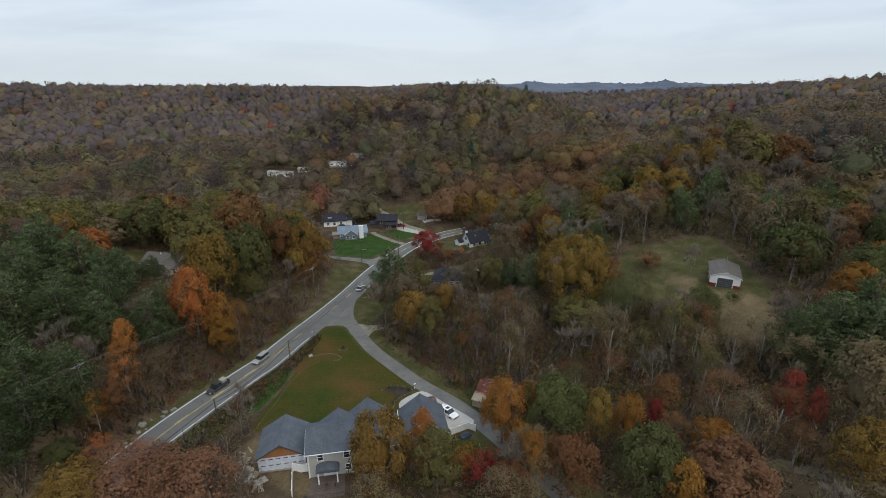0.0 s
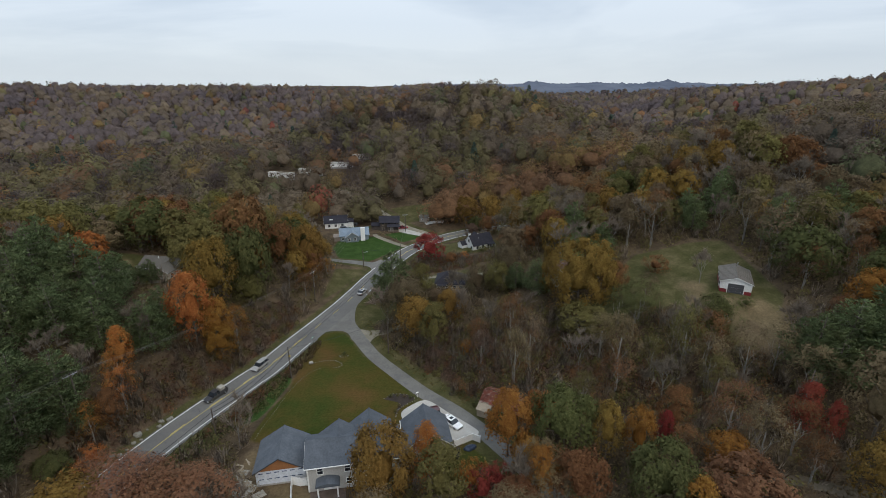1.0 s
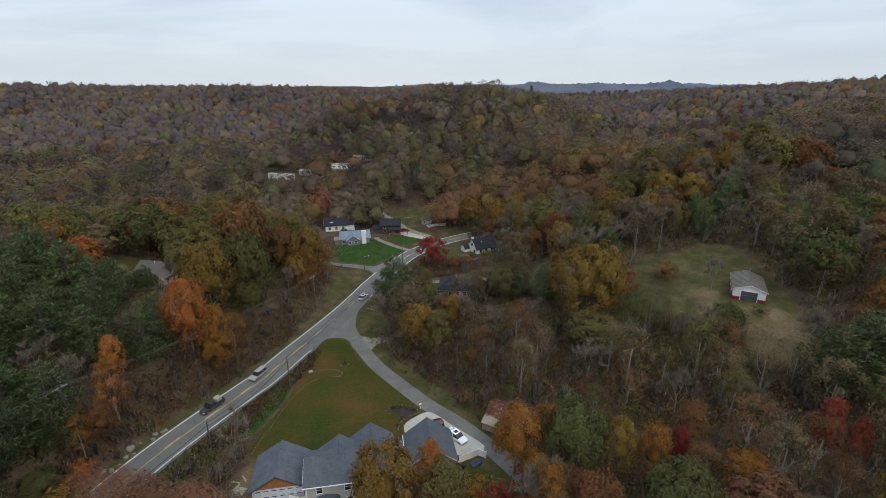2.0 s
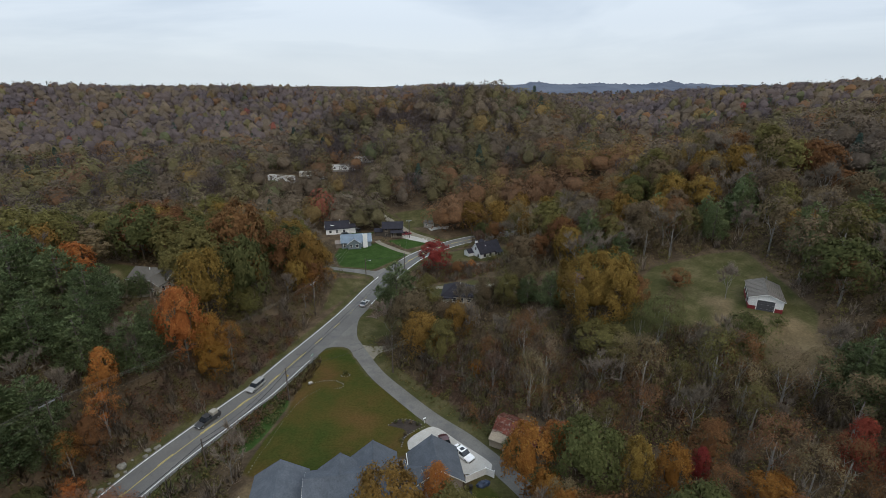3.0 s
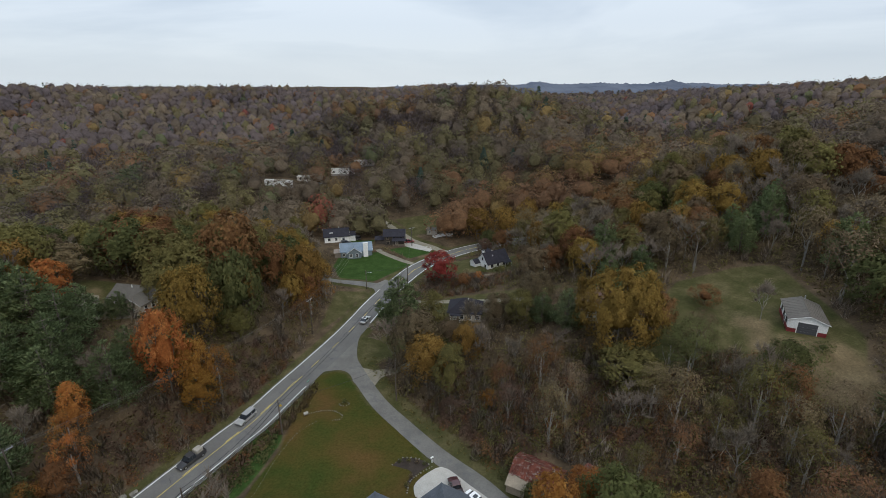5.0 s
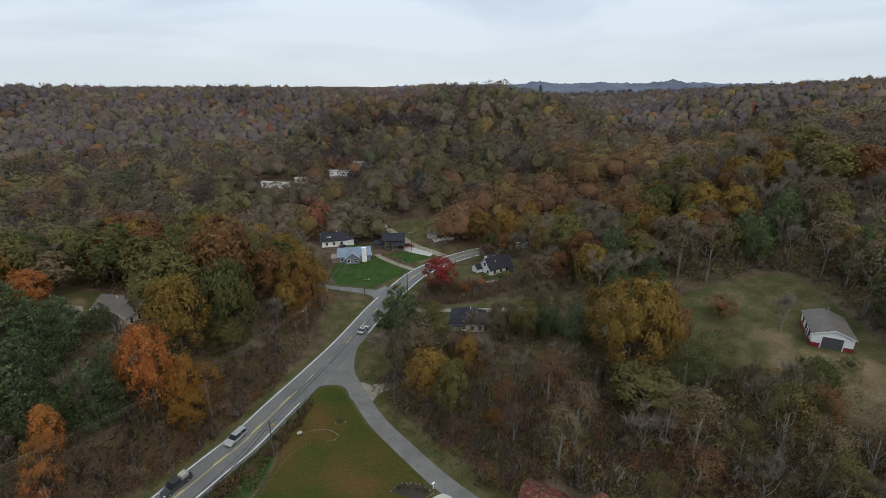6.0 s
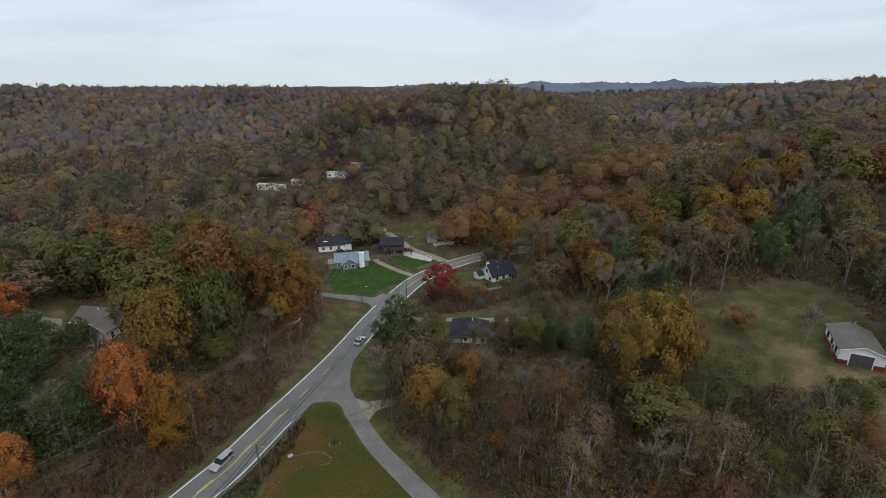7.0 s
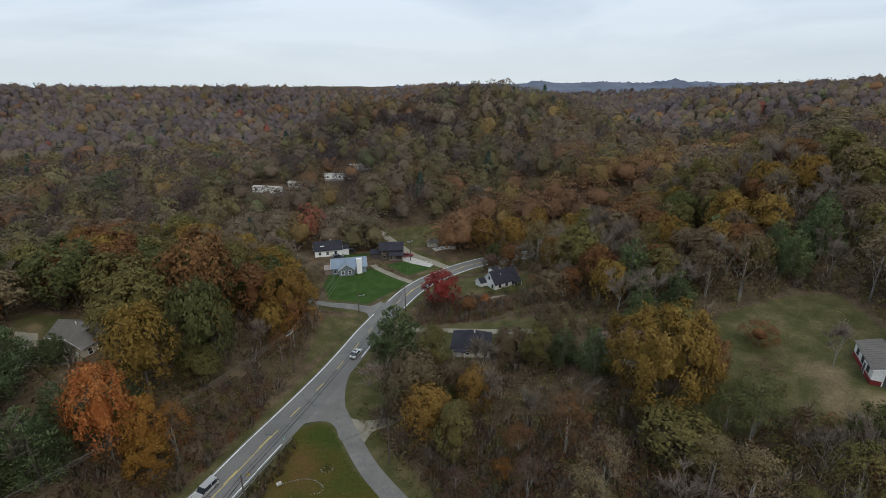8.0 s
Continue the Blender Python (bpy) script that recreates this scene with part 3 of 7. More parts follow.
track("gravel_entrance", [(-24.5, 121), (-20, 122.2), (-15, 125), (-10, 128.5)], 1.3, GRAVEL, "short pale gravel entrance off the lane")
tagged(part("gravel_mouth", patch([(-25, 124.5), (-21.8, 123.8), (-18, 125), (-18, 122.6), (-20, 120), (-21.2, 117), (-23.2, 119.6)], 0.042), GRAVEL, None), "pale gravel spread at the lane's edge", "drive", kind="structure")
track("back_road", BACK_ROAD, 1.8, GRAVEL, "pale back lane running uphill into the woods")
track("west_drive", [(-27, 175.5), (-34, 176.4), (-42, 176.8), (-52, 178)], 1.9, LANE_ASPHALT, "grey drive crossing the verge into the trees")
tagged(part("drive_apron", patch([(-26, 181), (-29, 177.6), (-33, 176.8), (-33, 174.6), (-29.5, 173), (-27.5, 169), (-25, 172), (-24, 178)], 0.05), LANE_ASPHALT, None), "flared grey asphalt mouth of a drive", "drive", kind="structure")
track("house_drive", [(-16, 196), (-21, 199.5), (-27, 204.5), (-31, 208.5), (-33, 212)], 1.2, GRAVEL, "pale concrete drive across a green lawn")
track("cabin_drive", [(-10, 213), (-16, 215.5), (-21, 219), (-26, 222)], 2.6, CONCRETE, "pale concrete forecourt beside the cabin")
track("east_drive", [(-20.5, 165), (-13, 162), (-5, 159.3), (1.5, 156), (8, 152), (14, 148.3), (23.7, 142)], 1.1, GRAVEL, "pale gravel drive climbing between lawns")
track("white_house_drive", [(3, 173), (7, 174.5), (11, 176), (14, 177)], 1.3, GRAVEL, "pale gravel drive by a white house")
track("hillside_drive", [(-92, 128), (-87, 121), (-80, 119.6), (-76, 121.5)], 1.7, GRAVEL, "pale gravel drive beside a hillside house")
track("farm_track", [(46, 65.5), (52, 64.5), (57, 62.8), (62, 60), (67, 57), (76, 51)], 1.1, EARTH_TRACK, "bare earth track between autumn trees")
track("shed_yard", [(-10, 228), (-6, 229.5), (-1, 229)], 1.8, CONCRETE, "pale slab in front of a small shed")
drive = patch([(-9.2, 83.5), (-9.6, 86), (-8.5, 88.6), (-5.8, 91.2), (-3.6, 90.9), (0.5, 86.6), (6.4, 80.0), (4.5, 78.2), (-1, 78)], 0.075)
tagged(part("driveway", drive, CONCRETE, None), "pale concrete driveway with a rounded corner", "drive", kind="structure")

# ---------------- trees ----------------
def tube_arrays(paths, sides):
    """Tapered tubes along paths of (points, radii): vertices and quads."""
    V, F, base = [], [], 0
    ang = np.arange(sides) * 2 * np.pi / sides
    for pts, rad in paths:
        pts, rad = np.asarray(pts, float), np.asarray(rad, float)
        d = np.gradient(pts, axis=0)
        d /= np.linalg.norm(d, axis=1)[:, None] + 1e-9
        ref = np.where(np.abs(d[:, 2:3]) < 0.9, np.array([[0, 0, 1.0]]), np.array([[1.0, 0, 0]]))
        u = np.cross(d, ref)
        u /= np.linalg.norm(u, axis=1)[:, None] + 1e-9
        w = np.cross(d, u)
        ring = pts[:, None] + rad[:, None, None] * (np.cos(ang)[None, :, None] * u[:, None] + np.sin(ang)[None, :, None] * w[:, None])
        k = len(pts)
        V.append(ring.reshape(-1, 3))
        i = base + np.arange(k * sides).reshape(k, sides)
        j = np.roll(i, -1, 1)
        F.append(np.stack([i[:-1], j[:-1], j[1:], i[1:]], -1).reshape(-1, 4))
        base += k * sides
    return np.concatenate(V), np.concatenate(F)


def leaf_arrays(rng, centres, out, size, stretch_=1.5, flat=0.45):
    """A small leaf spray at each centre, turned mostly outwards and upwards: vertices and triangles."""
    k = len(centres)
    nrm = out + rng.normal(0, flat, (k, 3)) + np.array([0, 0, 0.25])
    nrm /= np.linalg.norm(nrm, axis=1)[:, None]
    a = np.cross(nrm, rng.normal(0, 1, (k, 3)))
    a /= np.linalg.norm(a, axis=1)[:, None] + 1e-9
    b = np.cross(nrm, a)
    s = size * rng.uniform(0.6, 1.35, (k, 1))
    L, W = s * stretch_ * 0.5, s * 0.6
    v = np.stack([centres - a * L, centres - b * W * rng.uniform(0.5, 1.3, (k, 1)) + nrm * s * 0.2, centres + a * L * rng.uniform(0.6, 1.3, (k, 1)) + b * W * 0.6], 1).reshape(-1, 3)
    return v, np.arange(3 * k).reshape(k, 3)


def soft_normals(rng, d, jitter=0.16, up=0.4):
    """Shading normals of sprays that face d: one for the three corners of each."""
    d = d + rng.normal(0, jitter, d.shape) + np.array([0, 0, up])
    return (d / (np.linalg.norm(d, axis=1)[:, None] + 1e-6)).repeat(3, 0)


def joined(*pairs):
    V, F, base = [], [], 0
    for v, f in pairs:
        V.append(v)
        F.append(f + base)
        base += len(v)
    return np.concatenate(V), np.concatenate(F)


def limb(rng, a, b, r0, r1, sag=0.06, k=4):
    a, b = np.asarray(a, float), np.asarray(b, float)
    u = np.linspace(0, 1, k)[:, None]
    n = np.linalg.norm(b - a)
    mid = rng.normal(0, sag * n, 3)
    mid[2] = abs(mid[2])
    return a + (b - a) * u + mid * np.sin(u * np.pi), r0 + (r1 - r0) * u[:, 0]


def crown(rng, H, W, low, sprays, size, clumps=60, point=0.0, gap=0.0, feather=0.2, jitter=0.16, lumps=7, core=(9, 14), fill=0.5, rough=0.08, lift=0.4):
    """An uneven crown of many leafy clumps over a lumpy egg: vertices, triangles, shading normals, clump middles.
    core: rings and sides of the dense inside of the crown, or None for an open one; fill: its share of the crown's reach."""
    z0 = H * low
    i = np.arange(clumps)
    cos = np.clip(1 - 1.72 * (i + 0.5) / clumps + rng.normal(0, 0.06, clumps), -0.85, 1)
    sin = np.sqrt(1 - cos ** 2)
    ang = i * 2.39996 + rng.normal(0, 0.25, clumps) + rng.uniform(0, 6.28)
    d = np.stack([np.cos(ang) * sin, np.sin(ang) * sin, cos], 1)
    # a few big boughs swell the outline, hollows between them
    g = rng.normal(0, 1, (lumps, 3)) + np.array([0, 0, 0.3])
    g /= np.linalg.norm(g, axis=1)[:, None]
    swell = rng.uniform(-0.30, 0.30, lumps)
    own = rng.normal(0, 0.07, clumps)
    rx, up, down, mid = W * 0.42, (H - z0) * 0.49, (H - z0) * 0.42, z0 + (H - z0) * 0.46

    def reach(w):
        slim = 1 - point * np.maximum(w[:, 2], 0) ** 1.3
        scale = np.stack([rx * slim, rx * slim, np.where(w[:, 2] > 0, up * (1 + 0.15 * point), down)], 1)
        return w * scale * (1 + np.exp(6 * (w @ g.T - 1)) @ swell)[:, None]

    cc = reach(d) * (0.88 + own)[:, None] + np.array([0, 0, mid])
    cr = np.sqrt(6.0 * rx * up / max(clumps, 40)) * rng.uniform(0.75, 1.2, clumps)
    keep = rng.random(clumps) >= gap
    cc, cr, d = cc[keep], cr[keep], d[keep]
    w = cr ** 2 * (0.35 + np.clip(d[:, 2] + 0.45, 0, 1.2))
    who = rng.choice(len(cc), sprays, p=w / w.sum())
    e = rng.normal(0, 1, (sprays, 3)) + d[who] * 1.1
    e /= np.linalg.norm(e, axis=1)[:, None]
    r = np.where(rng.random(sprays) < feather, rng.uniform(0.8, 1.2, sprays), rng.uniform(0.35, 0.9, sprays))
    pos = cc[who] + e * (r * cr[who])[:, None]
    pos[:, 2] = np.clip(pos[:, 2], 0.1, H * 1.04)
    v, f = leaf_arrays(rng, pos, e * 0.7 + d[who] * 0.5, size)
    n = soft_normals(rng, e * 0.75 + d[who] * 0.8, jitter, lift)
    if core:
        rings, sides = core
        th = np.linspace(0.0, 2.55, rings)[:, None] + np.zeros((1, sides))
        ph = np.arange(sides)[None] * 2 * np.pi / sides + (np.arange(rings) % 2)[:, None] * np.pi / sides
        q = np.stack([np.sin(th) * np.cos(ph), np.sin(th) * np.sin(ph), np.cos(th)], -1).reshape(-1, 3)
        near = np.exp(30 * (q @ d.T - 1))
        k = 1 + (near @ own[keep]) * 1.2 + rng.normal(0, rough, len(q))
        cv = reach(q) * (fill * k)[:, None] + np.array([0, 0, mid])
        idx = np.arange(rings * sides).reshape(rings, sides)
        a, b, c2, d2 = idx[:-1], np.roll(idx, -1, 1)[:-1], np.roll(idx, -1, 1)[1:], idx[1:]
        cf = np.concatenate([np.stack([a, d2, c2], -1).reshape(-1, 3), np.stack([a, c2, b], -1).reshape(-1, 3)])
        # each part of the inside leans with the clump that covers it
        lean = (near[:, :, None] * (q[:, None] - d[None])).sum(1) / (near.sum(1)[:, None] + 0.05) * 2.2
        cn = q + lean + rng.normal(0, 0.14, q.shape) + np.array([0, 0, lift])
        cn /= np.linalg.norm(cn, axis=1)[:, None]
        f = np.concatenate([f, cf + len(v)])
        v, n = np.concatenate([v, cv]), np.concatenate([n, cn])
    return v, f, n, cc


def broadleaf(rng, H, W, sprays, size, low=0.12, clumps=60, point=0.0, gap=0.0, feather=0.2, core=(10, 16), fill=0.42):
    """Arrays of a leafy tree: trunk paths, leaf vertices, leaf triangles, shading normals."""
    v, f, n, cc = crown(rng, H, W, low, sprays, size, clumps, point, gap, feather, core=core, fill=fill)
    top = np.array([0, 0, H * (low + 0.42)])
    r = H * 0.012 + 0.05
    paths = [limb(rng, (0, 0, -0.6), top, r, r * 0.45, 0.02, 4)]
    for k in rng.permutation(len(cc))[:9]:
        u = rng.uniform(0.4, 1.0)
        start = np.array([0, 0, -0.6]) * (1 - u) + top * u
        paths.append(limb(rng, start, cc[k], r * 0.42, r * 0.1, 0.06, 3))
    return paths, v, f, n


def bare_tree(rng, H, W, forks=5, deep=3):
    """Arrays of a leafless tree: limb paths, and fine twigs as slim quads."""
    paths, tips = [], []

    def grow(a, d, n, r, level):
        b = a + d * n
        paths.append(limb(rng, a, b, r, r * 0.55, 0.05, 3 if level else 5))
        if level == deep:
            tips.append((b, d, n))
            return
        k = forks if level == 0 else rng.integers(2, 4)
        for i in range(k):
            ang = 2 * np.pi * (i + rng.random()) / k
            out = np.array([np.cos(ang), np.sin(ang), 0]) * W / H
            nd = d * (0.75 if level else 0.9) + out * rng.uniform(0.45, 1.0) + np.array([0, 0, 0.2])
            nd /= np.linalg.norm(nd)
            u = rng.uniform(0.55, 1.0)
            grow(a + d * n * u, nd, n * rng.uniform(0.5, 0.75), r * (0.55 - 0.12 * (1 - u)), level + 1)

    grow(np.array([0, 0, -0.5]), np.array([0.03, 0.02, 1.0]), H * 0.42, H * 0.007 + 0.03, 0)
    V = []
    for b, d, n in tips:
        for _ in range(26):
            t = d + rng.normal(0, 0.55, 3) + np.array([0, 0, 0.2])
            t /= np.linalg.norm(t)
            s = b - d * n * rng.uniform(0, 0.8) + rng.normal(0, 0.12, 3)
            w = np.cross(t, rng.normal(0, 1, 3))
            w *= 0.06 / (np.linalg.norm(w) + 1e-9)
            V.append(np.stack([s - w, s + w, s + t * n * rng.uniform(0.5, 1.2)]))
    v = np.concatenate(V)
    return paths, v, np.arange(len(v)).reshape(-1, 3)


def conifer(rng, H, W, sprays, size, tiers=11, per=7, point=0.6):
    """Arrays of a white pine: trunk and boughs, and plumes of needles that turn up at the boughs' ends."""
    paths = [limb(rng, (0, 0, -0.6), (0.2, 0.1, H * 0.97), H * 0.014 + 0.05, 0.03, 0.01, 5)]
    tips, outs, rad = [], [], []
    for k in range(tiers):
        u = k / (tiers - 1)
        z = H * (0.14 + 0.82 * u)
        reach = W / 2 * (1 - u) ** point * (1 if u > 0.12 else 0.8) + 0.2
        n = max(3, round(per * (1 - 0.45 * u)))
        for i in range(n):
            a = 2 * np.pi * (i + rng.random() * 0.7) / n + 1.7 * k
            rr = reach * rng.uniform(0.72, 1.12)
            out = np.array([np.cos(a), np.sin(a), 0])
            tip = out * rr + np.array([0.1, 0.05, z + rr * rng.uniform(-0.02, 0.26)])
            if i % 2 == 0:
                paths.append(limb(rng, (0.1, 0.05, z), tip, 0.05 + 0.008 * rr, 0.02, 0.03, 3))
            for w in (0.55, 1.0) if rr > 1.2 else (1.0,):
                tips.append(np.array([0.1, 0.05, z]) * (1 - w) + tip * w)
                outs.append(out)
                rad.append((0.45 + 0.24 * rr) * (0.9 if w < 1 else 1.0))
    tips, outs, rad = np.array(tips), np.array(outs), np.array(rad)
    who = rng.choice(len(tips), sprays, p=rad ** 2 / (rad ** 2).sum())
    e = rng.normal(0, 1, (sprays, 3)) + outs[who] * 0.7 + np.array([0, 0, 0.55])
    e /= np.linalg.norm(e, axis=1)[:, None]
    pos = tips[who] + e * (rad[who] * rng.uniform(0.3, 1.15, sprays))[:, None] * np.array([1, 1, 0.75])
    # needle tufts: slim, pointing outwards and up
    a = e * 0.7 + outs[who] * 0.5 + np.array([0, 0, 0.6]) + rng.normal(0, 0.25, (sprays, 3))
    a /= np.linalg.norm(a, axis=1)[:, None]
    b = np.cross(a, rng.normal(0, 1, (sprays, 3)))
    b /= np.linalg.norm(b, axis=1)[:, None] + 1e-9
    s = size * rng.uniform(0.6, 1.4, (sprays, 1))
    v = np.stack([pos - a * s * 0.5 - b * s * 0.36, pos - a * s * 0.5 + b * s * 0.36, pos + a * s * 1.1], 1).reshape(-1, 3)
    return paths, v, np.arange(3 * sprays).reshape(-1, 3), soft_normals(rng, e * 0.7 + outs[who] * 0.45, 0.18, 0.45)


COLOUR_WORDS = {"gold": "dull golden", "amber": "amber", "orange": "bright orange", "rust": "rust-brown", "red": "deep red", "olive": "olive", "green": "dark green",
                "brown": "dry brown", "tan": "faded tan", "bramble": "dark red-brown", "pine": "blue-green", "twig": "grey", "moss": "moss-green", "russet": "russet"}
TREE = {}


def tree_template(kind, colour, variant, fine):
    """A tree of about 12 m; fine: whether it stands in the nearer woods."""
    key = (kind, colour, variant, fine)
    if key in TREE:
        return TREE[key]
    rng = np.random.default_rng(97 * variant + 13 * len(kind) + sum(map(ord, kind)))
    bark, sides = BARK, 5 if fine else 3
    n, z = (1.0, 1.0) if fine else (0.45, 1.45)
    normals = None
    if kind == "oak_tree" and variant == 9:
        # the great old oak in the clearing
        paths, v, f, normals = broadleaf(rng, 12, 18.0, 16000, 0.30, 0.04, 120, 0.0, 0.04, 0.16, (18, 30))
        word = "great broad oak with {} leaves"
    elif kind == "oak_tree":
        paths, v, f, normals = broadleaf(rng, 12, 13.5, int(7200 * n), 0.31 * z, 0.04, 80)
        word = "broad-crowned tree with {} leaves"
    elif kind == "maple_tree":
        paths, v, f, normals = broadleaf(rng, 12, 8.6, int(4700 * n), 0.28 * z, 0.05, 62, 0.15)
        word = "round-crowned maple with {} leaves"
    elif kind == "poplar_tree":
        paths, v, f, normals = broadleaf(rng, 12, 5.8, int(3600 * n), 0.25 * z, 0.05, 54, 0.5)
        word = "slender tall tree with {} leaves"
    elif kind == "thin_tree":
        paths, v, f, normals = broadleaf(rng, 12, 7.8, int(2500 * n), 0.18 * z, 0.2, 56, 0.1, 0.3, 0.6, None)
        more, _, _ = bare_tree(rng, 11.6, 7.5, 4, 2)
        paths, bark = paths[:1] + more, PALE_BARK
        word = "half-bare tree with sparse {} leaves"
    elif kind == "bare_tree":
        paths, v, f = bare_tree(rng, 12, 9, 5, 3)
        bark, sides, word = PALE_BARK, 3, "leafless {} tree with pale limbs"
    elif kind == "pine_tree":
        paths, v, f, normals = conifer(rng, 12, 7.0, int(7400 * max(n, 0.65)), 0.225 if fine else 0.30)
        sides, word = 4, "tall {} pine with layered boughs"
    elif kind == "shrub":
        paths, v, f, normals = broadleaf(rng, 4, 5, int(1700 * n), 0.15 * z, 0.0, 34)
        word = "low bush with {} leaves"
    top = thing(kind, Matrix.Translation((0, 0, -400)), word.format(COLOUR_WORDS[colour]), "bush" if kind == "shrub" else "tree", "trees of the valley")
    tv, tf = tube_arrays(paths, sides)
    part("stems" if kind == "shrub" else "trunk", mesh_from("trunk", tv, tf, bark, True), bark, top)
    part("crown", mesh_from("crown", v, f, LEAF[colour], normals is not None, normals), LEAF[colour], top)
    TREE[key] = top
    return top


USED = set()


def plant(kind, colour, x, y, height, width=None, turn=0.0, variant=0, sink=0.0):
    """Sets a tree on the ground."""
    t = tree_template(kind, colour, variant, math.hypot(x, y - 20) < 125)
    own = {"oak_tree": (12, 13.5), "maple_tree": (12, 8.6), "poplar_tree": (12, 5.8), "thin_tree": (12, 7.5), "bare_tree": (12, 9), "pine_tree": (12, 7.0), "shrub": (4, 5)}[kind]
    if variant == 9:
        own = (12, 18.0)
    sz = height / own[0]
    sx = sz if width is None else width / own[1]
    m = Matrix.Translation((x, y, ground(x, y) - sink)) @ Matrix.Rotation(radians(turn), 4, "Z") @ Matrix.Diagonal((sx, sx, sz, 1))
    if t not in USED:
        USED.add(t)
        t.matrix_basis = m
        return t
    out = copy_thing(t, Matrix.Identity(4))
    out.matrix_basis = m
    return out


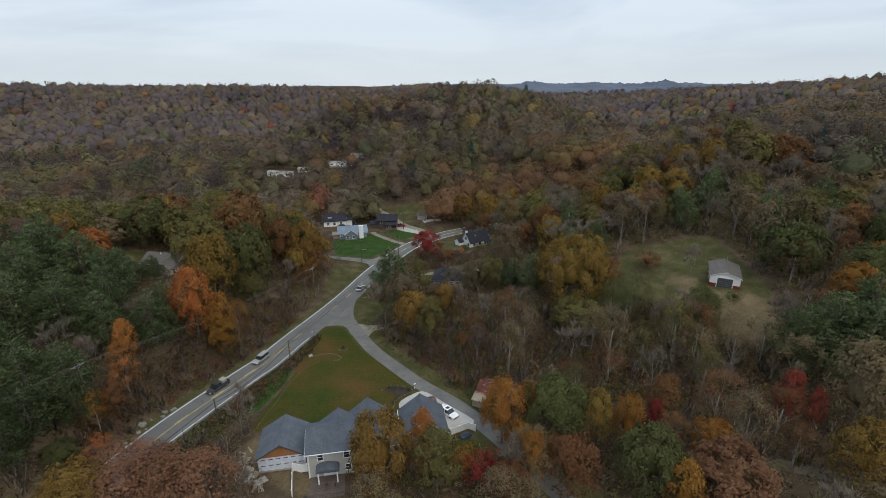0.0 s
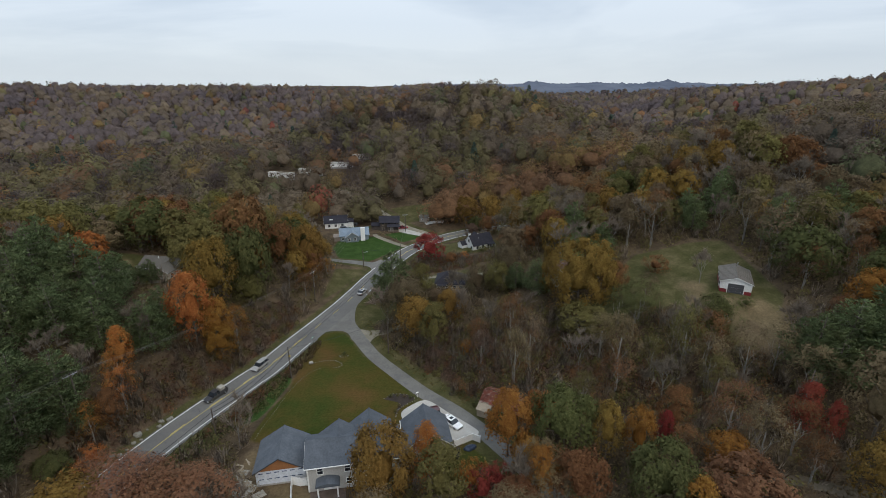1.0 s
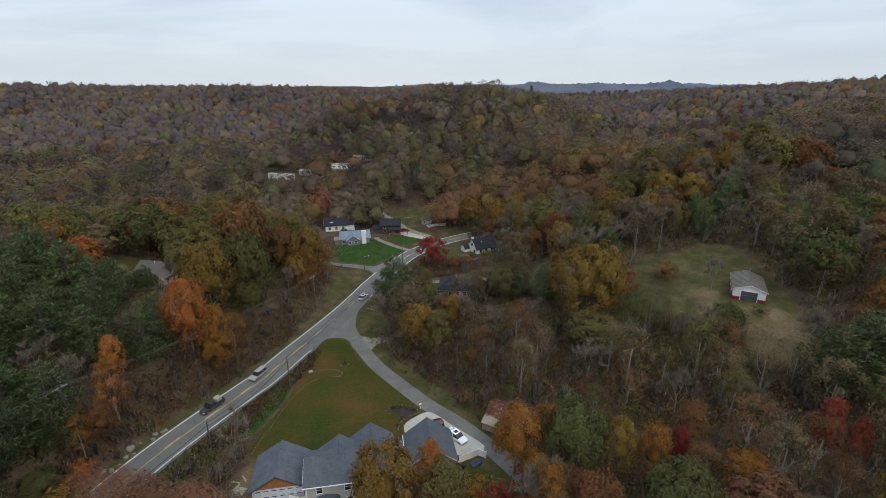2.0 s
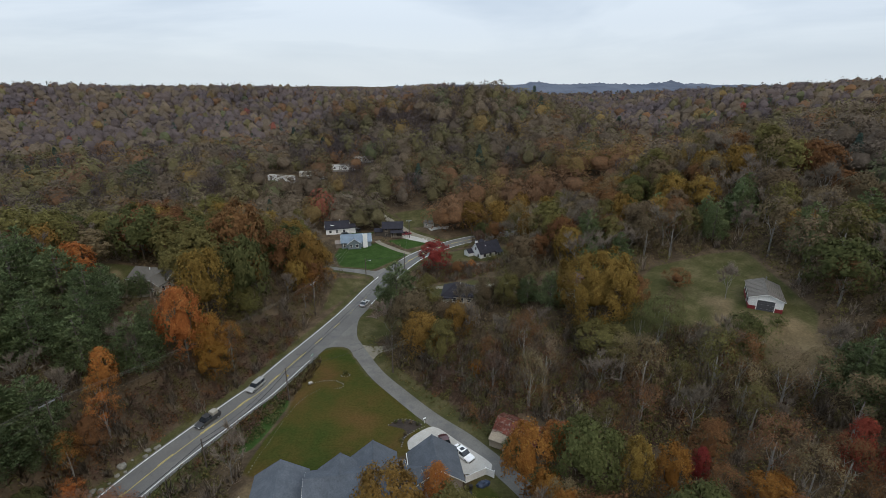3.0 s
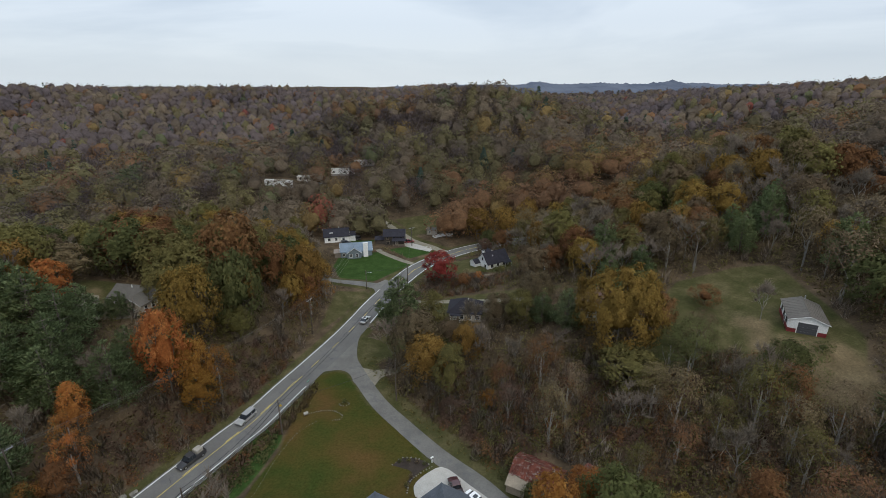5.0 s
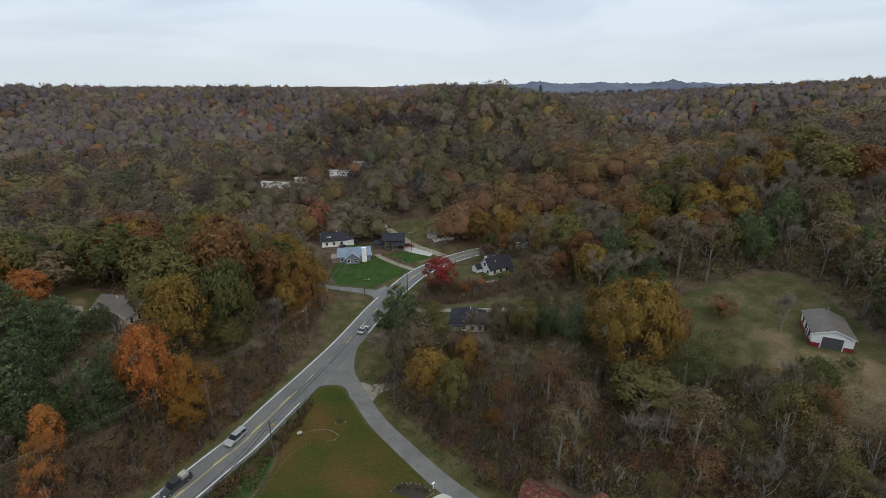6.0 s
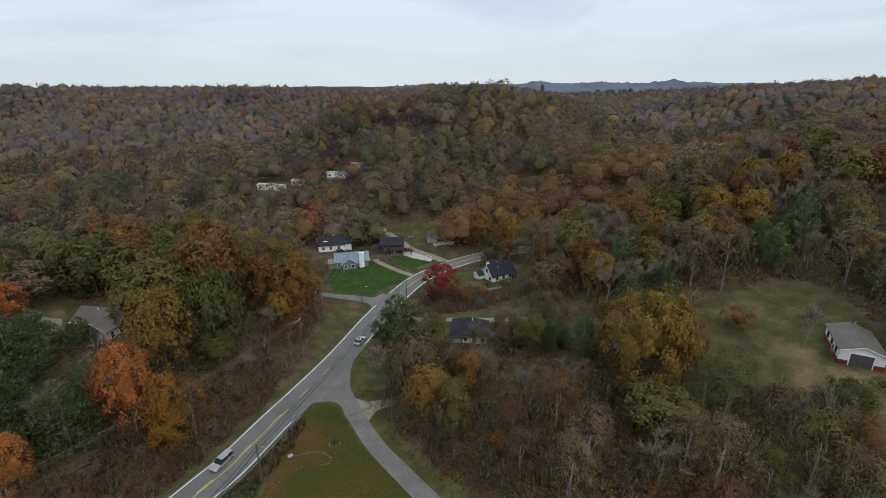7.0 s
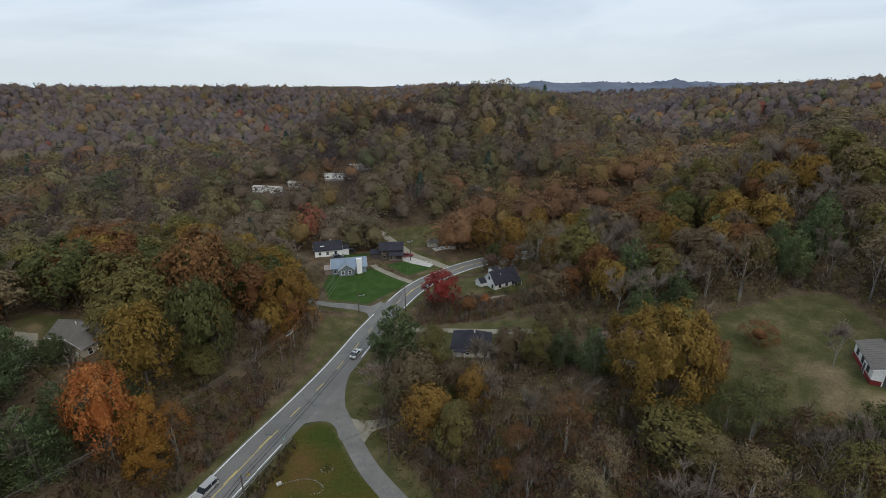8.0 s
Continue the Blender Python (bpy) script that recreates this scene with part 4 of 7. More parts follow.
# trees that stand out: kind, colour, x, y, height, width
NAMED_TREES = [
    ("oak_tree", "gold", 34.3, 115.5, 18.5, 22), ("maple_tree", "red", -6.3, 175.5, 12, 12), ("pine_tree", "pine", -17.3, 145.5, 17, 12), ("maple_tree", "orange", -61.6, 105.6, 20, 9.5),
    ("maple_tree", "amber", -57.6, 107.8, 15, 8), ("thin_tree", "amber", -54, 110.5, 12, 8), ("oak_tree", "rust", -66, 150, 24, 20), ("maple_tree", "rust", -57, 158, 17, 11),
    ("oak_tree", "olive", -79, 140, 16, 19), ("oak_tree", "green", -58, 132, 24, 15), ("oak_tree", "gold", -49, 158, 18, 15), ("oak_tree", "gold", -50, 150, 12, 9),
    ("maple_tree", "gold", -63, 119.5, 24, 13), ("maple_tree", "olive", -57, 128, 10, 9), ("maple_tree", "olive", 33.5, 104.5, 9, 14), ("bare_tree", "twig", 31.5, 103, 9, 9),
    ("shrub", "rust", 58.5, 126, 5.2, 7.5), ("bare_tree", "twig", 65.5, 116, 12, 8), ("oak_tree", "gold", -10.5, 61.5, 17, 13), ("poplar_tree", "orange", -3.4, 64.5, 14.5, 5),
    ("poplar_tree", "olive", -1.2, 61, 13.5, 7.5), ("shrub", "orange", 4, 65, 6, 6), ("shrub", "red", 6, 62.5, 6.5, 6), ("pine_tree", "pine", -82, 119.2, 5, 4),
    ("pine_tree", "pine", -78.3, 118.6, 7, 5), ("oak_tree", "olive", -73.5, 127.5, 11, 10), ("shrub", "green", 10.5, 81.5, 5, 5), ("poplar_tree", "orange", -69, 90, 11, 5),
    ("thin_tree", "orange", -66, 84, 10, 6), ("thin_tree", "amber", -67.5, 76, 9, 6), ("pine_tree", "pine", -67.5, 98, 15, 9), ("bare_tree", "twig", -69.5, 97, 16, 9),
    ("oak_tree", "green", 14, 213, 9, 9), ("maple_tree", "rust", 19, 205, 9, 8), ("maple_tree", "gold", 10, 225, 17, 13), ("maple_tree", "gold", 22, 226, 16, 12),
    ("oak_tree", "gold", 34, 236, 16, 12), ("bare_tree", "twig", -9, 154, 8, 6), ("maple_tree", "olive", -9.5, 128, 10, 9), ("pine_tree", "green", -4.5, 122, 8, 6),
    ("maple_tree", "brown", -3, 130, 9, 9), ("pine_tree", "pine", 38, 135, 12, 7), ("pine_tree", "pine", 47, 138, 12, 7), ("thin_tree", "green", 46.5, 106, 11.5, 10),
    ("thin_tree", "green", 41.5, 106, 11, 8.5), ("thin_tree", "green", 45, 104.5, 9, 9), ("pine_tree", "pine", -85, 115.5, 10, 7.5), ("pine_tree", "pine", 25, 123, 11, 7),
    ("shrub", "green", 70, 103.5, 2.6, 4), ("pine_tree", "pine", 20, 128, 9, 6), ("bare_tree", "twig", 12, 116, 9, 7), ("bare_tree", "twig", 16, 114, 9, 7),
    ("bare_tree", "twig", 20, 116, 9, 7), ("thin_tree", "rust", 8, 108, 7, 6), ("shrub", "amber", 5, 104, 4.5, 4), ("thin_tree", "bramble", -3, 104, 5, 5),
    ("oak_tree", "brown", 10, 136, 10, 11), ("maple_tree", "rust", 2, 168, 5, 5), ("shrub", "green", 14, 178, 3, 4), ("thin_tree", "russet", -35, 54.5, 16, 12),
    ("thin_tree", "russet", -45, 58, 14.5, 12), ("bare_tree", "twig", -37, 58, 13, 11), ("thin_tree", "russet", -51, 60, 13.5, 11), ("thin_tree", "bramble", -46, 60, 13, 11),
    ("bare_tree", "twig", -33, 58, 13, 10), ("thin_tree", "russet", -38, 56, 15, 12), ("bare_tree", "twig", -31, 57, 8, 8), ("thin_tree", "russet", -41, 55.5, 16, 12),
    ("thin_tree", "russet", -47, 54, 16, 12), ("maple_tree", "russet", -57, 57, 9, 9), ("thin_tree", "tan", -34, 60, 8, 8), ("thin_tree", "russet", -54, 67, 8, 8),
    ("maple_tree", "gold", -59, 58, 12, 11), ("bare_tree", "twig", -45, 63, 8, 8), ("bare_tree", "twig", -51, 58, 9, 9), ("maple_tree", "gold", -46.5, 166, 12, 9),
    ("maple_tree", "rust", -47, 157, 12, 9), ("thin_tree", "amber", -44.5, 150, 9, 7), ("maple_tree", "gold", -50, 171, 12, 9), ("thin_tree", "rust", -45.5, 143, 8, 7),
    ("thin_tree", "amber", -42.5, 160, 7, 6), ("oak_tree", "green", -69, 68, 6, 7), ("thin_tree", "orange", -68, 87, 9, 6), ("poplar_tree", "rust", -66.5, 80.5, 8, 5),
    ("shrub", "orange", -66, 73, 4, 5), ("maple_tree", "amber", -55.8, 105.5, 10, 8), ("thin_tree", "russet", -60, 66, 8, 8),
    ("maple_tree", "amber", 11.2, 73, 15, 8.2), ("maple_tree", "orange", 18.4, 80, 8, 6.5), ("oak_tree", "moss", 21.2, 72.5, 15, 13.5), ("maple_tree", "gold", 28, 70, 13.5, 5.6),
    ("maple_tree", "amber", 33.2, 69.5, 11.5, 6), ("maple_tree", "rust", 21, 60.5, 14, 8.6), ("oak_tree", "green", 33, 60, 14, 12.5), ("poplar_tree", "rust", 41, 74, 11, 6),
    ("poplar_tree", "red", 38.6, 71.5, 8, 3.2), ("thin_tree", "russet", 49.7, 71.4, 13, 9), ("maple_tree", "amber", 46.6, 66, 8, 7), ("oak_tree", "russet", 44.6, 57, 11, 16),
    ("oak_tree", "moss", 68.7, 186.7, 16, 14), ("oak_tree", "gold", 76, 173, 15, 13), ("bare_tree", "twig", 118, 160, 18, 14), ("shrub", "orange", 7, 171, 3.6, 3.4), ("shrub", "green", 9, 178.5, 2.6, 3.4), ("shrub", "olive", 16, 177.5, 3, 4), ("maple_tree", "bramble", 11.5, 203, 7, 6), ("maple_tree", "brown", 24, 178, 8, 7), ("thin_tree", "rust", 21, 168, 7, 6), ("poplar_tree", "red", 61.2, 70, 12, 4), ("poplar_tree", "red", 64.6, 68, 9, 3.2), ("thin_tree", "rust", 58.5, 67.5, 11, 8),
    ("maple_tree", "tan", 70.2, 66.4, 18.5, 11), ("maple_tree", "gold", 64, 56.8, 14, 9), ("thin_tree", "tan", 52, 66, 12, 8), ("pine_tree", "pine", 71.2, 83, 13, 11),
    ("pine_tree", "pine", 77.5, 83, 14, 12), ("pine_tree", "pine", 81, 78.5, 14, 12), ("pine_tree", "pine", 73, 79, 10, 10), ("pine_tree", "pine", 86, 85, 14, 12),
    ("pine_tree", "pine", 91, 80, 14, 12), ("maple_tree", "amber", 89, 93, 12, 10), ("maple_tree", "green", 59, 98, 11, 8.5), ("thin_tree", "moss", 61.5, 97, 10, 8),
    ("bare_tree", "twig", 51, 97, 13, 8), ("bare_tree", "twig", 55, 95, 14, 7), ("bare_tree", "twig", 12, 63, 12, 8), ("thin_tree", "tan", 66, 76, 13, 8),
    ("maple_tree", "tan", -99, 132, 10, 13), ("bare_tree", "twig", 12.9, 63.5, 12, 8), ("thin_tree", "tan", 15.9, 60.5, 9, 7), ("thin_tree", "rust", 18.5, 64.5, 9, 6), ("maple_tree", "rust", 10.5, 58.5, 9, 7), ("maple_tree", "amber", 14, 69, 9, 6), ("bare_tree", "twig", 19.5, 61.8, 9, 7), ("thin_tree", "tan", 16, 66, 10, 7),
    ("shrub", "red", 8.6, 64.5, 6, 5), ("poplar_tree", "amber", 15, 62, 12, 5), ("thin_tree", "olive", 27, 82, 9, 5), ("thin_tree", "russet", 35, 86, 8, 8),
    ("pine_tree", "pine", -97, 106, 15, 11), ("pine_tree", "pine", -88.6, 108.3, 15, 11), ("pine_tree", "pine", -81.7, 107, 14, 10), ("pine_tree", "pine", -89, 88.5, 14, 11),
    ("pine_tree", "pine", -83, 92, 14, 11), ("pine_tree", "pine", -75.5, 93.5, 13, 9), ("pine_tree", "pine", -94, 97, 15, 11), ("pine_tree", "pine", -79.5, 76, 12, 10),
    ("pine_tree", "pine", -74, 79, 12, 9), ("pine_tree", "pine", -74.5, 70, 11, 9), ("pine_tree", "pine", -81, 68, 12, 10), ("pine_tree", "pine", -70.5, 75.5, 9, 7),
    ("pine_tree", "pine", -86, 79, 14, 10), ("bare_tree", "twig", -79, 84, 12, 8), ("bare_tree", "twig", -74, 85, 11, 8), ("shrub", "orange", -66.5, 69, 4, 4.5),
    ("maple_tree", "gold", -56.5, 53.5, 11, 10),
]
for k, (kind, colour, x, y, h, w) in enumerate(NAMED_TREES):
    plant(kind, colour, x, y, h, w, 47 * k, k % 2 if k else 9)

HOUSE_SPOTS = [(14, 166, 8), (20, 170, 7), (-40, 176, 7), (-48, 178, 6), (16, 177, 8), (22, 184, 7), (13, 84, 8), (8, 79, 6), (8, 173, 9), (0, 150, 8), (-50, 212, 10), (-3, 165, 7), (-86, 117, 6), (-22, 59, 11), (-70, 115, 5), (-24, 70, 15), (-2, 77, 11), (-40, 205, 11), (71, 113, 9), (-80, 125, 9), (14, 187, 9), (2, 141, 7), (29, 130, 7), (-27, 217, 8), (-56, 222, 9), (12, 86.5, 6), (-9, 231, 6), (-95, 279, 14), (-70, 305, 12), (-69, 79, 4), (-65.5, 91, 4), (-62.5, 94, 6)]


def open_land(x, y, grow=0.0):
    """Whether a place is kept free of trees."""
    d, _ = line_distance(x, y, MAIN_LINE)
    e, _ = line_distance(x, y, SIDE_LINE)
    b, _ = line_distance(x, y, BACK_LINE)
    free = (d < 9 + grow) | (e < 6.5 + grow) | (b < 4.5 + grow)
    for shapes in (MOWN, LUSH, ROUGH, EARTH):
        for o in shapes:
            free |= inside(x, y, o) > -2.0 - grow
    for hx, hy, r in HOUSE_SPOTS:
        free |= np.hypot(x - hx, y - hy) < r + grow
    return free


# brushy banks with few trees
BRUSH = [[(-58, 84), (-50, 104), (-44, 122), (-46, 136), (-52, 132), (-58, 116), (-63, 100), (-66, 84)],
         [(-4, 100), (8, 92), (18, 94), (30, 88), (44, 96), (40, 106), (28, 112), (10, 114), (-2, 118), (-8, 108)],
         [(-70, 70), (-70, 80), (-64, 96), (-56, 90), (-60, 78), (-64, 66)], [(-44, 84), (-50, 82), (-44, 100), (-40, 108), (-38, 106), (-42, 94)], [(-13, 169), (-8, 180), (2, 178), (9, 172), (19, 171), (22, 164), (10, 162), (0, 163), (-12, 166)]]


def brushy(x, y):
    out = np.zeros(np.shape(x), bool)
    for o in BRUSH:
        out |= inside(x, y, o) > -1
    return out


def pick(rng, x, y):
    """Which tree grows at a place of the near woods: kind, colour, height."""
    def of(*choices):
        w = np.array([c[0] for c in choices], float)
        return choices[rng.choice(len(choices), p=w / w.sum())][1:]
    if x < -62 and y < 114:
        return of((6, "pine_tree", "pine", 14), (1.0, "oak_tree", "green", 11), (0.5, "maple_tree", "rust", 10), (1.5, "bare_tree", "twig", 15), (1.5, "thin_tree", "tan", 14))
    if y < 78:
        if x < -25:
            return of((3, "maple_tree", "rust", 9), (3, "bare_tree", "twig", 10), (2, "thin_tree", "rust", 10), (1, "maple_tree", "gold", 9))
        return of((1, "poplar_tree", "amber", 10), (1.5, "oak_tree", "green", 10), (0.3, "poplar_tree", "red", 8), (2, "maple_tree", "rust", 9), (3, "thin_tree", "tan", 11), (4, "bare_tree", "twig", 11), (2, "thin_tree", "rust", 10))
    if x < -40 and y < 185:
        return of((4, "maple_tree", "olive", 15), (2, "oak_tree", "green", 14), (3, "maple_tree", "gold", 15), (2, "oak_tree", "rust", 15), (2, "thin_tree", "tan", 14), (2, "maple_tree", "brown", 14), (2, "bare_tree", "twig", 13), (0.4, "maple_tree", "orange", 10))
    if x > 82 and y < 116:
        return of((2.5, "pine_tree", "pine", 15), (2, "oak_tree", "green", 13), (1, "maple_tree", "amber", 12), (3, "thin_tree", "tan", 14), (2, "thin_tree", "rust", 13), (2, "bare_tree", "twig", 13))
    if x > 0 and y < 112:
        return of((4, "thin_tree", "tan", 12), (4, "bare_tree", "twig", 12), (2.5, "thin_tree", "olive", 12), (1, "maple_tree", "rust", 8), (2, "thin_tree", "rust", 11), (1.5, "thin_tree", "bramble", 9), (2, "thin_tree", "brown", 12), (1, "poplar_tree", "gold", 9))
    if x > 0 and y < 165:
        return of((2.0, "pine_tree", "pine", 14), (2.5, "thin_tree", "brown", 15), (5, "bare_tree", "twig", 14), (1.5, "maple_tree", "brown", 13), (1.2, "maple_tree", "rust", 12), (2, "maple_tree", "olive", 13), (1, "maple_tree", "gold", 12))
    return of((6, "bare_tree", "twig", 16), (2, "maple_tree", "brown", 16), (3, "poplar_tree", "olive", 17), (1.5, "maple_tree", "gold", 15), (1.5, "oak_tree", "rust", 15), (3, "thin_tree", "tan", 16), (2, "maple_tree", "olive", 16))


rng = np.random.default_rng(11)
placed = np.array([(x, y, w / 2) for _, _, x, y, _, w in NAMED_TREES])
cells = [(i, j) for i in np.arange(-120, 128, 7.4) for j in np.arange(54, 214, 7.4)]
for i, j in cells:
    x, y = i + rng.uniform(-2.9, 2.9), j + rng.uniform(-2.9, 2.9)
    roll, turn, variant, sz = rng.random(), rng.uniform(0, 360), int(rng.integers(0, 2)), rng.uniform(0.78, 1.2)
    kind, colour, h = pick(rng, x, y)
    if abs(x) > 30 + 0.86 * y + 8 or bool(open_land(np.array(x), np.array(y))) or (bool(brushy(np.array(x), np.array(y))) and roll < (0.85 if x < -30 else 0.5)):
        continue
    if (np.hypot(placed[:, 0] - x, placed[:, 1] - y) < placed[:, 2] * 0.55 + 2.6).any():
        continue
    plant(kind, colour, x, y, h * sz, None, turn, variant)


# ---------------- far woods ----------------
def wood_template(rng, kind, sprays, size):
    """A far tree about 12 m high: vertices, triangles and shading normals."""
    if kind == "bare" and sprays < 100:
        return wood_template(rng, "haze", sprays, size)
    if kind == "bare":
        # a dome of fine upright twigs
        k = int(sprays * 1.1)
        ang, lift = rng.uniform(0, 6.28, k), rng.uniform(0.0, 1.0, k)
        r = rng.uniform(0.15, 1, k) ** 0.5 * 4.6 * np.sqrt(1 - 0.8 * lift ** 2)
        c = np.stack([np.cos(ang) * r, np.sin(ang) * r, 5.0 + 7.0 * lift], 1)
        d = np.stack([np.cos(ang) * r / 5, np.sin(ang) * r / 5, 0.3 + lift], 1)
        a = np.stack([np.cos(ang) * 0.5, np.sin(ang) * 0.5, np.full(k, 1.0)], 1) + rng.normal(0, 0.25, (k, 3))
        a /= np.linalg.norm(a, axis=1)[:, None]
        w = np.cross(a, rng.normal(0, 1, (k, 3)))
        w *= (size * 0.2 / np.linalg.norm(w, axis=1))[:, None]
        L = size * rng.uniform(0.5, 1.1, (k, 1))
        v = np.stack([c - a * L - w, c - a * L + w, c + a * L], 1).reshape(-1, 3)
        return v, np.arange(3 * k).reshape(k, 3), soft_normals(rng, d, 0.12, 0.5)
    if kind == "pine":
        u = rng.random(sprays) ** 0.7
        ang = rng.uniform(0, 6.28, sprays)
        r = (3.2 * (1 - u) + 0.3) * rng.uniform(0.6, 1.0, sprays)
        out = np.stack([np.cos(ang), np.sin(ang), np.full(sprays, 0.5)], 1)
        c = np.stack([np.cos(ang) * r, np.sin(ang) * r, 2 + 11 * u], 1)
        return (*leaf_arrays(rng, c, out, size), soft_normals(rng, out, 0.15))
    wide, point = {"olive": (10.0, 0.3), "gold": (12.5, 0.05), "rust": (13.0, 0.0), "green": (12.0, 0.05), "brown": (11.5, 0.15), "red": (9.0, 0.2), "haze": (10.5, 0.1)}[kind]
    core, fill = ((8, 12), 0.56) if sprays > 450 else ((7, 10), 0.66) if sprays > 150 else ((5, 7), 0.82) if sprays > 25 else ((4, 6), 0.85)
    return crown(rng, 13, wide, 0.02, sprays, size, max(10, min(44, sprays // 8)), point, 0.0, 0.18, 0.1, core=core, fill=fill, rough=0.06, lift=0.5 if sprays > 200 else 1.0)[:3]


WOODS = {
    "gold": woods("far_gold_woods", [(0.0, (0.105, 0.076, 0.036)), (1.0, (0.150, 0.108, 0.046))]),
    "olive": woods("far_olive_woods", [(0.0, (0.086, 0.075, 0.042)), (1.0, (0.116, 0.104, 0.054))]),
    "rust": woods("far_rust_woods", [(0.0, (0.104, 0.066, 0.042)), (1.0, (0.138, 0.080, 0.044))]),
    "brown": woods("far_brown_woods", [(0.0, (0.088, 0.071, 0.054)), (1.0, (0.114, 0.092, 0.068))]),
    "red": woods("far_red_woods", [(0.0, (0.125, 0.046, 0.036)), (1.0, (0.165, 0.062, 0.044))]),
    "green": woods("far_green_woods", [(0.0, (0.060, 0.066, 0.038)), (1.0, (0.078, 0.084, 0.046))]),
    # bare twig grey, pushed towards purple so the colour carries distance haze
    "bare": woods("far_hazed_bare_woods", [(0.0, (0.082, 0.067, 0.065)), (1.0, (0.094, 0.078, 0.077))]),
    "pine": woods("far_pines", [(0.0, (0.034, 0.049, 0.039)), (1.0, (0.049, 0.070, 0.055))]),
}
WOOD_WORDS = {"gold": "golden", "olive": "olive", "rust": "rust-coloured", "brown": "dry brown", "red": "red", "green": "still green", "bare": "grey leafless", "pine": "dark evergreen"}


def grow_woods(label, spots, rng, sprays, size, shares, patchy, ridge_gold=0.0, tall=1.0):
    """A sheet of far woods, one joined mesh for each colour."""
    names = list(WOODS)
    x, y = spots[:, 0], spots[:, 1]
    score = np.log(np.array(shares))[None] + rng.gumbel(0, 1, (len(spots), len(names)))
    for k in range(len(names)):
        score[:, k] += patchy * np.sin(x / 37 + 2.1 * k) * np.sin(y / 43 + 1.3 * k * k)
    if ridge_gold:
        # a belt of golden oaks along the shoulder of the eastern hill
        belt, _ = line_distance(x, y, np.array([(5.0, 230.0), (20, 247), (53, 253), (92, 264), (131, 300), (165, 320)]))
        score[:, names.index("gold")] += ridge_gold * (belt < 15)
        score[:, names.index("rust")] += 0.85 * ridge_gold * (belt < 13)
    kinds = score.argmax(1)
    for k, kind in enumerate(names):
        pts = spots[kinds == k]
        if not len(pts):
            continue
        pairs, normals, tints = [], [], []
        for variant in range(5):
            t, tf, tn = wood_template(rng, kind, sprays, size)
            mine = pts[variant::5]
            a = rng.uniform(0, 6.28, len(mine))
            s = rng.uniform(0.75, 1.3, len(mine)) * 1.25
            c, n = np.cos(a) * s, np.sin(a) * s
            px = t[None, :, 0] * c[:, None] - t[None, :, 1] * n[:, None] + mine[:, 0:1]
            py = t[None, :, 0] * n[:, None] + t[None, :, 1] * c[:, None] + mine[:, 1:2]
            pz = t[None, :, 2] * (s * tall * rng.uniform(0.9, 1.15, len(mine)))[:, None] + mine[:, 2:3] - 0.8
            ca, na = np.cos(a)[:, None], np.sin(a)[:, None]
            normals.append(np.stack([tn[None, :, 0] * ca - tn[None, :, 1] * na, tn[None, :, 0] * na + tn[None, :, 1] * ca, np.repeat(tn[None, :, 2], len(mine), 0)], -1).reshape(-1, 3))
            pairs.append((np.stack([px, py, pz], -1).reshape(-1, 3), (tf[None] + len(t) * np.arange(len(mine))[:, None, None]).reshape(-1, 3)))
            tints.append(rng.random(len(mine)).repeat(len(t)))
        me = mesh_from("woods", *joined(*pairs), WOODS[kind], True, np.concatenate(normals))
        me.attributes.new("tint", "FLOAT", "POINT").data.foreach_set("value", np.concatenate(tints).astype(np.float32))
        tagged(new(f"{kind}_woods", me), label.format(WOOD_WORDS[kind]), "woods", kind="stuff")


def wood_spots(rng, x0, x1, y0, y1, cell, keep):
    X, Y = np.meshgrid(np.arange(x0, x1, cell), np.arange(y0, y1, cell))
    X, Y = X + rng.uniform(-0.42, 0.42, X.shape) * cell, Y + rng.uniform(-0.42, 0.42, X.shape) * cell
    ok = keep(X, Y) & (np.abs(X) < 40 + 1.0 * Y)
    X, Y = X[ok], Y[ok]
    return np.column_stack([X, Y, relief(X, Y)])


rng = np.random.default_rng(23)
near_box = lambda x, y: (np.abs(x - 4) < 124) & (y < 214)
away = lambda x, y, a, b: (np.hypot(x, y) >= a) & (np.hypot(x, y) < b)
behind = lambda x, y: ~near_box(x, y) & ~open_land(x, y, 0.3)
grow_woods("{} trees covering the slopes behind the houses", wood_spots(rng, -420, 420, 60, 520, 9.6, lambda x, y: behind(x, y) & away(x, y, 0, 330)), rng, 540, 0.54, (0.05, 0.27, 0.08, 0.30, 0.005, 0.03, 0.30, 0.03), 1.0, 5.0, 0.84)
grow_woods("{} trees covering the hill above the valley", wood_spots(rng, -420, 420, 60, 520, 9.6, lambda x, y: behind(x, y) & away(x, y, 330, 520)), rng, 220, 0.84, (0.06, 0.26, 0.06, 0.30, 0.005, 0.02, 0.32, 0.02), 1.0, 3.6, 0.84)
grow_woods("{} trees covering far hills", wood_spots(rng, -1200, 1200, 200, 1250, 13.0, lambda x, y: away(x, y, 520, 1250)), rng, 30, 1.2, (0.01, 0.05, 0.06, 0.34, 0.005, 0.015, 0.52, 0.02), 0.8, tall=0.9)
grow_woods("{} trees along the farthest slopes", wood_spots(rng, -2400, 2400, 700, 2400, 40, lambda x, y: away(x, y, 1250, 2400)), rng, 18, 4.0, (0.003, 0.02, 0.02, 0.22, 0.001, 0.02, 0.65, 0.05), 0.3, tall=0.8)


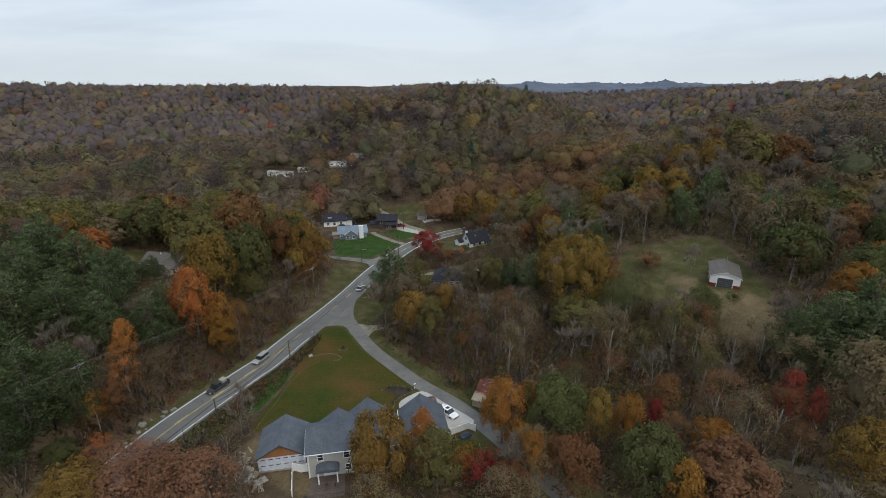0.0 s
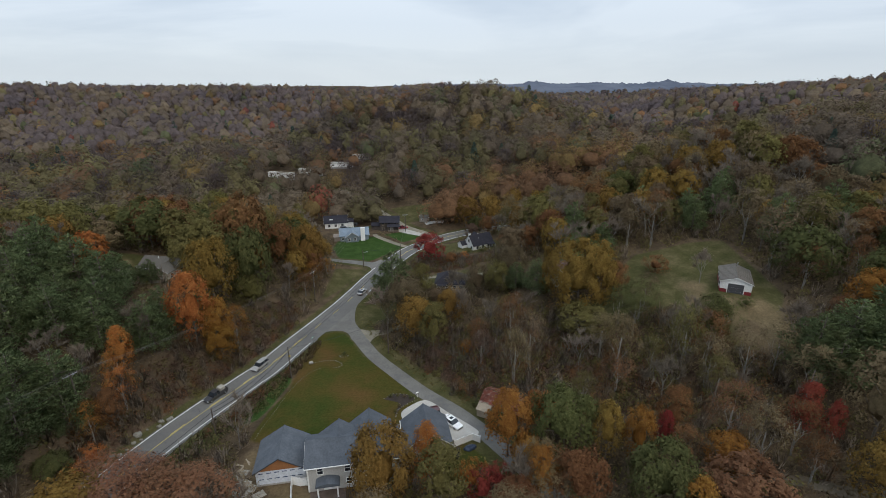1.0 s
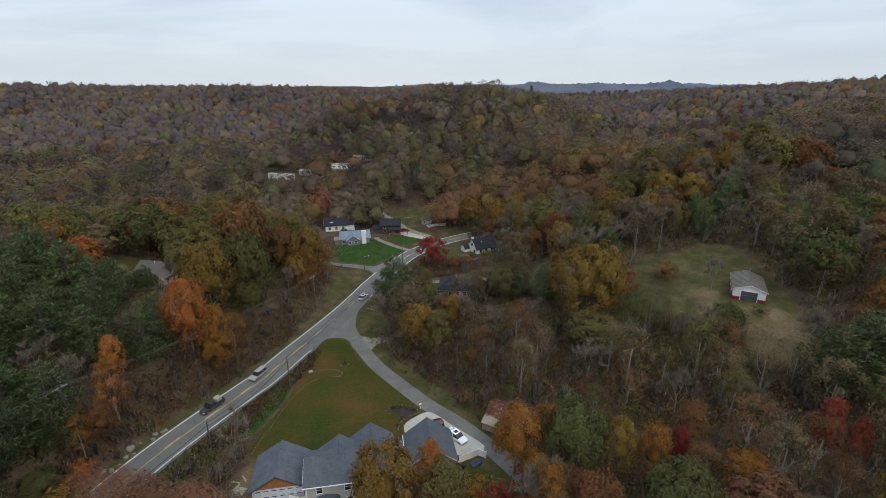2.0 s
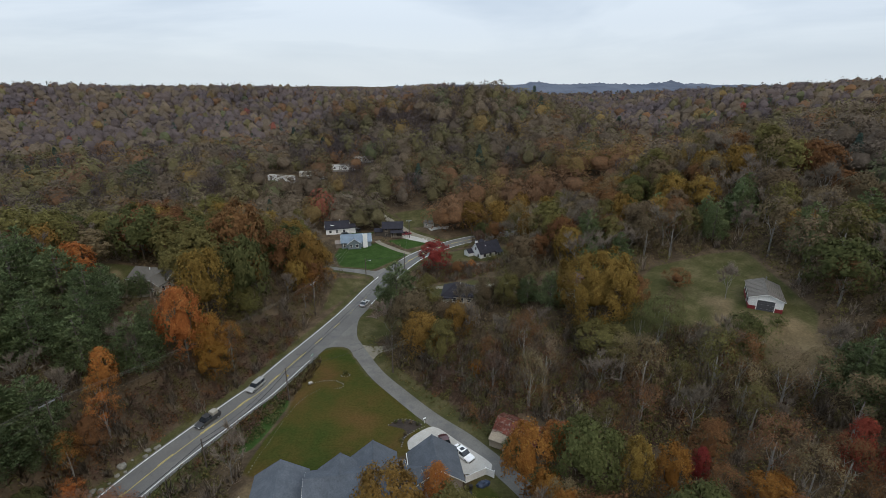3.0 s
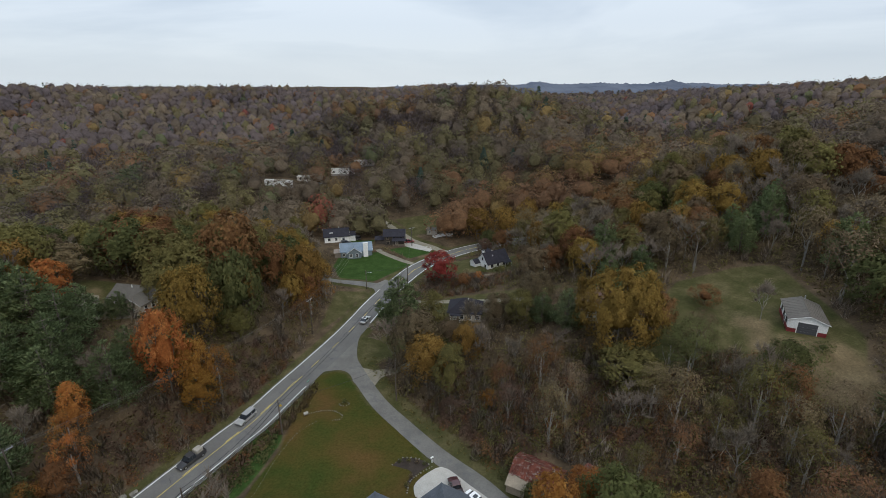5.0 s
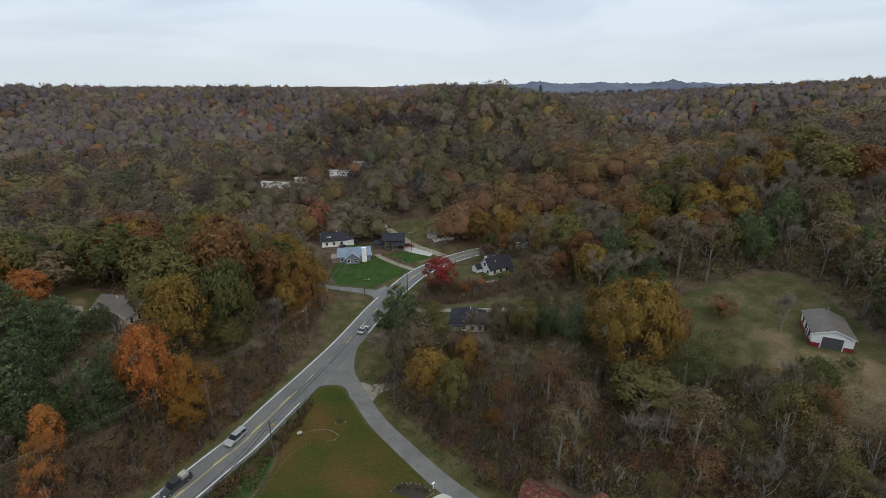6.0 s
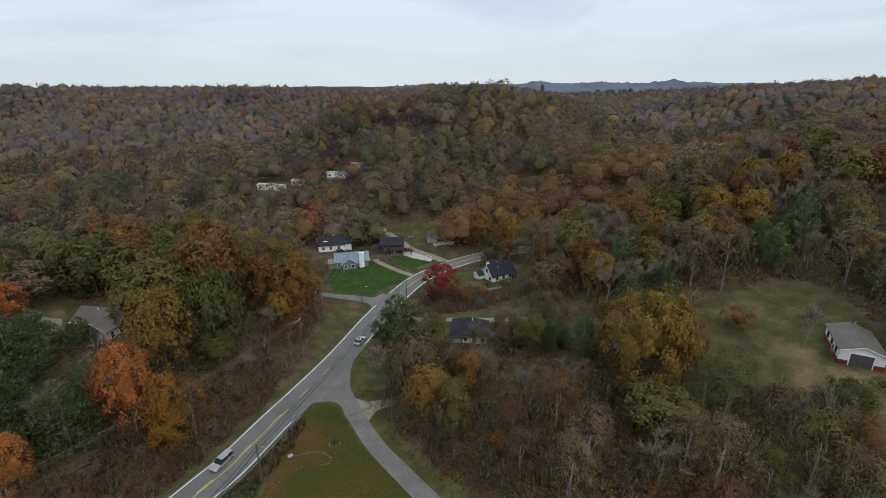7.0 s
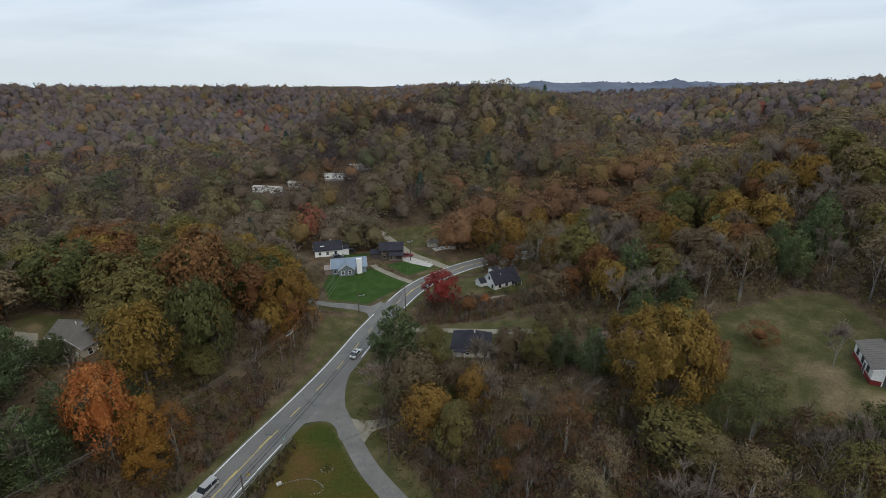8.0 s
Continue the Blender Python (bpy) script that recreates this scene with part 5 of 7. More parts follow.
def distant_ridge():
    """The last ridge beyond the valley's mouth, coloured blue for haze, its crest rough with treetops."""
    m, n, l, p = node_mat("distant_hazed_woods")
    v = vector_of(n, l)
    # air haze put into the material: blue base colour plus a weak glow
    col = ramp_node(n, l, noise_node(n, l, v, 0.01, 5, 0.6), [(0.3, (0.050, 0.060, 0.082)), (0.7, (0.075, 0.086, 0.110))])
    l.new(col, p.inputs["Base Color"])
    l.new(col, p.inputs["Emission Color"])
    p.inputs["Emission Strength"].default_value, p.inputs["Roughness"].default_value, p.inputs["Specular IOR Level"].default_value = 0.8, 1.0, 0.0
    rng = np.random.default_rng(77)
    x = np.arange(-250, 2400, 6.0)
    knots = np.array([(-250, 30), (20, 36), (180, 38), (340, 36), (400, 39), (425, 51), (480, 49), (540, 40), (640, 40), (760, 45), (900, 39), (1010, 41), (1075, 51), (1125, 52), (1160, 41), (1250, 46), (1290, 38), (1500, 38), (2400, 30)])
    crest = np.interp(x, knots[:, 0], knots[:, 1]) + 8.5 + rng.gamma(1.2, 2.0, len(x)) * 0.8
    y = 2520 + 60 * np.sin(x / 300)
    rows = np.stack([np.stack([x, y - 420, np.full(len(x), -5.0)], 1), np.stack([x, y - 200, crest * 0.55], 1), np.stack([x, y, crest], 1), np.stack([x, y + 400, np.full(len(x), -5.0)], 1)])
    i = np.arange(rows.shape[0] * rows.shape[1]).reshape(rows.shape[:2])
    f = np.stack([i[:-1, :-1], i[:-1, 1:], i[1:, 1:], i[1:, :-1]], -1).reshape(-1, 4)
    tagged(new("backdrop", mesh_from("backdrop", rows.reshape(-1, 3), f, m)), "distant wooded ridge, distance haze painted as glowing blue", "hills", kind="structure")


distant_ridge()

# ---------------- houses ----------------
def placed_at(x, y, turn=0.0, z=None):
    return Matrix.Translation((x, y, ground(x, y) if z is None else z)) @ Matrix.Rotation(radians(turn), 4, "Z")


def gable_block(top, x0, x1, y0, y1, base, eave, ridge, axis, wall, roof, over=0.4, thick=0.16, trim=TRIM, wall_label="", roof_label="", cap=True):
    """A block with a gable roof whose ridge runs along x or y: wall, roof, ridge cap, two bargeboards."""
    (u0, u1), (a, b) = ((y0, y1), (x0, x1)) if axis == "x" else ((x0, x1), (y0, y1))
    um = (u0 + u1) / 2
    slope = (ridge - eave) / (um - u0)
    bm = prism(bmesh.new(), [(u0, base), (u1, base), (u1, eave), (um, ridge - 0.03), (u0, eave)], axis, a, b)
    part("wall", bm, wall, top, wall_label)
    lo = eave - over * slope
    out = [(u0 - over, lo), (um, ridge), (u1 + over, lo), (u1 + over, lo + thick), (um, ridge + thick * 1.15), (u0 - over, lo + thick)]
    r = part("roof", prism(bmesh.new(), out, axis, a - over, b + over), roof, top, roof_label)
    if cap:
        part("ridge_cap", prism(bmesh.new(), [(um - 0.16, ridge + thick * 0.9), (um, ridge + thick * 1.15 + 0.05), (um + 0.16, ridge + thick * 0.9)], axis, a - over - 0.02, b + over + 0.02), roof, r)
    for w in (a - over - 0.03, b + over):
        board = [(u0 - over, lo - 0.06), (um, ridge - 0.06), (u1 + over, lo - 0.06), (u1 + over, lo + thick * 0.8), (um, ridge + thick * 0.9), (u0 - over, lo + thick * 0.8)]
        part("bargeboard", prism(bmesh.new(), board, axis, w, w + 0.03), trim, r)
    return r


def hip_block(top, x0, x1, y0, y1, base, eave, ridge, wall, roof, over=0.4):
    """A block with a hipped roof, its ridge along the longer side."""
    part("wall", boxes((x0, x1, y0, y1, base, eave)), wall, top)
    bm = bmesh.new()
    x0, x1, y0, y1 = x0 - over, x1 + over, y0 - over, y1 + over
    h = min(x1 - x0, y1 - y0) / 2
    if x1 - x0 >= y1 - y0:
        r0, r1 = (x0 + h, (y0 + y1) / 2, ridge), (x1 - h + 0.01, (y0 + y1) / 2, ridge)
    else:
        r0, r1 = ((x0 + x1) / 2, y0 + h, ridge), ((x0 + x1) / 2, y1 - h + 0.01, ridge)
    c = [bm.verts.new(p) for p in ((x0, y0, eave), (x1, y0, eave), (x1, y1, eave), (x0, y1, eave))]
    d = [bm.verts.new((v.co.x, v.co.y, eave - 0.18)) for v in c]
    a, b = bm.verts.new(r0), bm.verts.new(r1)
    if x1 - x0 >= y1 - y0:
        faces = [(c[0], c[1], b, a), (c[1], c[2], b), (c[2], c[3], a, b), (c[3], c[0], a)]
    else:
        faces = [(c[0], c[1], a), (c[1], c[2], b, a), (c[2], c[3], b), (c[3], c[0], a, b)]
    for f in faces + [(c[i], d[i], d[(i + 1) % 4], c[(i + 1) % 4]) for i in range(4)] + [tuple(d[::-1])]:
        bm.faces.new(f)
    bmesh.ops.recalc_face_normals(bm, faces=bm.faces)
    return part("roof", bm, roof, top)


def face_box(face, at, u0, u1, z0, z1, d0, d1):
    """A box on a wall: d0 to d1 is how far it stands out."""
    if face == "y-":
        return (u0, u1, at - d1, at - d0, z0, z1)
    if face == "y+":
        return (u0, u1, at + d0, at + d1, z0, z1)
    if face == "x-":
        return (at - d1, at - d0, u0, u1, z0, z1)
    return (at + d0, at + d1, u0, u1, z0, z1)


def window(top, face, at, u, z, w=0.95, h=1.3, trim=TRIM, bars=True):
    t = 0.1
    items = [face_box(face, at, u - w / 2 - t, u - w / 2, z - t, z + h + t, -0.04, 0.06), face_box(face, at, u + w / 2, u + w / 2 + t, z - t, z + h + t, -0.04, 0.06),
             face_box(face, at, u - w / 2, u + w / 2, z + h, z + h + t, -0.04, 0.06), face_box(face, at, u - w / 2, u + w / 2, z - t, z, -0.04, 0.09)]
    if bars:
        items.append(face_box(face, at, u - w / 2, u + w / 2, z + h / 2 - 0.03, z + h / 2 + 0.03, -0.04, 0.045))
    f = part("window", boxes(*items), trim, top)
    part("pane", boxes(face_box(face, at, u - w / 2, u + w / 2, z, z + h, -0.05, 0.02)), PANE, f)
    return f


def door(top, face, at, u, z, w=0.95, h=2.05, panel=TRIM, label=""):
    d = part("door", boxes(face_box(face, at, u - w / 2, u + w / 2, z, z + h, -0.03, 0.05)), panel, top, label)
    part("door_frame", boxes(face_box(face, at, u - w / 2 - 0.1, u - w / 2, z, z + h, -0.03, 0.08), face_box(face, at, u + w / 2, u + w / 2 + 0.1, z, z + h, -0.03, 0.08), face_box(face, at, u - w / 2 - 0.1, u + w / 2 + 0.1, z + h, z + h + 0.1, -0.03, 0.08)), TRIM, d)
    return d


def farm_house():
    """The long grey house with a garage wing that is still being built."""
    top = thing("house", placed_at(-23.4, 65.0, 10, 1.9), "long grey two-storey house with blue-grey shingles and an unfinished garage wing", "house")
    # garage wing
    gable_block(top, -9.0, -0.8, 2.8, 10.4, 0.35, 3.2, 5.7, "y", WRAP, SHINGLE, 0.45, trim=DARK_TRIM, wall_label="unclad garage wing in white house wrap")
    part("foundation", boxes((-9.1, -0.7, 2.7, 10.5, -1.2, 0.38)), BLOCK, top, "bare concrete block footing")
    tri = prism(bmesh.new(), [(-9.0, 3.2), (-0.8, 3.2), (-4.9, 5.66)], "y", 2.74, 2.9)
    part("gable_sheathing", tri, OSB, top, "raw orange sheathing board in the gable")
    for row in (1.35, 2.6):
        for k in range(6):
            part("wrap_print", boxes((-8.5 + k * 1.3, -7.7 + k * 1.3, 2.77, 2.799, row + 0.02 * k, row + 0.16 + 0.02 * k)), WRAP_PRINT, top, "dark printed bar")
    # two-storey front
    gable_block(top, 0.0, 15.5, 0.0, 7.4, -1.0, 5.6, 7.6, "x", SIDING, SHINGLE, 0.4)
    gable_block(top, 1.6, 8.8, 3.9, 8.4, -1.0, 4.9, 7.5, "y", SIDING, SHINGLE, 0.3)
    gable_block(top, 6.9, 14.4, 3.9, 10.2, -1.0, 4.9, 7.75, "y", SIDING, SHINGLE, 0.3)
    gable_block(top, -1.0, 1.4, 4.2, 8.6, -1.0, 3.1, 4.4, "y", SIDING, SHINGLE, 0.15)
    # connecting piece and the right-hand wing
    gable_block(top, 14.8, 18.2, 3.2, 8.6, -1.0, 3.1, 4.9, "x", TAN_SIDING, SHINGLE, 0.35)
    gable_block(top, 17.0, 25.2, 4.0, 11.4, -1.0, 3.3, 6.3, "y", TAN_SIDING, SHINGLE, 0.45, wall_label="tan-sided wing")
    part("gutter", boxes((-0.4, 15.9, -0.56, -0.42, 5.34, 5.46)), TRIM, top)
    part("gutter", boxes((16.4, 16.52, 3.6, 11.8, 2.9, 3.02)), TRIM, top)
    part("downpipe", boxes((-0.1, 0.0, -0.1, 0.0, -0.5, 5.3)), TRIM, top)
    part("corner_board", boxes((-0.03, 0.16, -0.03, 0.14, 0.2, 5.5)), TRIM, top)
    for u in (2.1, 6.6, 10.8, 13.6):
        window(top, "y-", 0.0, u, 3.7, 0.9, 1.4)
    for u in (6.8, 10.6, 13.4):
        window(top, "y-", 0.0, u, 1.0, 0.9, 1.2)
    w = window(top, "y-", 4.0, 21.1, 1.2, 1.2, 1.1, OSB)
    tagged(w, "window in a raw orange frame")
    window(top, "y+", 11.4, 21.0, 1.0, 1.2, 1.2)
    window(top, "x+", 25.2, 7.5, 1.0, 1.0, 1.2)
    for u in (4.0, 9.5, 12.2):
        window(top, "y+", 8.4 if u < 6 else 10.2, u, 1.0, 1.0, 1.3)
    door(top, "x+", 25.2, 9.8, -0.1, 0.95)
    # porch with a rounded roof
    prch = part("porch_roof", prism(bmesh.new(), [(1.3, 2.65), (5.3, 2.65), (5.15, 2.9), (4.5, 3.2), (3.3, 3.4), (2.1, 3.2), (1.45, 2.9)], "y", -2.0, 0.0), SHINGLE, top)
    for x in (1.7, 4.9):
        part("column", rod(bmesh.new(), (x, -1.8, 0.2), (x, -1.8, 2.65), 0.13, sides=10), TRIM, prch, "white round column")
    door(top, "y-", 0.0, 3.0, 0.25, 0.9)
    door(top, "y-", 0.0, 4.1, 0.25, 0.9)
    dk = part("deck", boxes((0.3, 6.0, -4.75, -0.1, -1.4, 0.05)), DECK, top, "dark board deck")
    for k in range(16):
        part("board", boxes((0.2, 6.1, -4.8 + k * 0.3, -4.53 + k * 0.3, 0.05, 0.18)), DECK, dk)
    part("rail", boxes((0.2, 6.1, -4.85, -4.75, 0.98, 1.08), *[(0.2 + k * 0.45, 0.26 + k * 0.45, -4.83, -4.77, 0.15, 1.0) for k in range(14)]), DECK, dk)
    # vents on the roof
    for x, y, z in ((9.0, 2.6, 7.0), (14.0, 2.9, 7.2), (12.6, 6.2, 6.6)):
        part("vent_pipe", rod(bmesh.new(), (x, y, z - 0.4), (x, y, z + 0.45), 0.07), DARK_TRIM, top)
    return top


def barn():
    top = thing("barn", placed_at(70.8, 109.4, -26.5, 18.55), "white metal barn with tan roof and dark red base band", "barn")
    gable_block(top, -3.35, 3.35, 0.0, 10.4, 0.0, 2.95, 4.15, "y", WHITE_SIDING, METAL_ROOF, 0.3, 0.1, roof_label="tan ribbed metal roof")
    for d in ((-3.38, 3.38, -0.03, 0.0), (-3.38, 3.38, 10.4, 10.43)):
        if d[2] < 0:
            part("base_band", boxes((-3.38, -1.75, -0.03, 0, 0, 0.95)), RED_BAND, top)
            part("base_band", boxes((1.75, 3.38, -0.03, 0, 0, 0.95)), RED_BAND, top)
        else:
            part("base_band", boxes((*d, 0, 0.95)), RED_BAND, top)
    part("base_band", boxes((-3.38, -3.35, -0.03, 10.43, 0, 0.95)), RED_BAND, top)
    part("base_band", boxes((3.35, 3.38, -0.03, 10.43, 0, 0.95)), RED_BAND, top)
    gd = part("garage_door", boxes(*[(-1.7, 1.7, -0.07 + 0.015 * (k % 2), 0.0, 0.02 + k * 0.5, 0.49 + k * 0.5) for k in range(5)]), DARK_TRIM, top, "dark grey roller door")
    part("door_frame", boxes((-1.85, -1.7, -0.09, 0, 0, 2.6), (1.7, 1.85, -0.09, 0, 0, 2.6), (-1.85, 1.85, -0.09, 0, 2.52, 2.68)), TRIM, gd)
    for u in (2.2, 5.4, 8.4):
        window(top, "x-", -3.35, u, 1.3, 1.0, 1.0, DARK_TRIM)
    door(top, "x-", -3.35, 3.9, 0.0, 0.95, 2.05, DARK_TRIM)
    part("flue", rod(bmesh.new(), (0.5, 9.6, 4.0), (0.5, 9.6, 5.0), 0.11), STEEL, top)
    part("slab", boxes((-3.7, 3.7, -1.2, 0.0, -0.3, 0.03)), CONCRETE, top)
    for k in range(13):
        for s in (-1, 1):
            x0, x1 = s * 0.1, s * 3.6
            bm = bmesh.new()
            y = 0.1 + k * 0.84
            sl = 1.2 / 3.35
            rod(bm, (x0, y, 4.15 + 0.13 - 0.1 * sl), (x1, y, 4.15 + 0.13 - 3.6 * sl), 0.028, sides=4)
            part("roof_rib", bm, METAL_ROOF, top)


def blue_house():
    top = thing("house", placed_at(-46.6, 202.0, 13, 0.1), "low blue-grey house with pale blue roof and white chimney", "house")
    gable_block(top, 0, 12.5, 0.6, 8.2, -0.5, 2.7, 5.0, "x", BLUE_SIDING, BLUE_ROOF, 0.4)
    gable_block(top, 2.5, 8.0, -1.2, 4.4, -0.5, 2.6, 4.6, "y", BLUE_SIDING, BLUE_ROOF, 0.35)
    c = part("chimney", boxes((9.0, 10.9, -0.25, 0.6, -0.4, 6.0), bevel=0.03), WHITE_SIDING, top, "broad white chimney stack")
    part("chimney_cap", boxes((8.92, 10.98, -0.33, 0.68, 6.0, 6.15)), TRIM, c)
    for u in (3.9, 6.4):
        window(top, "y-", -1.2, u, 0.8, 1.0, 1.25)
    window(top, "y-", 0.6, 1.2, 0.8, 0.9, 1.2)
    window(top, "x-", 0.0, 4.5, 0.8, 1.1, 1.2)
    window(top, "x+", 12.5, 3.0, 0.8, 1.0, 1.2)
    door(top, "x+", 12.5, 5.2, 0.0)
    part("porch_step", boxes((12.5, 14.2, 4.2, 6.4, -0.4, 0.0)), CONCRETE, top)
    part("lean_to", boxes((-2.6, 0.0, 1.4, 6.0, -0.4, 2.0), (-2.9, 0.1, 1.1, 6.3, 2.0, 2.12)), TAN_SIDING, top, "brown lean-to beside the wall")


def gable_end_house():
    top = thing("house", placed_at(-57.5, 219.5, 14, 0.7), "white house with charcoal roof and a skylight", "house")
    gable_block(top, 0, 10.5, 0, 7.5, -0.5, 3.0, 5.4, "x", WHITE_SIDING, DARK_ROOF, 0.5)
    part("skylight", boxes((2.2, 3.9, 1.2, 2.0, 4.05, 4.25)), TRIM, top, "pale skylight dome")
    part("vent_pipe", rod(bmesh.new(), (6.5, 4.4, 4.6), (6.5, 4.4, 6.0), 0.16), TRIM, top)
    for u in (2.0, 5.0, 8.2):
        window(top, "y-", 0.0, u, 0.9, 1.0, 1.2)
    for u in (2.2, 5.2):
        window(top, "x+", 10.5, u, 0.9, 1.0, 1.3)
    gable_block(top, 10.5, 13.5, 1.6, 5.6, -0.4, 2.5, 3.6, "x", WHITE_SIDING, DARK_ROOF, 0.3)
    door(top, "y-", 0.0, 6.6, 0.0)


def log_cabin():
    top = thing("cabin", placed_at(-30.8, 216.5, 4, 0.5), "dark two-storey log cabin with a covered porch", "cabin")
    gable_block(top, 0, 8.6, 0.8, 7.6, -0.5, 4.4, 6.3, "x", LOG_WALL, DARK_ROOF, 0.6, trim=DARK_TRIM)
    for k in range(9):
        for y in (0.8,):
            part("log", rod(bmesh.new(), (0, y, 0.1 + k * 0.48), (8.6, y, 0.1 + k * 0.48), 0.1, sides=6), LOG_WALL, top)
    part("porch_floor", boxes((3.6, 8.8, -1.6, 0.8, 0.2, 0.36)), DECK, top)
    part("porch_roof", prism(bmesh.new(), [(-2.0, 2.7), (0.9, 3.5), (0.9, 3.62), (-2.0, 2.82)], "x", 3.4, 9.2), DARK_ROOF, top)
    for x in (3.8, 6.2, 8.6):
        part("post", rod(bmesh.new(), (x, -1.5, -0.4), (x, -1.5, 2.8), 0.1), LUMBER, top)
    part("porch_rail", boxes((3.6, 8.8, -1.6, -1.52, 1.1, 1.2), *[(3.7 + k * 0.4, 3.75 + k * 0.4, -1.58, -1.54, 0.36, 1.1) for k in range(13)]), LUMBER, top)
    for u in (1.4, 4.2, 7.2):
        window(top, "y-", 0.68, u, 2.9, 0.9, 1.1, LUMBER)
    window(top, "y-", 0.68, 1.6, 0.8, 1.0, 1.1, LUMBER)
    window(top, "x+", 8.6, 4.0, 2.9, 0.9, 1.1, LUMBER)
    window(top, "x-", 0.0, 4.0, 2.9, 0.9, 1.1, LUMBER)
    door(top, "y-", 0.68, 5.2, 0.36, 0.95, 2.0, LUMBER)
    gable_block(top, -4.0, 0.0, 2.4, 6.4, -0.5, 2.2, 3.2, "x", LOG_WALL, DARK_ROOF, 0.3, trim=DARK_TRIM)


def cape_house():
    top = thing("house", placed_at(11.2, 183.0, 33, 3.0) @ Matrix.Diagonal((0.8, 0.8, 0.8, 1)), "white cape house with steep charcoal roof and dormer", "house")
    gable_block(top, 0, 12.5, 0, 8.0, -0.6, 2.7, 6.9, "x", WHITE_SIDING, DARK_ROOF, 0.4)
    window(top, "x-", 0.0, 4.0, 3.6, 0.9, 1.3, DARK_TRIM)
    for u in (1.8, 6.2):
        window(top, "x-", 0.0, u, 0.7, 1.0, 1.3, DARK_TRIM)
    for u in (2.5, 6.0, 9.5):
        window(top, "y-", 0.0, u, 0.7, 1.1, 1.3, DARK_TRIM)
    c = part("chimney", boxes((0.6, 1.5, 4.6, 5.6, 4.0, 7.9)), WHITE_SIDING, top)
    part("chimney_cap", boxes((0.5, 1.6, 4.5, 5.7, 7.9, 8.05)), DARK_TRIM, c)
    gable_block(top, 4.2, 6.8, 4.6, 7.4, 4.0, 6.2, 7.2, "y", WHITE_SIDING, DARK_ROOF, 0.25)
    part("vent_pipe", rod(bmesh.new(), (4.6, 2.4, 4.8), (4.6, 2.4, 5.7), 0.14), TRIM, top)
    gable_block(top, -3.0, 0.4, 5.6, 9.4, -0.6, 2.0, 3.4, "x", WHITE_SIDING, DARK_ROOF, 0.3)
    part("porch_roof", prism(bmesh.new(), [(-2.2, 2.3), (0.1, 2.9), (0.1, 3.0), (-2.2, 2.4)], "x", 8.4, 12.6), DARK_ROOF, top)
    for x in (8.7, 12.3):
        part("post", rod(bmesh.new(), (x, -2.0, -0.6), (x, -2.0, 2.4), 0.09), TRIM, top)
    door(top, "y-", 0.0, 11.0, 0.0, 0.95, 2.0, DARK_TRIM)


def dark_roof_house():
    top = thing("house", placed_at(-3.2, 141.6, -6, 4.4), "small house with charcoal hipped roof among trees", "house")
    hip_block(top, 0, 9.0, 0, 7.6, -0.8, 2.7, 5.6, BEIGE_SIDING, DARK_ROOF, 0.5)
    part("vent_pipe", rod(bmesh.new(), (5.2, 3.2, 4.8), (5.2, 3.2, 5.8), 0.14), TRIM, top)
    for u in (3.6, 5.8, 8.0):
        window(top, "y-", 0.0, u, 0.8, 1.0, 1.2)
    window(top, "x-", 0.0, 5.2, 0.8, 1.0, 1.2)
    door(top, "y-", 0.0, 1.6, 0.0)
    part("porch_roof", boxes((0.4, 3.4, -1.8, 0.0, 2.45, 2.6)), DARK_ROOF, top)
    for x in (0.6, 3.2):
        part("post", rod(bmesh.new(), (x, -1.65, -0.8), (x, -1.65, 2.45), 0.08), TRIM, top)


def hillside_house():
    top = thing("house", placed_at(-86.2, 126.4, -10, 16.5) @ Matrix.Diagonal((0.88, 0.88, 0.88, 1)), "beige house with warm grey roof on a wooded hillside", "house")
    gable_block(top, 0, 12.5, 0, 7.6, -0.8, 2.8, 4.9, "x", BEIGE_SIDING, GREY_ROOF, 0.5)
    gable_block(top, 7.0, 13.2, -3.6, 3.8, -0.8, 2.8, 4.6, "y", BEIGE_SIDING, GREY_ROOF, 0.4)
    part("gutter", boxes((-0.5, 6.8, -0.68, -0.52, 2.42, 2.56)), TRIM, top)
    part("garage_door", boxes(*[(8.4, 11.8, -3.66, -3.58, -0.2 + k * 0.5, 0.28 + k * 0.5) for k in range(4)]), TRIM, top)
    part("vent_pipe", rod(bmesh.new(), (5.2, 3.0, 4.4), (5.2, 3.0, 5.4), 0.12), TRIM, top)
    for u in (2.0, 4.8):
        window(top, "y-", 0.0, u, 0.8, 1.1, 1.2)
    for u in (-2.0, 0.5, 2.6):
        window(top, "x+", 13.2, u, 0.6, 1.0, 1.5)


def oak_house():
    top = thing("house", placed_at(28.4, 128.5, 58, 12.6), "house with red-brown roof half hidden by an oak", "house")
    gable_block(top, 0, 11.5, -7.5, 0, -0.8, 3.2, 5.9, "x", SIDING, BROWN_ROOF, 0.5)
    for u in (2.0, 5.5, 9.0):
        window(top, "y+", 0.0, u, 0.8, 1.1, 1.3)
    window(top, "x-", 0.0, -3.7, 0.8, 1.1, 1.3)
    part("porch_roof", prism(bmesh.new(), [(-0.1, 2.9), (2.4, 2.3), (2.4, 2.42), (-0.1, 3.02)], "x", 0.5, 6.5), BROWN_ROOF, top)
    for x in (0.8, 6.2):
        part("post", rod(bmesh.new(), (x, 2.2, -0.8), (x, 2.2, 2.3), 0.08), TRIM, top)


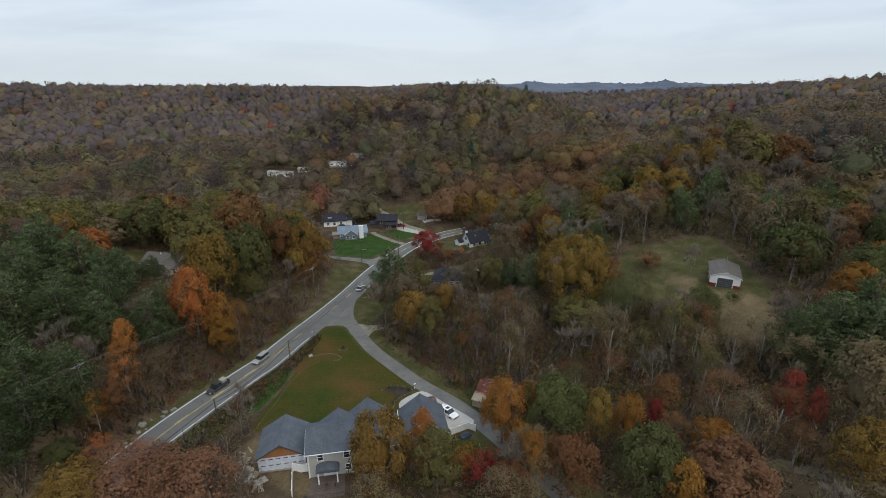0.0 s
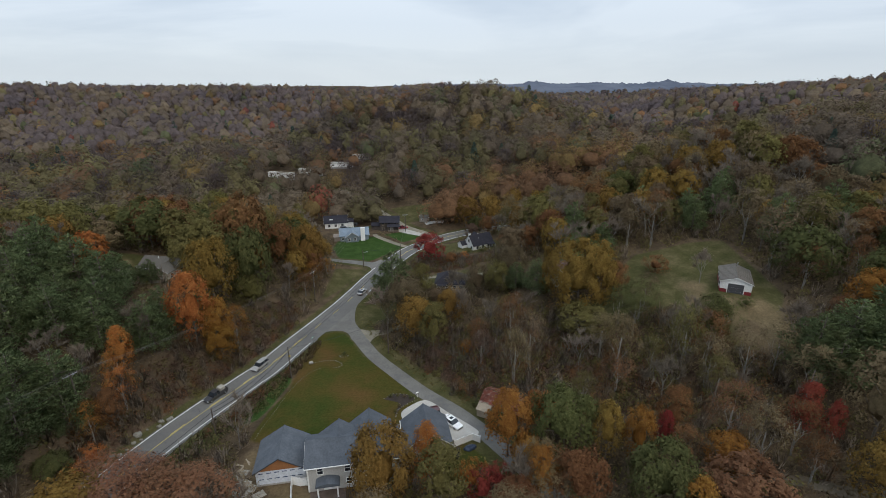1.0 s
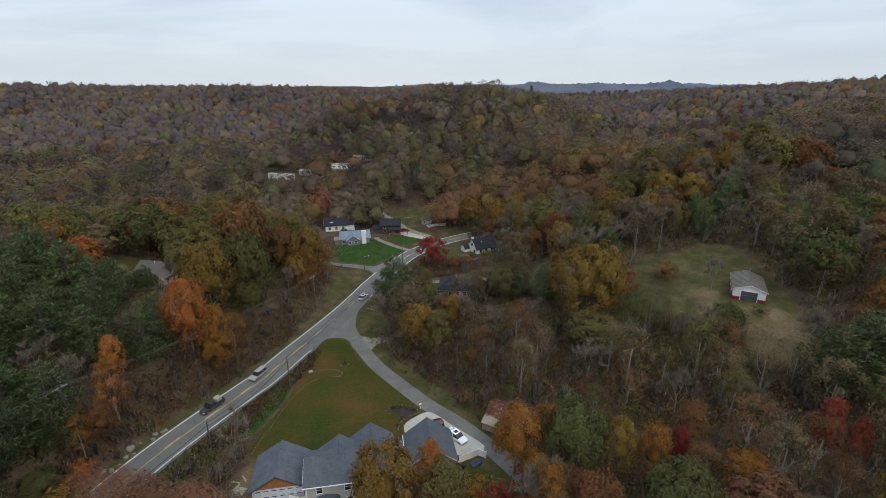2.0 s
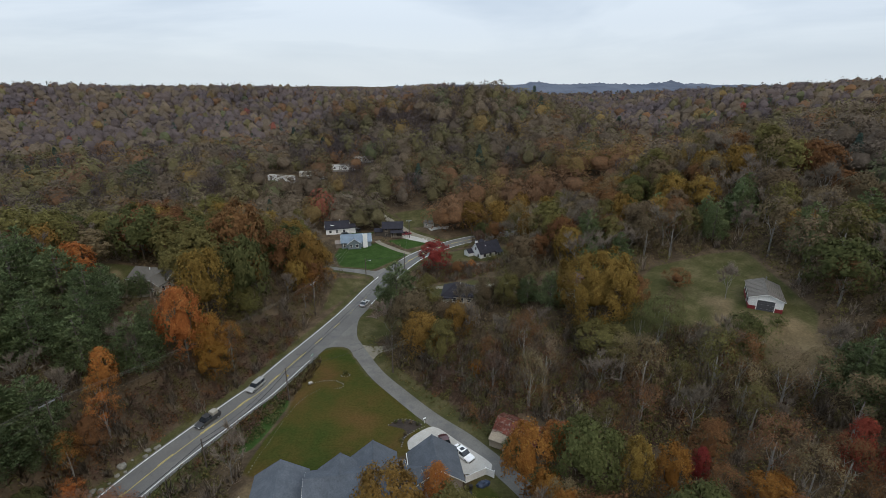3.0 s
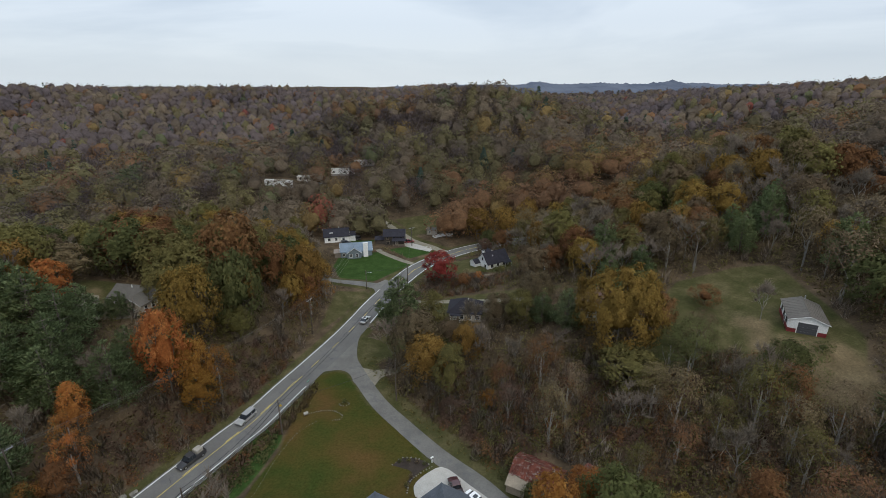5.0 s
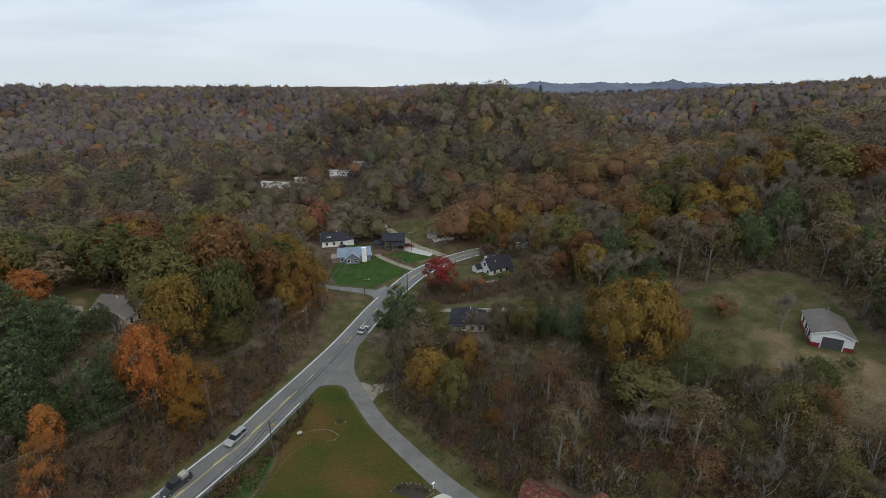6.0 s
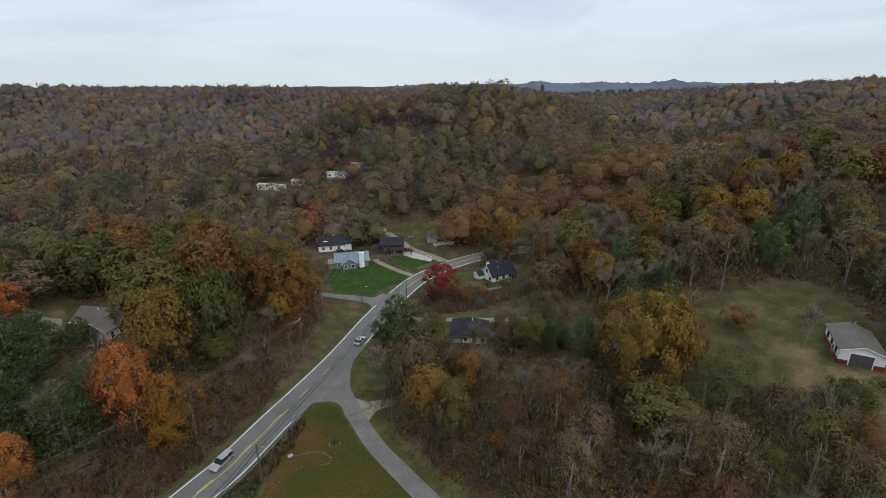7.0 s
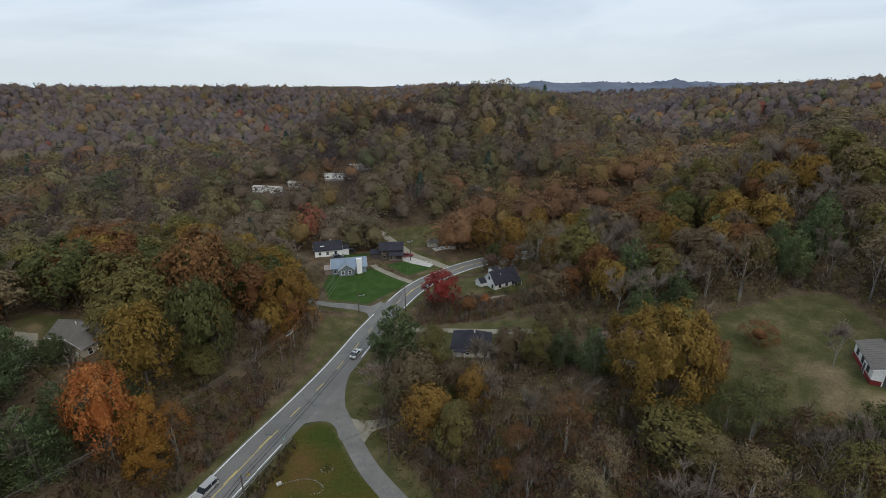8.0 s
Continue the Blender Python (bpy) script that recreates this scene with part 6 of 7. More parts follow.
def ruined_shed():
    top = thing("shed", placed_at(12.2, 86.4, -28, 2.9), "collapsing shed with a rusted red tin roof", "shed")
    part("wall", boxes((-4.2, 3.6, -2.6, -2.45, -0.6, 1.7), (-4.2, -4.05, -2.45, 2.6, -0.6, 1.7), (3.4, 3.55, -2.45, 2.6, -0.6, 1.5)), LUMBER, top, "grey board walls, part fallen")
    rnd = random.Random(3)
    for s in (-1, 1):
        for k in range(9):
            x = -4.6 + k * 0.98
            bm = bmesh.new()
            d, tilt = rnd.uniform(-0.12, 0.12), rnd.uniform(-0.1, 0.1)
            pts = []
            for i in range(7):
                u = x + i * 0.165
                pts.append((u, (0.04 if i % 2 else 0.0)))
            rows = [[bm.verts.new((u, s * y, 3.1 - y * 0.48 + w + d + tilt * (u - x) - (0.25 if k > 6 else 0))) for u, w in pts] for y in (0.0, 1.1, 2.2, 3.0 + rnd.uniform(-0.3, 0.3))]
            for a, b in zip(rows, rows[1:]):
                for i in range(6):
                    bm.faces.new((a[i], a[i + 1], b[i + 1], b[i]))
            bmesh.ops.solidify(bm, geom=bm.faces[:], thickness=0.03)
            part("tin_sheet", bm, RUST_ROOF, top)
    part("rafter", boxes((-4.5, 4.2, -0.06, 0.06, 2.85, 3.05)), LUMBER, top)
    part("lean_to", prism(bmesh.new(), [(-2.4, 1.6), (-4.6, 0.8), (-4.6, 0.9), (-2.4, 1.72)], "x", -4.6, -1.0), LUMBER, top, "sagging board lean-to roof")
    part("side_wall", boxes((-4.4, -1.2, -4.4, -4.3, -0.8, 0.8)), LUMBER, top)


def tin_hut():
    top = thing("shed", placed_at(20.6, 84.0, 20, 4.4), "small collapsed lean-to of grey boards", "shed")
    part("roof", prism(bmesh.new(), [(-1.6, 1.0), (0.2, 2.6), (1.8, 1.4), (1.8, 1.5), (0.2, 2.72), (-1.6, 1.1)], "y", -2, 2), RUST_ROOF, top)
    part("wall", boxes((-1.4, -1.3, -1.8, 1.8, -0.6, 1.1), (1.5, 1.6, -1.8, 1.8, -0.6, 1.5), (-1.3, 1.5, 1.7, 1.8, -0.6, 1.4)), LUMBER, top)


def garden_shed(x, y, turn, label):
    top = thing("shed", placed_at(x, y, turn), label, "shed")
    gable_block(top, -2.2, 2.2, -1.6, 1.6, -0.2, 2.1, 3.0, "x", BEIGE_SIDING, GREY_ROOF, 0.2, 0.1)
    door(top, "x+", 2.2, 0.0, 0.0, 0.9, 1.9, TRIM)
    window(top, "y-", -1.6, -0.8, 0.8, 0.7, 0.8)


def trailer(x, y, turn, length_, wall, label):
    top = thing("mobile_home", placed_at(x, y, turn), label, "mobile home", "mobile homes in the woods")
    w = 4.2
    part("wall", boxes((-length_ / 2, length_ / 2, -w / 2, w / 2, 0.6, 3.1), bevel=0.06), wall, top)
    part("roof", prism(bmesh.new(), [(-w / 2 - 0.2, 3.1), (w / 2 + 0.2, 3.1), (w / 2 + 0.2, 3.2), (0, 3.75), (-w / 2 - 0.2, 3.2)], "x", -length_ / 2 - 0.2, length_ / 2 + 0.2), CONCRETE, top, "pale flat metal roof")
    part("skirting", boxes((-length_ / 2 + 0.1, length_ / 2 - 0.1, -w / 2 + 0.1, w / 2 - 0.1, -0.8, 0.6)), BLOCK, top)
    for k in range(4):
        window(top, "y-", -w / 2, -length_ * 0.36 + k * length_ * 0.24, 1.4, 1.0, 1.0)
    door(top, "y-", -w / 2, -length_ * 0.1, 0.7, 0.9, 1.95)


farm_house()
barn()
blue_house()
gable_end_house()
log_cabin()
cape_house()
dark_roof_house()
hillside_house()
oak_house()
ruined_shed()
tin_hut()
garden_shed(-10.5, 232.5, -12, "small beige garden shed beside the back lane")
garden_shed(-3.5, 236.5, 30, "small pale hut with a cluttered yard")
trailer(-96, 279, -14, 15, WHITE_SIDING, "white mobile home with a pale roof among trees")
trailer(-82, 291, -10, 14, BEIGE_SIDING, "beige mobile home with a pale roof among trees")
trailer(-66, 306, -6, 14, WHITE_SIDING, "white mobile home on a wooded rise")
trailer(-55, 318, -4, 12, BEIGE_SIDING, "beige mobile home on a wooded rise")
trailer(-168, 330, 10, 13, WHITE_SIDING, "white house roof glimpsed through treetops")

# ---------------- vehicles ----------------
def wheel(top, x, y, r=0.33):
    bm = bmesh.new()
    rod(bm, (x, y - 0.1, r), (x, y + 0.1, r), r, sides=18)
    t = part("wheel", bm, RUBBER, top)
    part("rim", rod(bmesh.new(), (x, y - 0.115, r), (x, y + 0.115, r), r * 0.6, sides=12), STEEL, t)


def car(name, m, body, label, length_=4.7, kind="sedan", height=1.45):
    """A car pointing along +x: lower body, cabin, glass, lamps, wheels."""
    top = thing(name, m, label, "car" if kind != "pickup" else "truck")
    L, w = length_ / 2, 0.9
    z1 = 0.95 if kind != "sedan" else 0.86
    low = [(-L, 0.35), (-L + 0.1, 0.28), (L - 0.15, 0.28), (L, 0.4), (L - 0.03, 0.68), (L - 0.25, 0.76), (L - 1.25, z1), (-L + 0.05, z1), (-L - 0.02, 0.7)]
    bm = prism(bmesh.new(), low, "y", -w, w)
    bmesh.ops.bevel(bm, geom=[e for e in bm.edges if abs(e.verts[0].co.y - e.verts[1].co.y) < 0.01], offset=0.07, segments=2, affect="EDGES")
    part("body", bm, body, top)
    if kind == "sedan":
        roof = [(-L + 0.55, z1 - 0.02), (L - 1.3, z1 - 0.02), (L - 2.05, height), (-L + 1.35, height)]
    elif kind == "suv":
        roof = [(-L + 0.05, z1 - 0.02), (L - 1.25, z1 - 0.02), (L - 1.95, height), (-L + 0.3, height)]
    else:
        roof = [(-0.55, z1 - 0.02), (L - 1.3, z1 - 0.02), (L - 1.95, height), (-0.45, height)]

    def cabin(shrink, grow):
        bm = bmesh.new()
        vs = []
        for s in (-1, 1):
            vs.append([bm.verts.new((x, s * ((w - 0.04 if z < z1 + 0.1 else w - 0.2) - shrink), z + grow * (1 if z > z1 + 0.1 else 0))) for x, z in roof])
        bm.faces.new(vs[0])
        bm.faces.new(vs[1][::-1])
        for i in range(4):
            bm.faces.new((vs[0][i], vs[1][i], vs[1][(i + 1) % 4], vs[0][(i + 1) % 4]))
        bmesh.ops.recalc_face_normals(bm, faces=bm.faces)
        return bm
    c = part("glasshouse", cabin(0.0, 0.0), PANE, top, "dark tinted windows")
    rx0, rx1 = roof[3][0], roof[2][0]
    part("roof_panel", boxes((rx0 - 0.06, rx1 + 0.06, -w + 0.17, w - 0.17, height - 0.02, height + 0.05), bevel=0.03), body, c)
    for s in (-1, 1):
        for x in ((rx0 + rx1) / 2,) if kind == "pickup" else ((rx0 + rx1) / 2, rx0 + 0.05):
            bm = rod(bmesh.new(), (x, s * (w - 0.05), z1), (x, s * (w - 0.19), height), 0.05, sides=5)
            part("pillar", bm, body, c)
        part("mirror", boxes((L - 1.75, L - 1.6, s * (w + 0.1) - 0.1, s * (w + 0.1) + 0.1, z1, z1 + 0.15), bevel=0.02), body, top)
        part("headlamp", boxes((L - 0.2, L - 0.01, s * 0.65 - 0.18, s * 0.65 + 0.18, 0.55, 0.7)), TRIM, top)
        part("tail_lamp", boxes((-L - 0.03, -L + 0.08, s * 0.7 - 0.14, s * 0.7 + 0.14, 0.62, 0.8)), RED_BAND, top)
        for x in (L - 0.85, -L + 0.85):
            wheel(top, x, s * (w - 0.08))
    part("bumper", boxes((L - 0.12, L + 0.03, -0.75, 0.75, 0.3, 0.48), bevel=0.03), DARK_TRIM, top)
    part("bumper", boxes((-L - 0.05, -L + 0.1, -0.75, 0.75, 0.3, 0.48), bevel=0.03), DARK_TRIM, top)
    if kind == "sedan":
        part("sunroof", boxes((-0.55, 0.15, -0.4, 0.4, height + 0.05, height + 0.065)), PANE, c)
    if kind == "pickup":
        part("bed", boxes((-L + 0.1, -0.65, -w + 0.08, w - 0.08, z1 - 0.05, z1 + 0.02)), DARK_TRIM, top)
        for y in (-w + 0.04, w - 0.04):
            part("bed_side", boxes((-L + 0.02, -0.6, y - 0.04, y + 0.04, z1, z1 + 0.3)), body, top)
        part("tailgate", boxes((-L, -L + 0.07, -w + 0.05, w - 0.05, z1 - 0.1, z1 + 0.3)), body, top)
    if kind == "suv":
        for s in (-1, 1):
            part("roof_rail", boxes((rx0 + 0.2, rx1 - 0.1, s * 0.62 - 0.02, s * 0.62 + 0.02, height + 0.07, height + 0.11)), STEEL, top)
    return top


def on_road(y, side, away):
    """A pose in a lane of the main road."""
    s = at_y(y)
    c, d = stretch(s, s + 0.01)[0], stretch(s + 1, s + 1.01)[0] - stretch(s, s + 0.01)[0]
    d /= np.linalg.norm(d)
    p = c + side * np.array([d[1], -d[0]])
    a = math.degrees(math.atan2(d[1], d[0])) + (0 if away else 180)
    return Matrix.Translation((p[0], p[1], ground(p[0], p[1]) + 0.062)) @ Matrix.Rotation(radians(a), 4, "Z")


car("sedan", placed_at(1.1, 82.6, -47, ground(1.1, 82.6) + 0.09), WHITE_PAINT, "white sedan with a dark sunroof parked on the driveway", 4.8)
car("pickup", placed_at(-2.2, 85.6, 105, ground(-2.2, 85.6) + 0.09), MAROON_PAINT, "dark maroon pickup parked on the driveway", 5.2, "pickup", 1.75)
car("estate_car", on_road(104.5, -1.75, False), SILVER_PAINT, "silver estate car with roof rails on the road", 4.8, "suv", 1.62)
load_truck = car("pickup", on_road(92.5, -1.75, False), DARK_PAINT, "dark pickup with a pale covered load on the road", 5.4, "pickup", 1.75)
part("load", boxes((-2.3, -0.9, -0.7, 0.7, 0.97, 1.9), bevel=0.12), TARP, load_truck, "pale covered load in the bed")
car("sedan", on_road(149.5, 1.7, True), SILVER_PAINT, "grey sedan driving along the road", 4.5)
car("sedan", placed_at(-20.5, 221.5, 20, ground(-20.5, 221.5) + 0.06), RED_PAINT, "red car parked beside the cabin", 4.5)
car("estate_car", placed_at(-48.0, 219.0, 30, ground(-48.0, 219.0) + 0.02), DARK_PAINT, "black car parked on grass by a house", 4.6, "suv", 1.65)
car("estate_car", placed_at(-45.5, 229.0, 160, ground(-45.5, 229.0) + 0.02), DARK_PAINT, "dark car parked behind the houses", 4.6, "suv", 1.6)


# ---------------- poles and cables ----------------
def utility_pole(x, y, height, turn, label, arm=True, cans=0, lamp=False, z=None):
    top = thing("utility_pole", placed_at(x, y, turn, z), label, "utility pole", "poles along the roads")
    part("pole", rod(bmesh.new(), (0, 0, -1.0), (0, 0, height), 0.17, 0.11, 10), POLE_WOOD, top)
    if arm:
        a = part("crossarm", boxes((-1.25, 1.25, -0.06, 0.06, height - 0.55, height - 0.42)), STEEL if arm == "pale" else POLE_WOOD, top, "pale crossarm" if arm == "pale" else "")
        for u in (-1.15, -0.45, 0.45, 1.15):
            part("insulator", rod(bmesh.new(), (u, 0, height - 0.42), (u, 0, height - 0.2), 0.05, 0.035, 6), STEEL, a)
        part("brace", rod(bmesh.new(), (-0.75, 0.02, height - 0.5), (0, 0.1, height - 1.2), 0.025, sides=4), STEEL, a)
        part("brace", rod(bmesh.new(), (0.75, 0.02, height - 0.5), (0, 0.1, height - 1.2), 0.025, sides=4), STEEL, a)
    for k in range(cans):
        c = part("transformer", rod(bmesh.new(), (0.32, 0.1, height - 2.2), (0.32, 0.1, height - 1.3), 0.24, sides=12), STEEL, top, "grey transformer can")
        part("lid", rod(bmesh.new(), (0.32, 0.1, height - 1.3), (0.32, 0.1, height - 1.22), 0.26, 0.18, 12), STEEL, c)
    if lamp:
        part("lamp_arm", rod(bmesh.new(), (0, 0, height - 1.0), (1.6, 0, height - 0.7), 0.04, sides=6), STEEL, top)
        part("lamp_head", boxes((1.4, 2.0, -0.12, 0.12, height - 0.78, height - 0.64)), STEEL, top)
    return top


POLES = {
    "a": (-37.5, 100.6, 8.6), "n": (-46.4, 80.2, 7.0), "b": (-15.2, 111.6, 10.6), "c": (-42.0, 141.0, 11.2), "e": (-31.6, 172.6, 7.0), "f": (-17.4, 174.2, 8.8),
    "g": (-18.9, 217.0, 8.6), "d": (25.0, 153.0, 6.8), "l": (-70.2, 78.1, 10.2), "k": (-41.5, 240.0, 8.0),
}
utility_pole(*POLES["a"], 20, "weathered wooden pole standing in roadside brush", arm=False)
utility_pole(*POLES["n"], 20, "short wooden pole beside the guardrail", arm=False)
utility_pole(*POLES["b"], -40, "weathered wooden pole with a small box beside the lane", arm=False, lamp=False)
utility_pole(*POLES["c"], 70, "wooden pole with a pale crossarm on the road bank", arm="pale")
utility_pole(*POLES["e"], 0, "dark wooden pole at the mouth of a drive", arm=False, lamp=True)
utility_pole(*POLES["f"], 0, "dark wooden pole beside the main road", arm=False)
utility_pole(*POLES["g"], 20, "wooden pole with a pale crossarm beside a lawn", arm="pale")
utility_pole(*POLES["d"], 0, "wooden pole with a transformer at a gravel drive", arm=False, cans=1)
utility_pole(*POLES["l"], 65, "wooden pole with a pale crossarm among pines", arm="pale")
utility_pole(*POLES["k"], 0, "wooden pole with a transformer at the wood's edge", arm=False, cans=1)


def cable(name, a, b, sag, r, label, material=CABLE):
    """A hanging cable between two places."""
    u = np.linspace(0, 1, 22)[:, None]
    a, b = np.array(a, float), np.array(b, float)
    p = a + (b - a) * u - np.array([0, 0, sag * 4]) * u * (1 - u)
    return tagged(new(name, mesh_from(name, *tube_arrays([(p, np.full(22, r))], 4), material)), label, "cable", "overhead cables")


def pole_top(k, dx=0.0, dz=0.0):
    x, y, h = POLES[k]
    return (x + dx, y, ground(x, y) + h + dz)


for a, b in (("n", "a"), ("a", "f")):
    cable("telephone_cable", pole_top(a, 0.1, -1.0), pole_top(b, 0.1, -1.0), 1.4, 0.075, "thick black cable strung along the road")
    cable("telephone_cable", pole_top(a, 0.1, -0.2), pole_top(b, 0.1, -0.2), 1.2, 0.055, "thin black cable strung along the road")
cable("telephone_cable", (-58, 48, 8.5), pole_top("n", 0.1, -0.8), 0.8, 0.075, "thick black cable strung along the road")
cable("telephone_cable", pole_top("f", 0, -0.8), pole_top("g", 0, -0.8), 1.0, 0.03, "thin black cable over a lawn")
cable("telephone_cable", pole_top("e", 0, -0.5), pole_top("f", 0, -0.5), 0.4, 0.03, "thin black cable over the road")
for dx, dz in ((-1.1, -0.2), (-0.4, -0.2), (1.1, -0.2), (0.1, -2.6)):
    cable("power_line", pole_top("l", dx * 0.5, dz), pole_top("c", dx * 0.5, dz), 1.8, 0.02, "thin weathered aluminium power line along the wooded bank", OLD_WIRE)
    cable("power_line", (-96 + dx, 30, 19 + dz), pole_top("l", dx * 0.5, dz), 1.6, 0.02, "thin weathered aluminium power line over pine trees", OLD_WIRE)
    cable("power_line", pole_top("c", dx * 0.5, dz), (-38.5 + dx, 196, 10.5 + dz), 1.6, 0.024, "thin weathered aluminium power line past a house", OLD_WIRE)
cable("power_line", pole_top("b", 0, -0.1), (26, 72, 13.5), 1.2, 0.016, "thin weathered aluminium power line beside the lane", OLD_WIRE)
cable("power_line", pole_top("b", 0, -0.9), (26, 72, 12.6), 1.2, 0.016, "thin weathered aluminium power line beside the lane", OLD_WIRE)
cable("power_line", pole_top("b", 0, -0.3), pole_top("a", 0, -0.3), 1.0, 0.025, "thin power line across the lawn")


# ---------------- guardrail and signs ----------------
rail = thing("guardrail", Matrix.Identity(4), "low steel guardrail on timber posts along the road", "guardrail")
s0, s1 = at_y(66), at_y(119.5)
rl = stretch(s0, s1, 1.0)
tt = np.gradient(rl, axis=0)
tt /= np.linalg.norm(tt, axis=1)[:, None]
rl = rl + 4.75 * np.stack([tt[:, 1], -tt[:, 0]], 1)
rz = relief(rl[:, 0], rl[:, 1])
V, F = [], []
prof = [(0.0, 0.44), (0.06, 0.5), (0.0, 0.58), (0.06, 0.66), (0.0, 0.74), (-0.03, 0.74), (-0.03, 0.44)]
for k in range(len(rl)):
    nr = np.array([tt[k, 1], -tt[k, 0]])
    for o, h in prof:
        V.append((rl[k, 0] - nr[0] * o, rl[k, 1] - nr[1] * o, rz[k] + h))
n = len(prof)
for k in range(len(rl) - 1):
    for i in range(n):
        F.append((k * n + i, k * n + (i + 1) % n, (k + 1) * n + (i + 1) % n, (k + 1) * n + i))
part("rail", mesh_from("rail", V, F, STEEL), STEEL, rail)
for k in range(0, len(rl), 2):
    x, y = rl[k] + 0.09 * np.array([tt[k, 1], -tt[k, 0]])
    part("post", boxes((x - 0.07, x + 0.07, y - 0.07, y + 0.07, rz[k] - 0.5, rz[k] + 0.72)), POLE_WOOD, rail)


def road_sign(x, y, turn, material, w, h, tall, label, diamond=False):
    top = thing("road_sign", placed_at(x, y, turn), label, "sign")
    part("post", boxes((-0.03, 0.03, -0.03, 0.03, -0.4, tall)), STEEL, top)
    bm = bmesh.new()
    if diamond:
        prism(bm, [(-w / 2, tall), (0, tall - w / 2), (w / 2, tall), (0, tall + w / 2)], "y", -0.06, -0.04)
    else:
        box(bm, -w / 2, w / 2, -0.06, -0.04, tall - h, tall)
    part("plate", bm, material, top)
    return top


sg = road_sign(-36.2, 115.6, 70, SIGN_GREEN, 1.0, 0.28, 2.6, "small green street name blade on a post")
part("lettering", boxes((-0.36, 0.36, -0.064, -0.061, 2.41, 2.49)), TRIM, sg, "plain white bar")
road_sign(-39.9, 107.2, 200, SIGN_YELLOW, 0.75, 0.75, 2.0, "yellow diamond warning sign on a post", True)


# ---------------- yard things ----------------
def stone(x, y, r, label="", name="stone", parent=None, material=ROCK, seed=0, flat=0.7):
    rnd = random.Random(seed)
    bm = bmesh.new()
    bmesh.ops.create_icosphere(bm, subdivisions=2, radius=r)
    for v in bm.verts:
        k = 1 + 0.32 * (noise.noise(Vector((v.co.x / r * 1.3 + seed, v.co.y / r * 1.3, v.co.z / r * 1.3))))
        v.co = Vector((v.co.x * k, v.co.y * k * 0.85, v.co.z * k * flat))
    me = bpy.data.meshes.new(name)
    bm.to_mesh(me)
    bm.free()
    me.materials.append(material)
    ob = new(name, me)
    ob.matrix_basis = Matrix.Translation((x, y, ground(x, y) + r * flat * 0.5)) @ Matrix.Rotation(rnd.uniform(0, 6), 4, "Z")
    if label:
        tagged(ob, label, "stone")
    return ob


def border(name, knots, gap, r, label, seed):
    """A line of edging stones round a bed."""
    top = thing(name, Matrix.Identity(4), label, "stone edging")
    line = curve_points(knots, gap)
    rnd = random.Random(seed)
    for k, (x, y) in enumerate(line):
        s = stone(x + rnd.uniform(-0.06, 0.06), y + rnd.uniform(-0.06, 0.06), r * rnd.uniform(0.7, 1.25), seed=seed * 50 + k)
        s.parent = top


border("stone_edging", [(-33.8, 107.2), (-31, 108.0), (-28.4, 107.6), (-26.3, 106.0), (-26.6, 104.8), (-28, 104.4)], 0.42, 0.13, "curved row of pale stones edging a grass bed", 1)
border("stone_edging", [(-27.8, 110.4), (-26.8, 111.2), (-25.7, 110.6), (-26.2, 109.8), (-27.4, 109.7), (-27.8, 110.4)], 0.5, 0.14, "small ring of stones round a shrub", 2)
plant("shrub", "green", -26.7, 110.5, 1.3, 1.5, 0, 0)
border("stone_edging", [(-14, 92.2), (-12.2, 94.0), (-9, 93.6), (-7.2, 92.2)], 0.8, 0.16, "pale stones along a dark mulch bed", 3)
border("stone_edging", [(-10.6, 84.5), (-10.4, 87.5), (-8.6, 90), (-6.6, 91.6)], 0.6, 0.16, "dark stones edging the driveway", 4)
border("stone_edging", [(-37.6, 78), (-37.3, 86), (-36.4, 94), (-34.5, 100.5), (-31.5, 104)], 0.75, 0.1, "broken line of small pale stones along the lawn's edge", 5)
tagged(part("mulch_bed", patch([(-14, 92), (-12, 94), (-9, 93.6), (-7, 92.2), (-8, 91), (-9.6, 89), (-10.6, 86), (-11.2, 86.5), (-10.2, 90), (-12, 91.2)], 0.05), SOIL, None), "dark mulch bed beside the driveway", "flower bed", kind="structure")
for k, (x, y) in enumerate([(-12.6, 92.8), (-11, 93), (-9.4, 92.6), (-8, 92), (-10.9, 86.2), (-10.3, 88.6)]):
    plant("shrub", ("green", "olive", "brown")[k % 3], x, y, 0.9, 1.1, 40 * k, k % 2)
for x, y, r, k in ((-49.9, 112.2, 0.75, 1), (-44.5, 137.5, 0.4, 2), (-62.5, 80.5, 0.9, 3)):
    stone(x, y, r, "pale boulder lying in brown roadside brush", "boulder", seed=60 + k)
rnd = random.Random(8)
for k in range(26):
    y = rnd.uniform(64, 86)
    x = float(np.interp(y, main_fine[:, 1], main_fine[:, 0])) - rnd.uniform(4.4, 6.4)
    stone(x, y, rnd.uniform(0.25, 0.6), "pale broken rock on the road shoulder", "rock", seed=80 + k)

brl = thing("barrel", placed_at(-34.4, 106.8, 30), "pale tipped barrel planter on the lawn", "barrel")
part("drum", rod(bmesh.new(), (-0.45, 0, 0.36), (0.45, 0, 0.42), 0.36, 0.36, 14), TARP, brl)
part("hoop", rod(bmesh.new(), (-0.2, 0, 0.37), (-0.14, 0, 0.38), 0.375, sides=14), STEEL, brl)
part("hoop", rod(bmesh.new(), (0.2, 0, 0.4), (0.26, 0, 0.41), 0.375, sides=14), STEEL, brl)

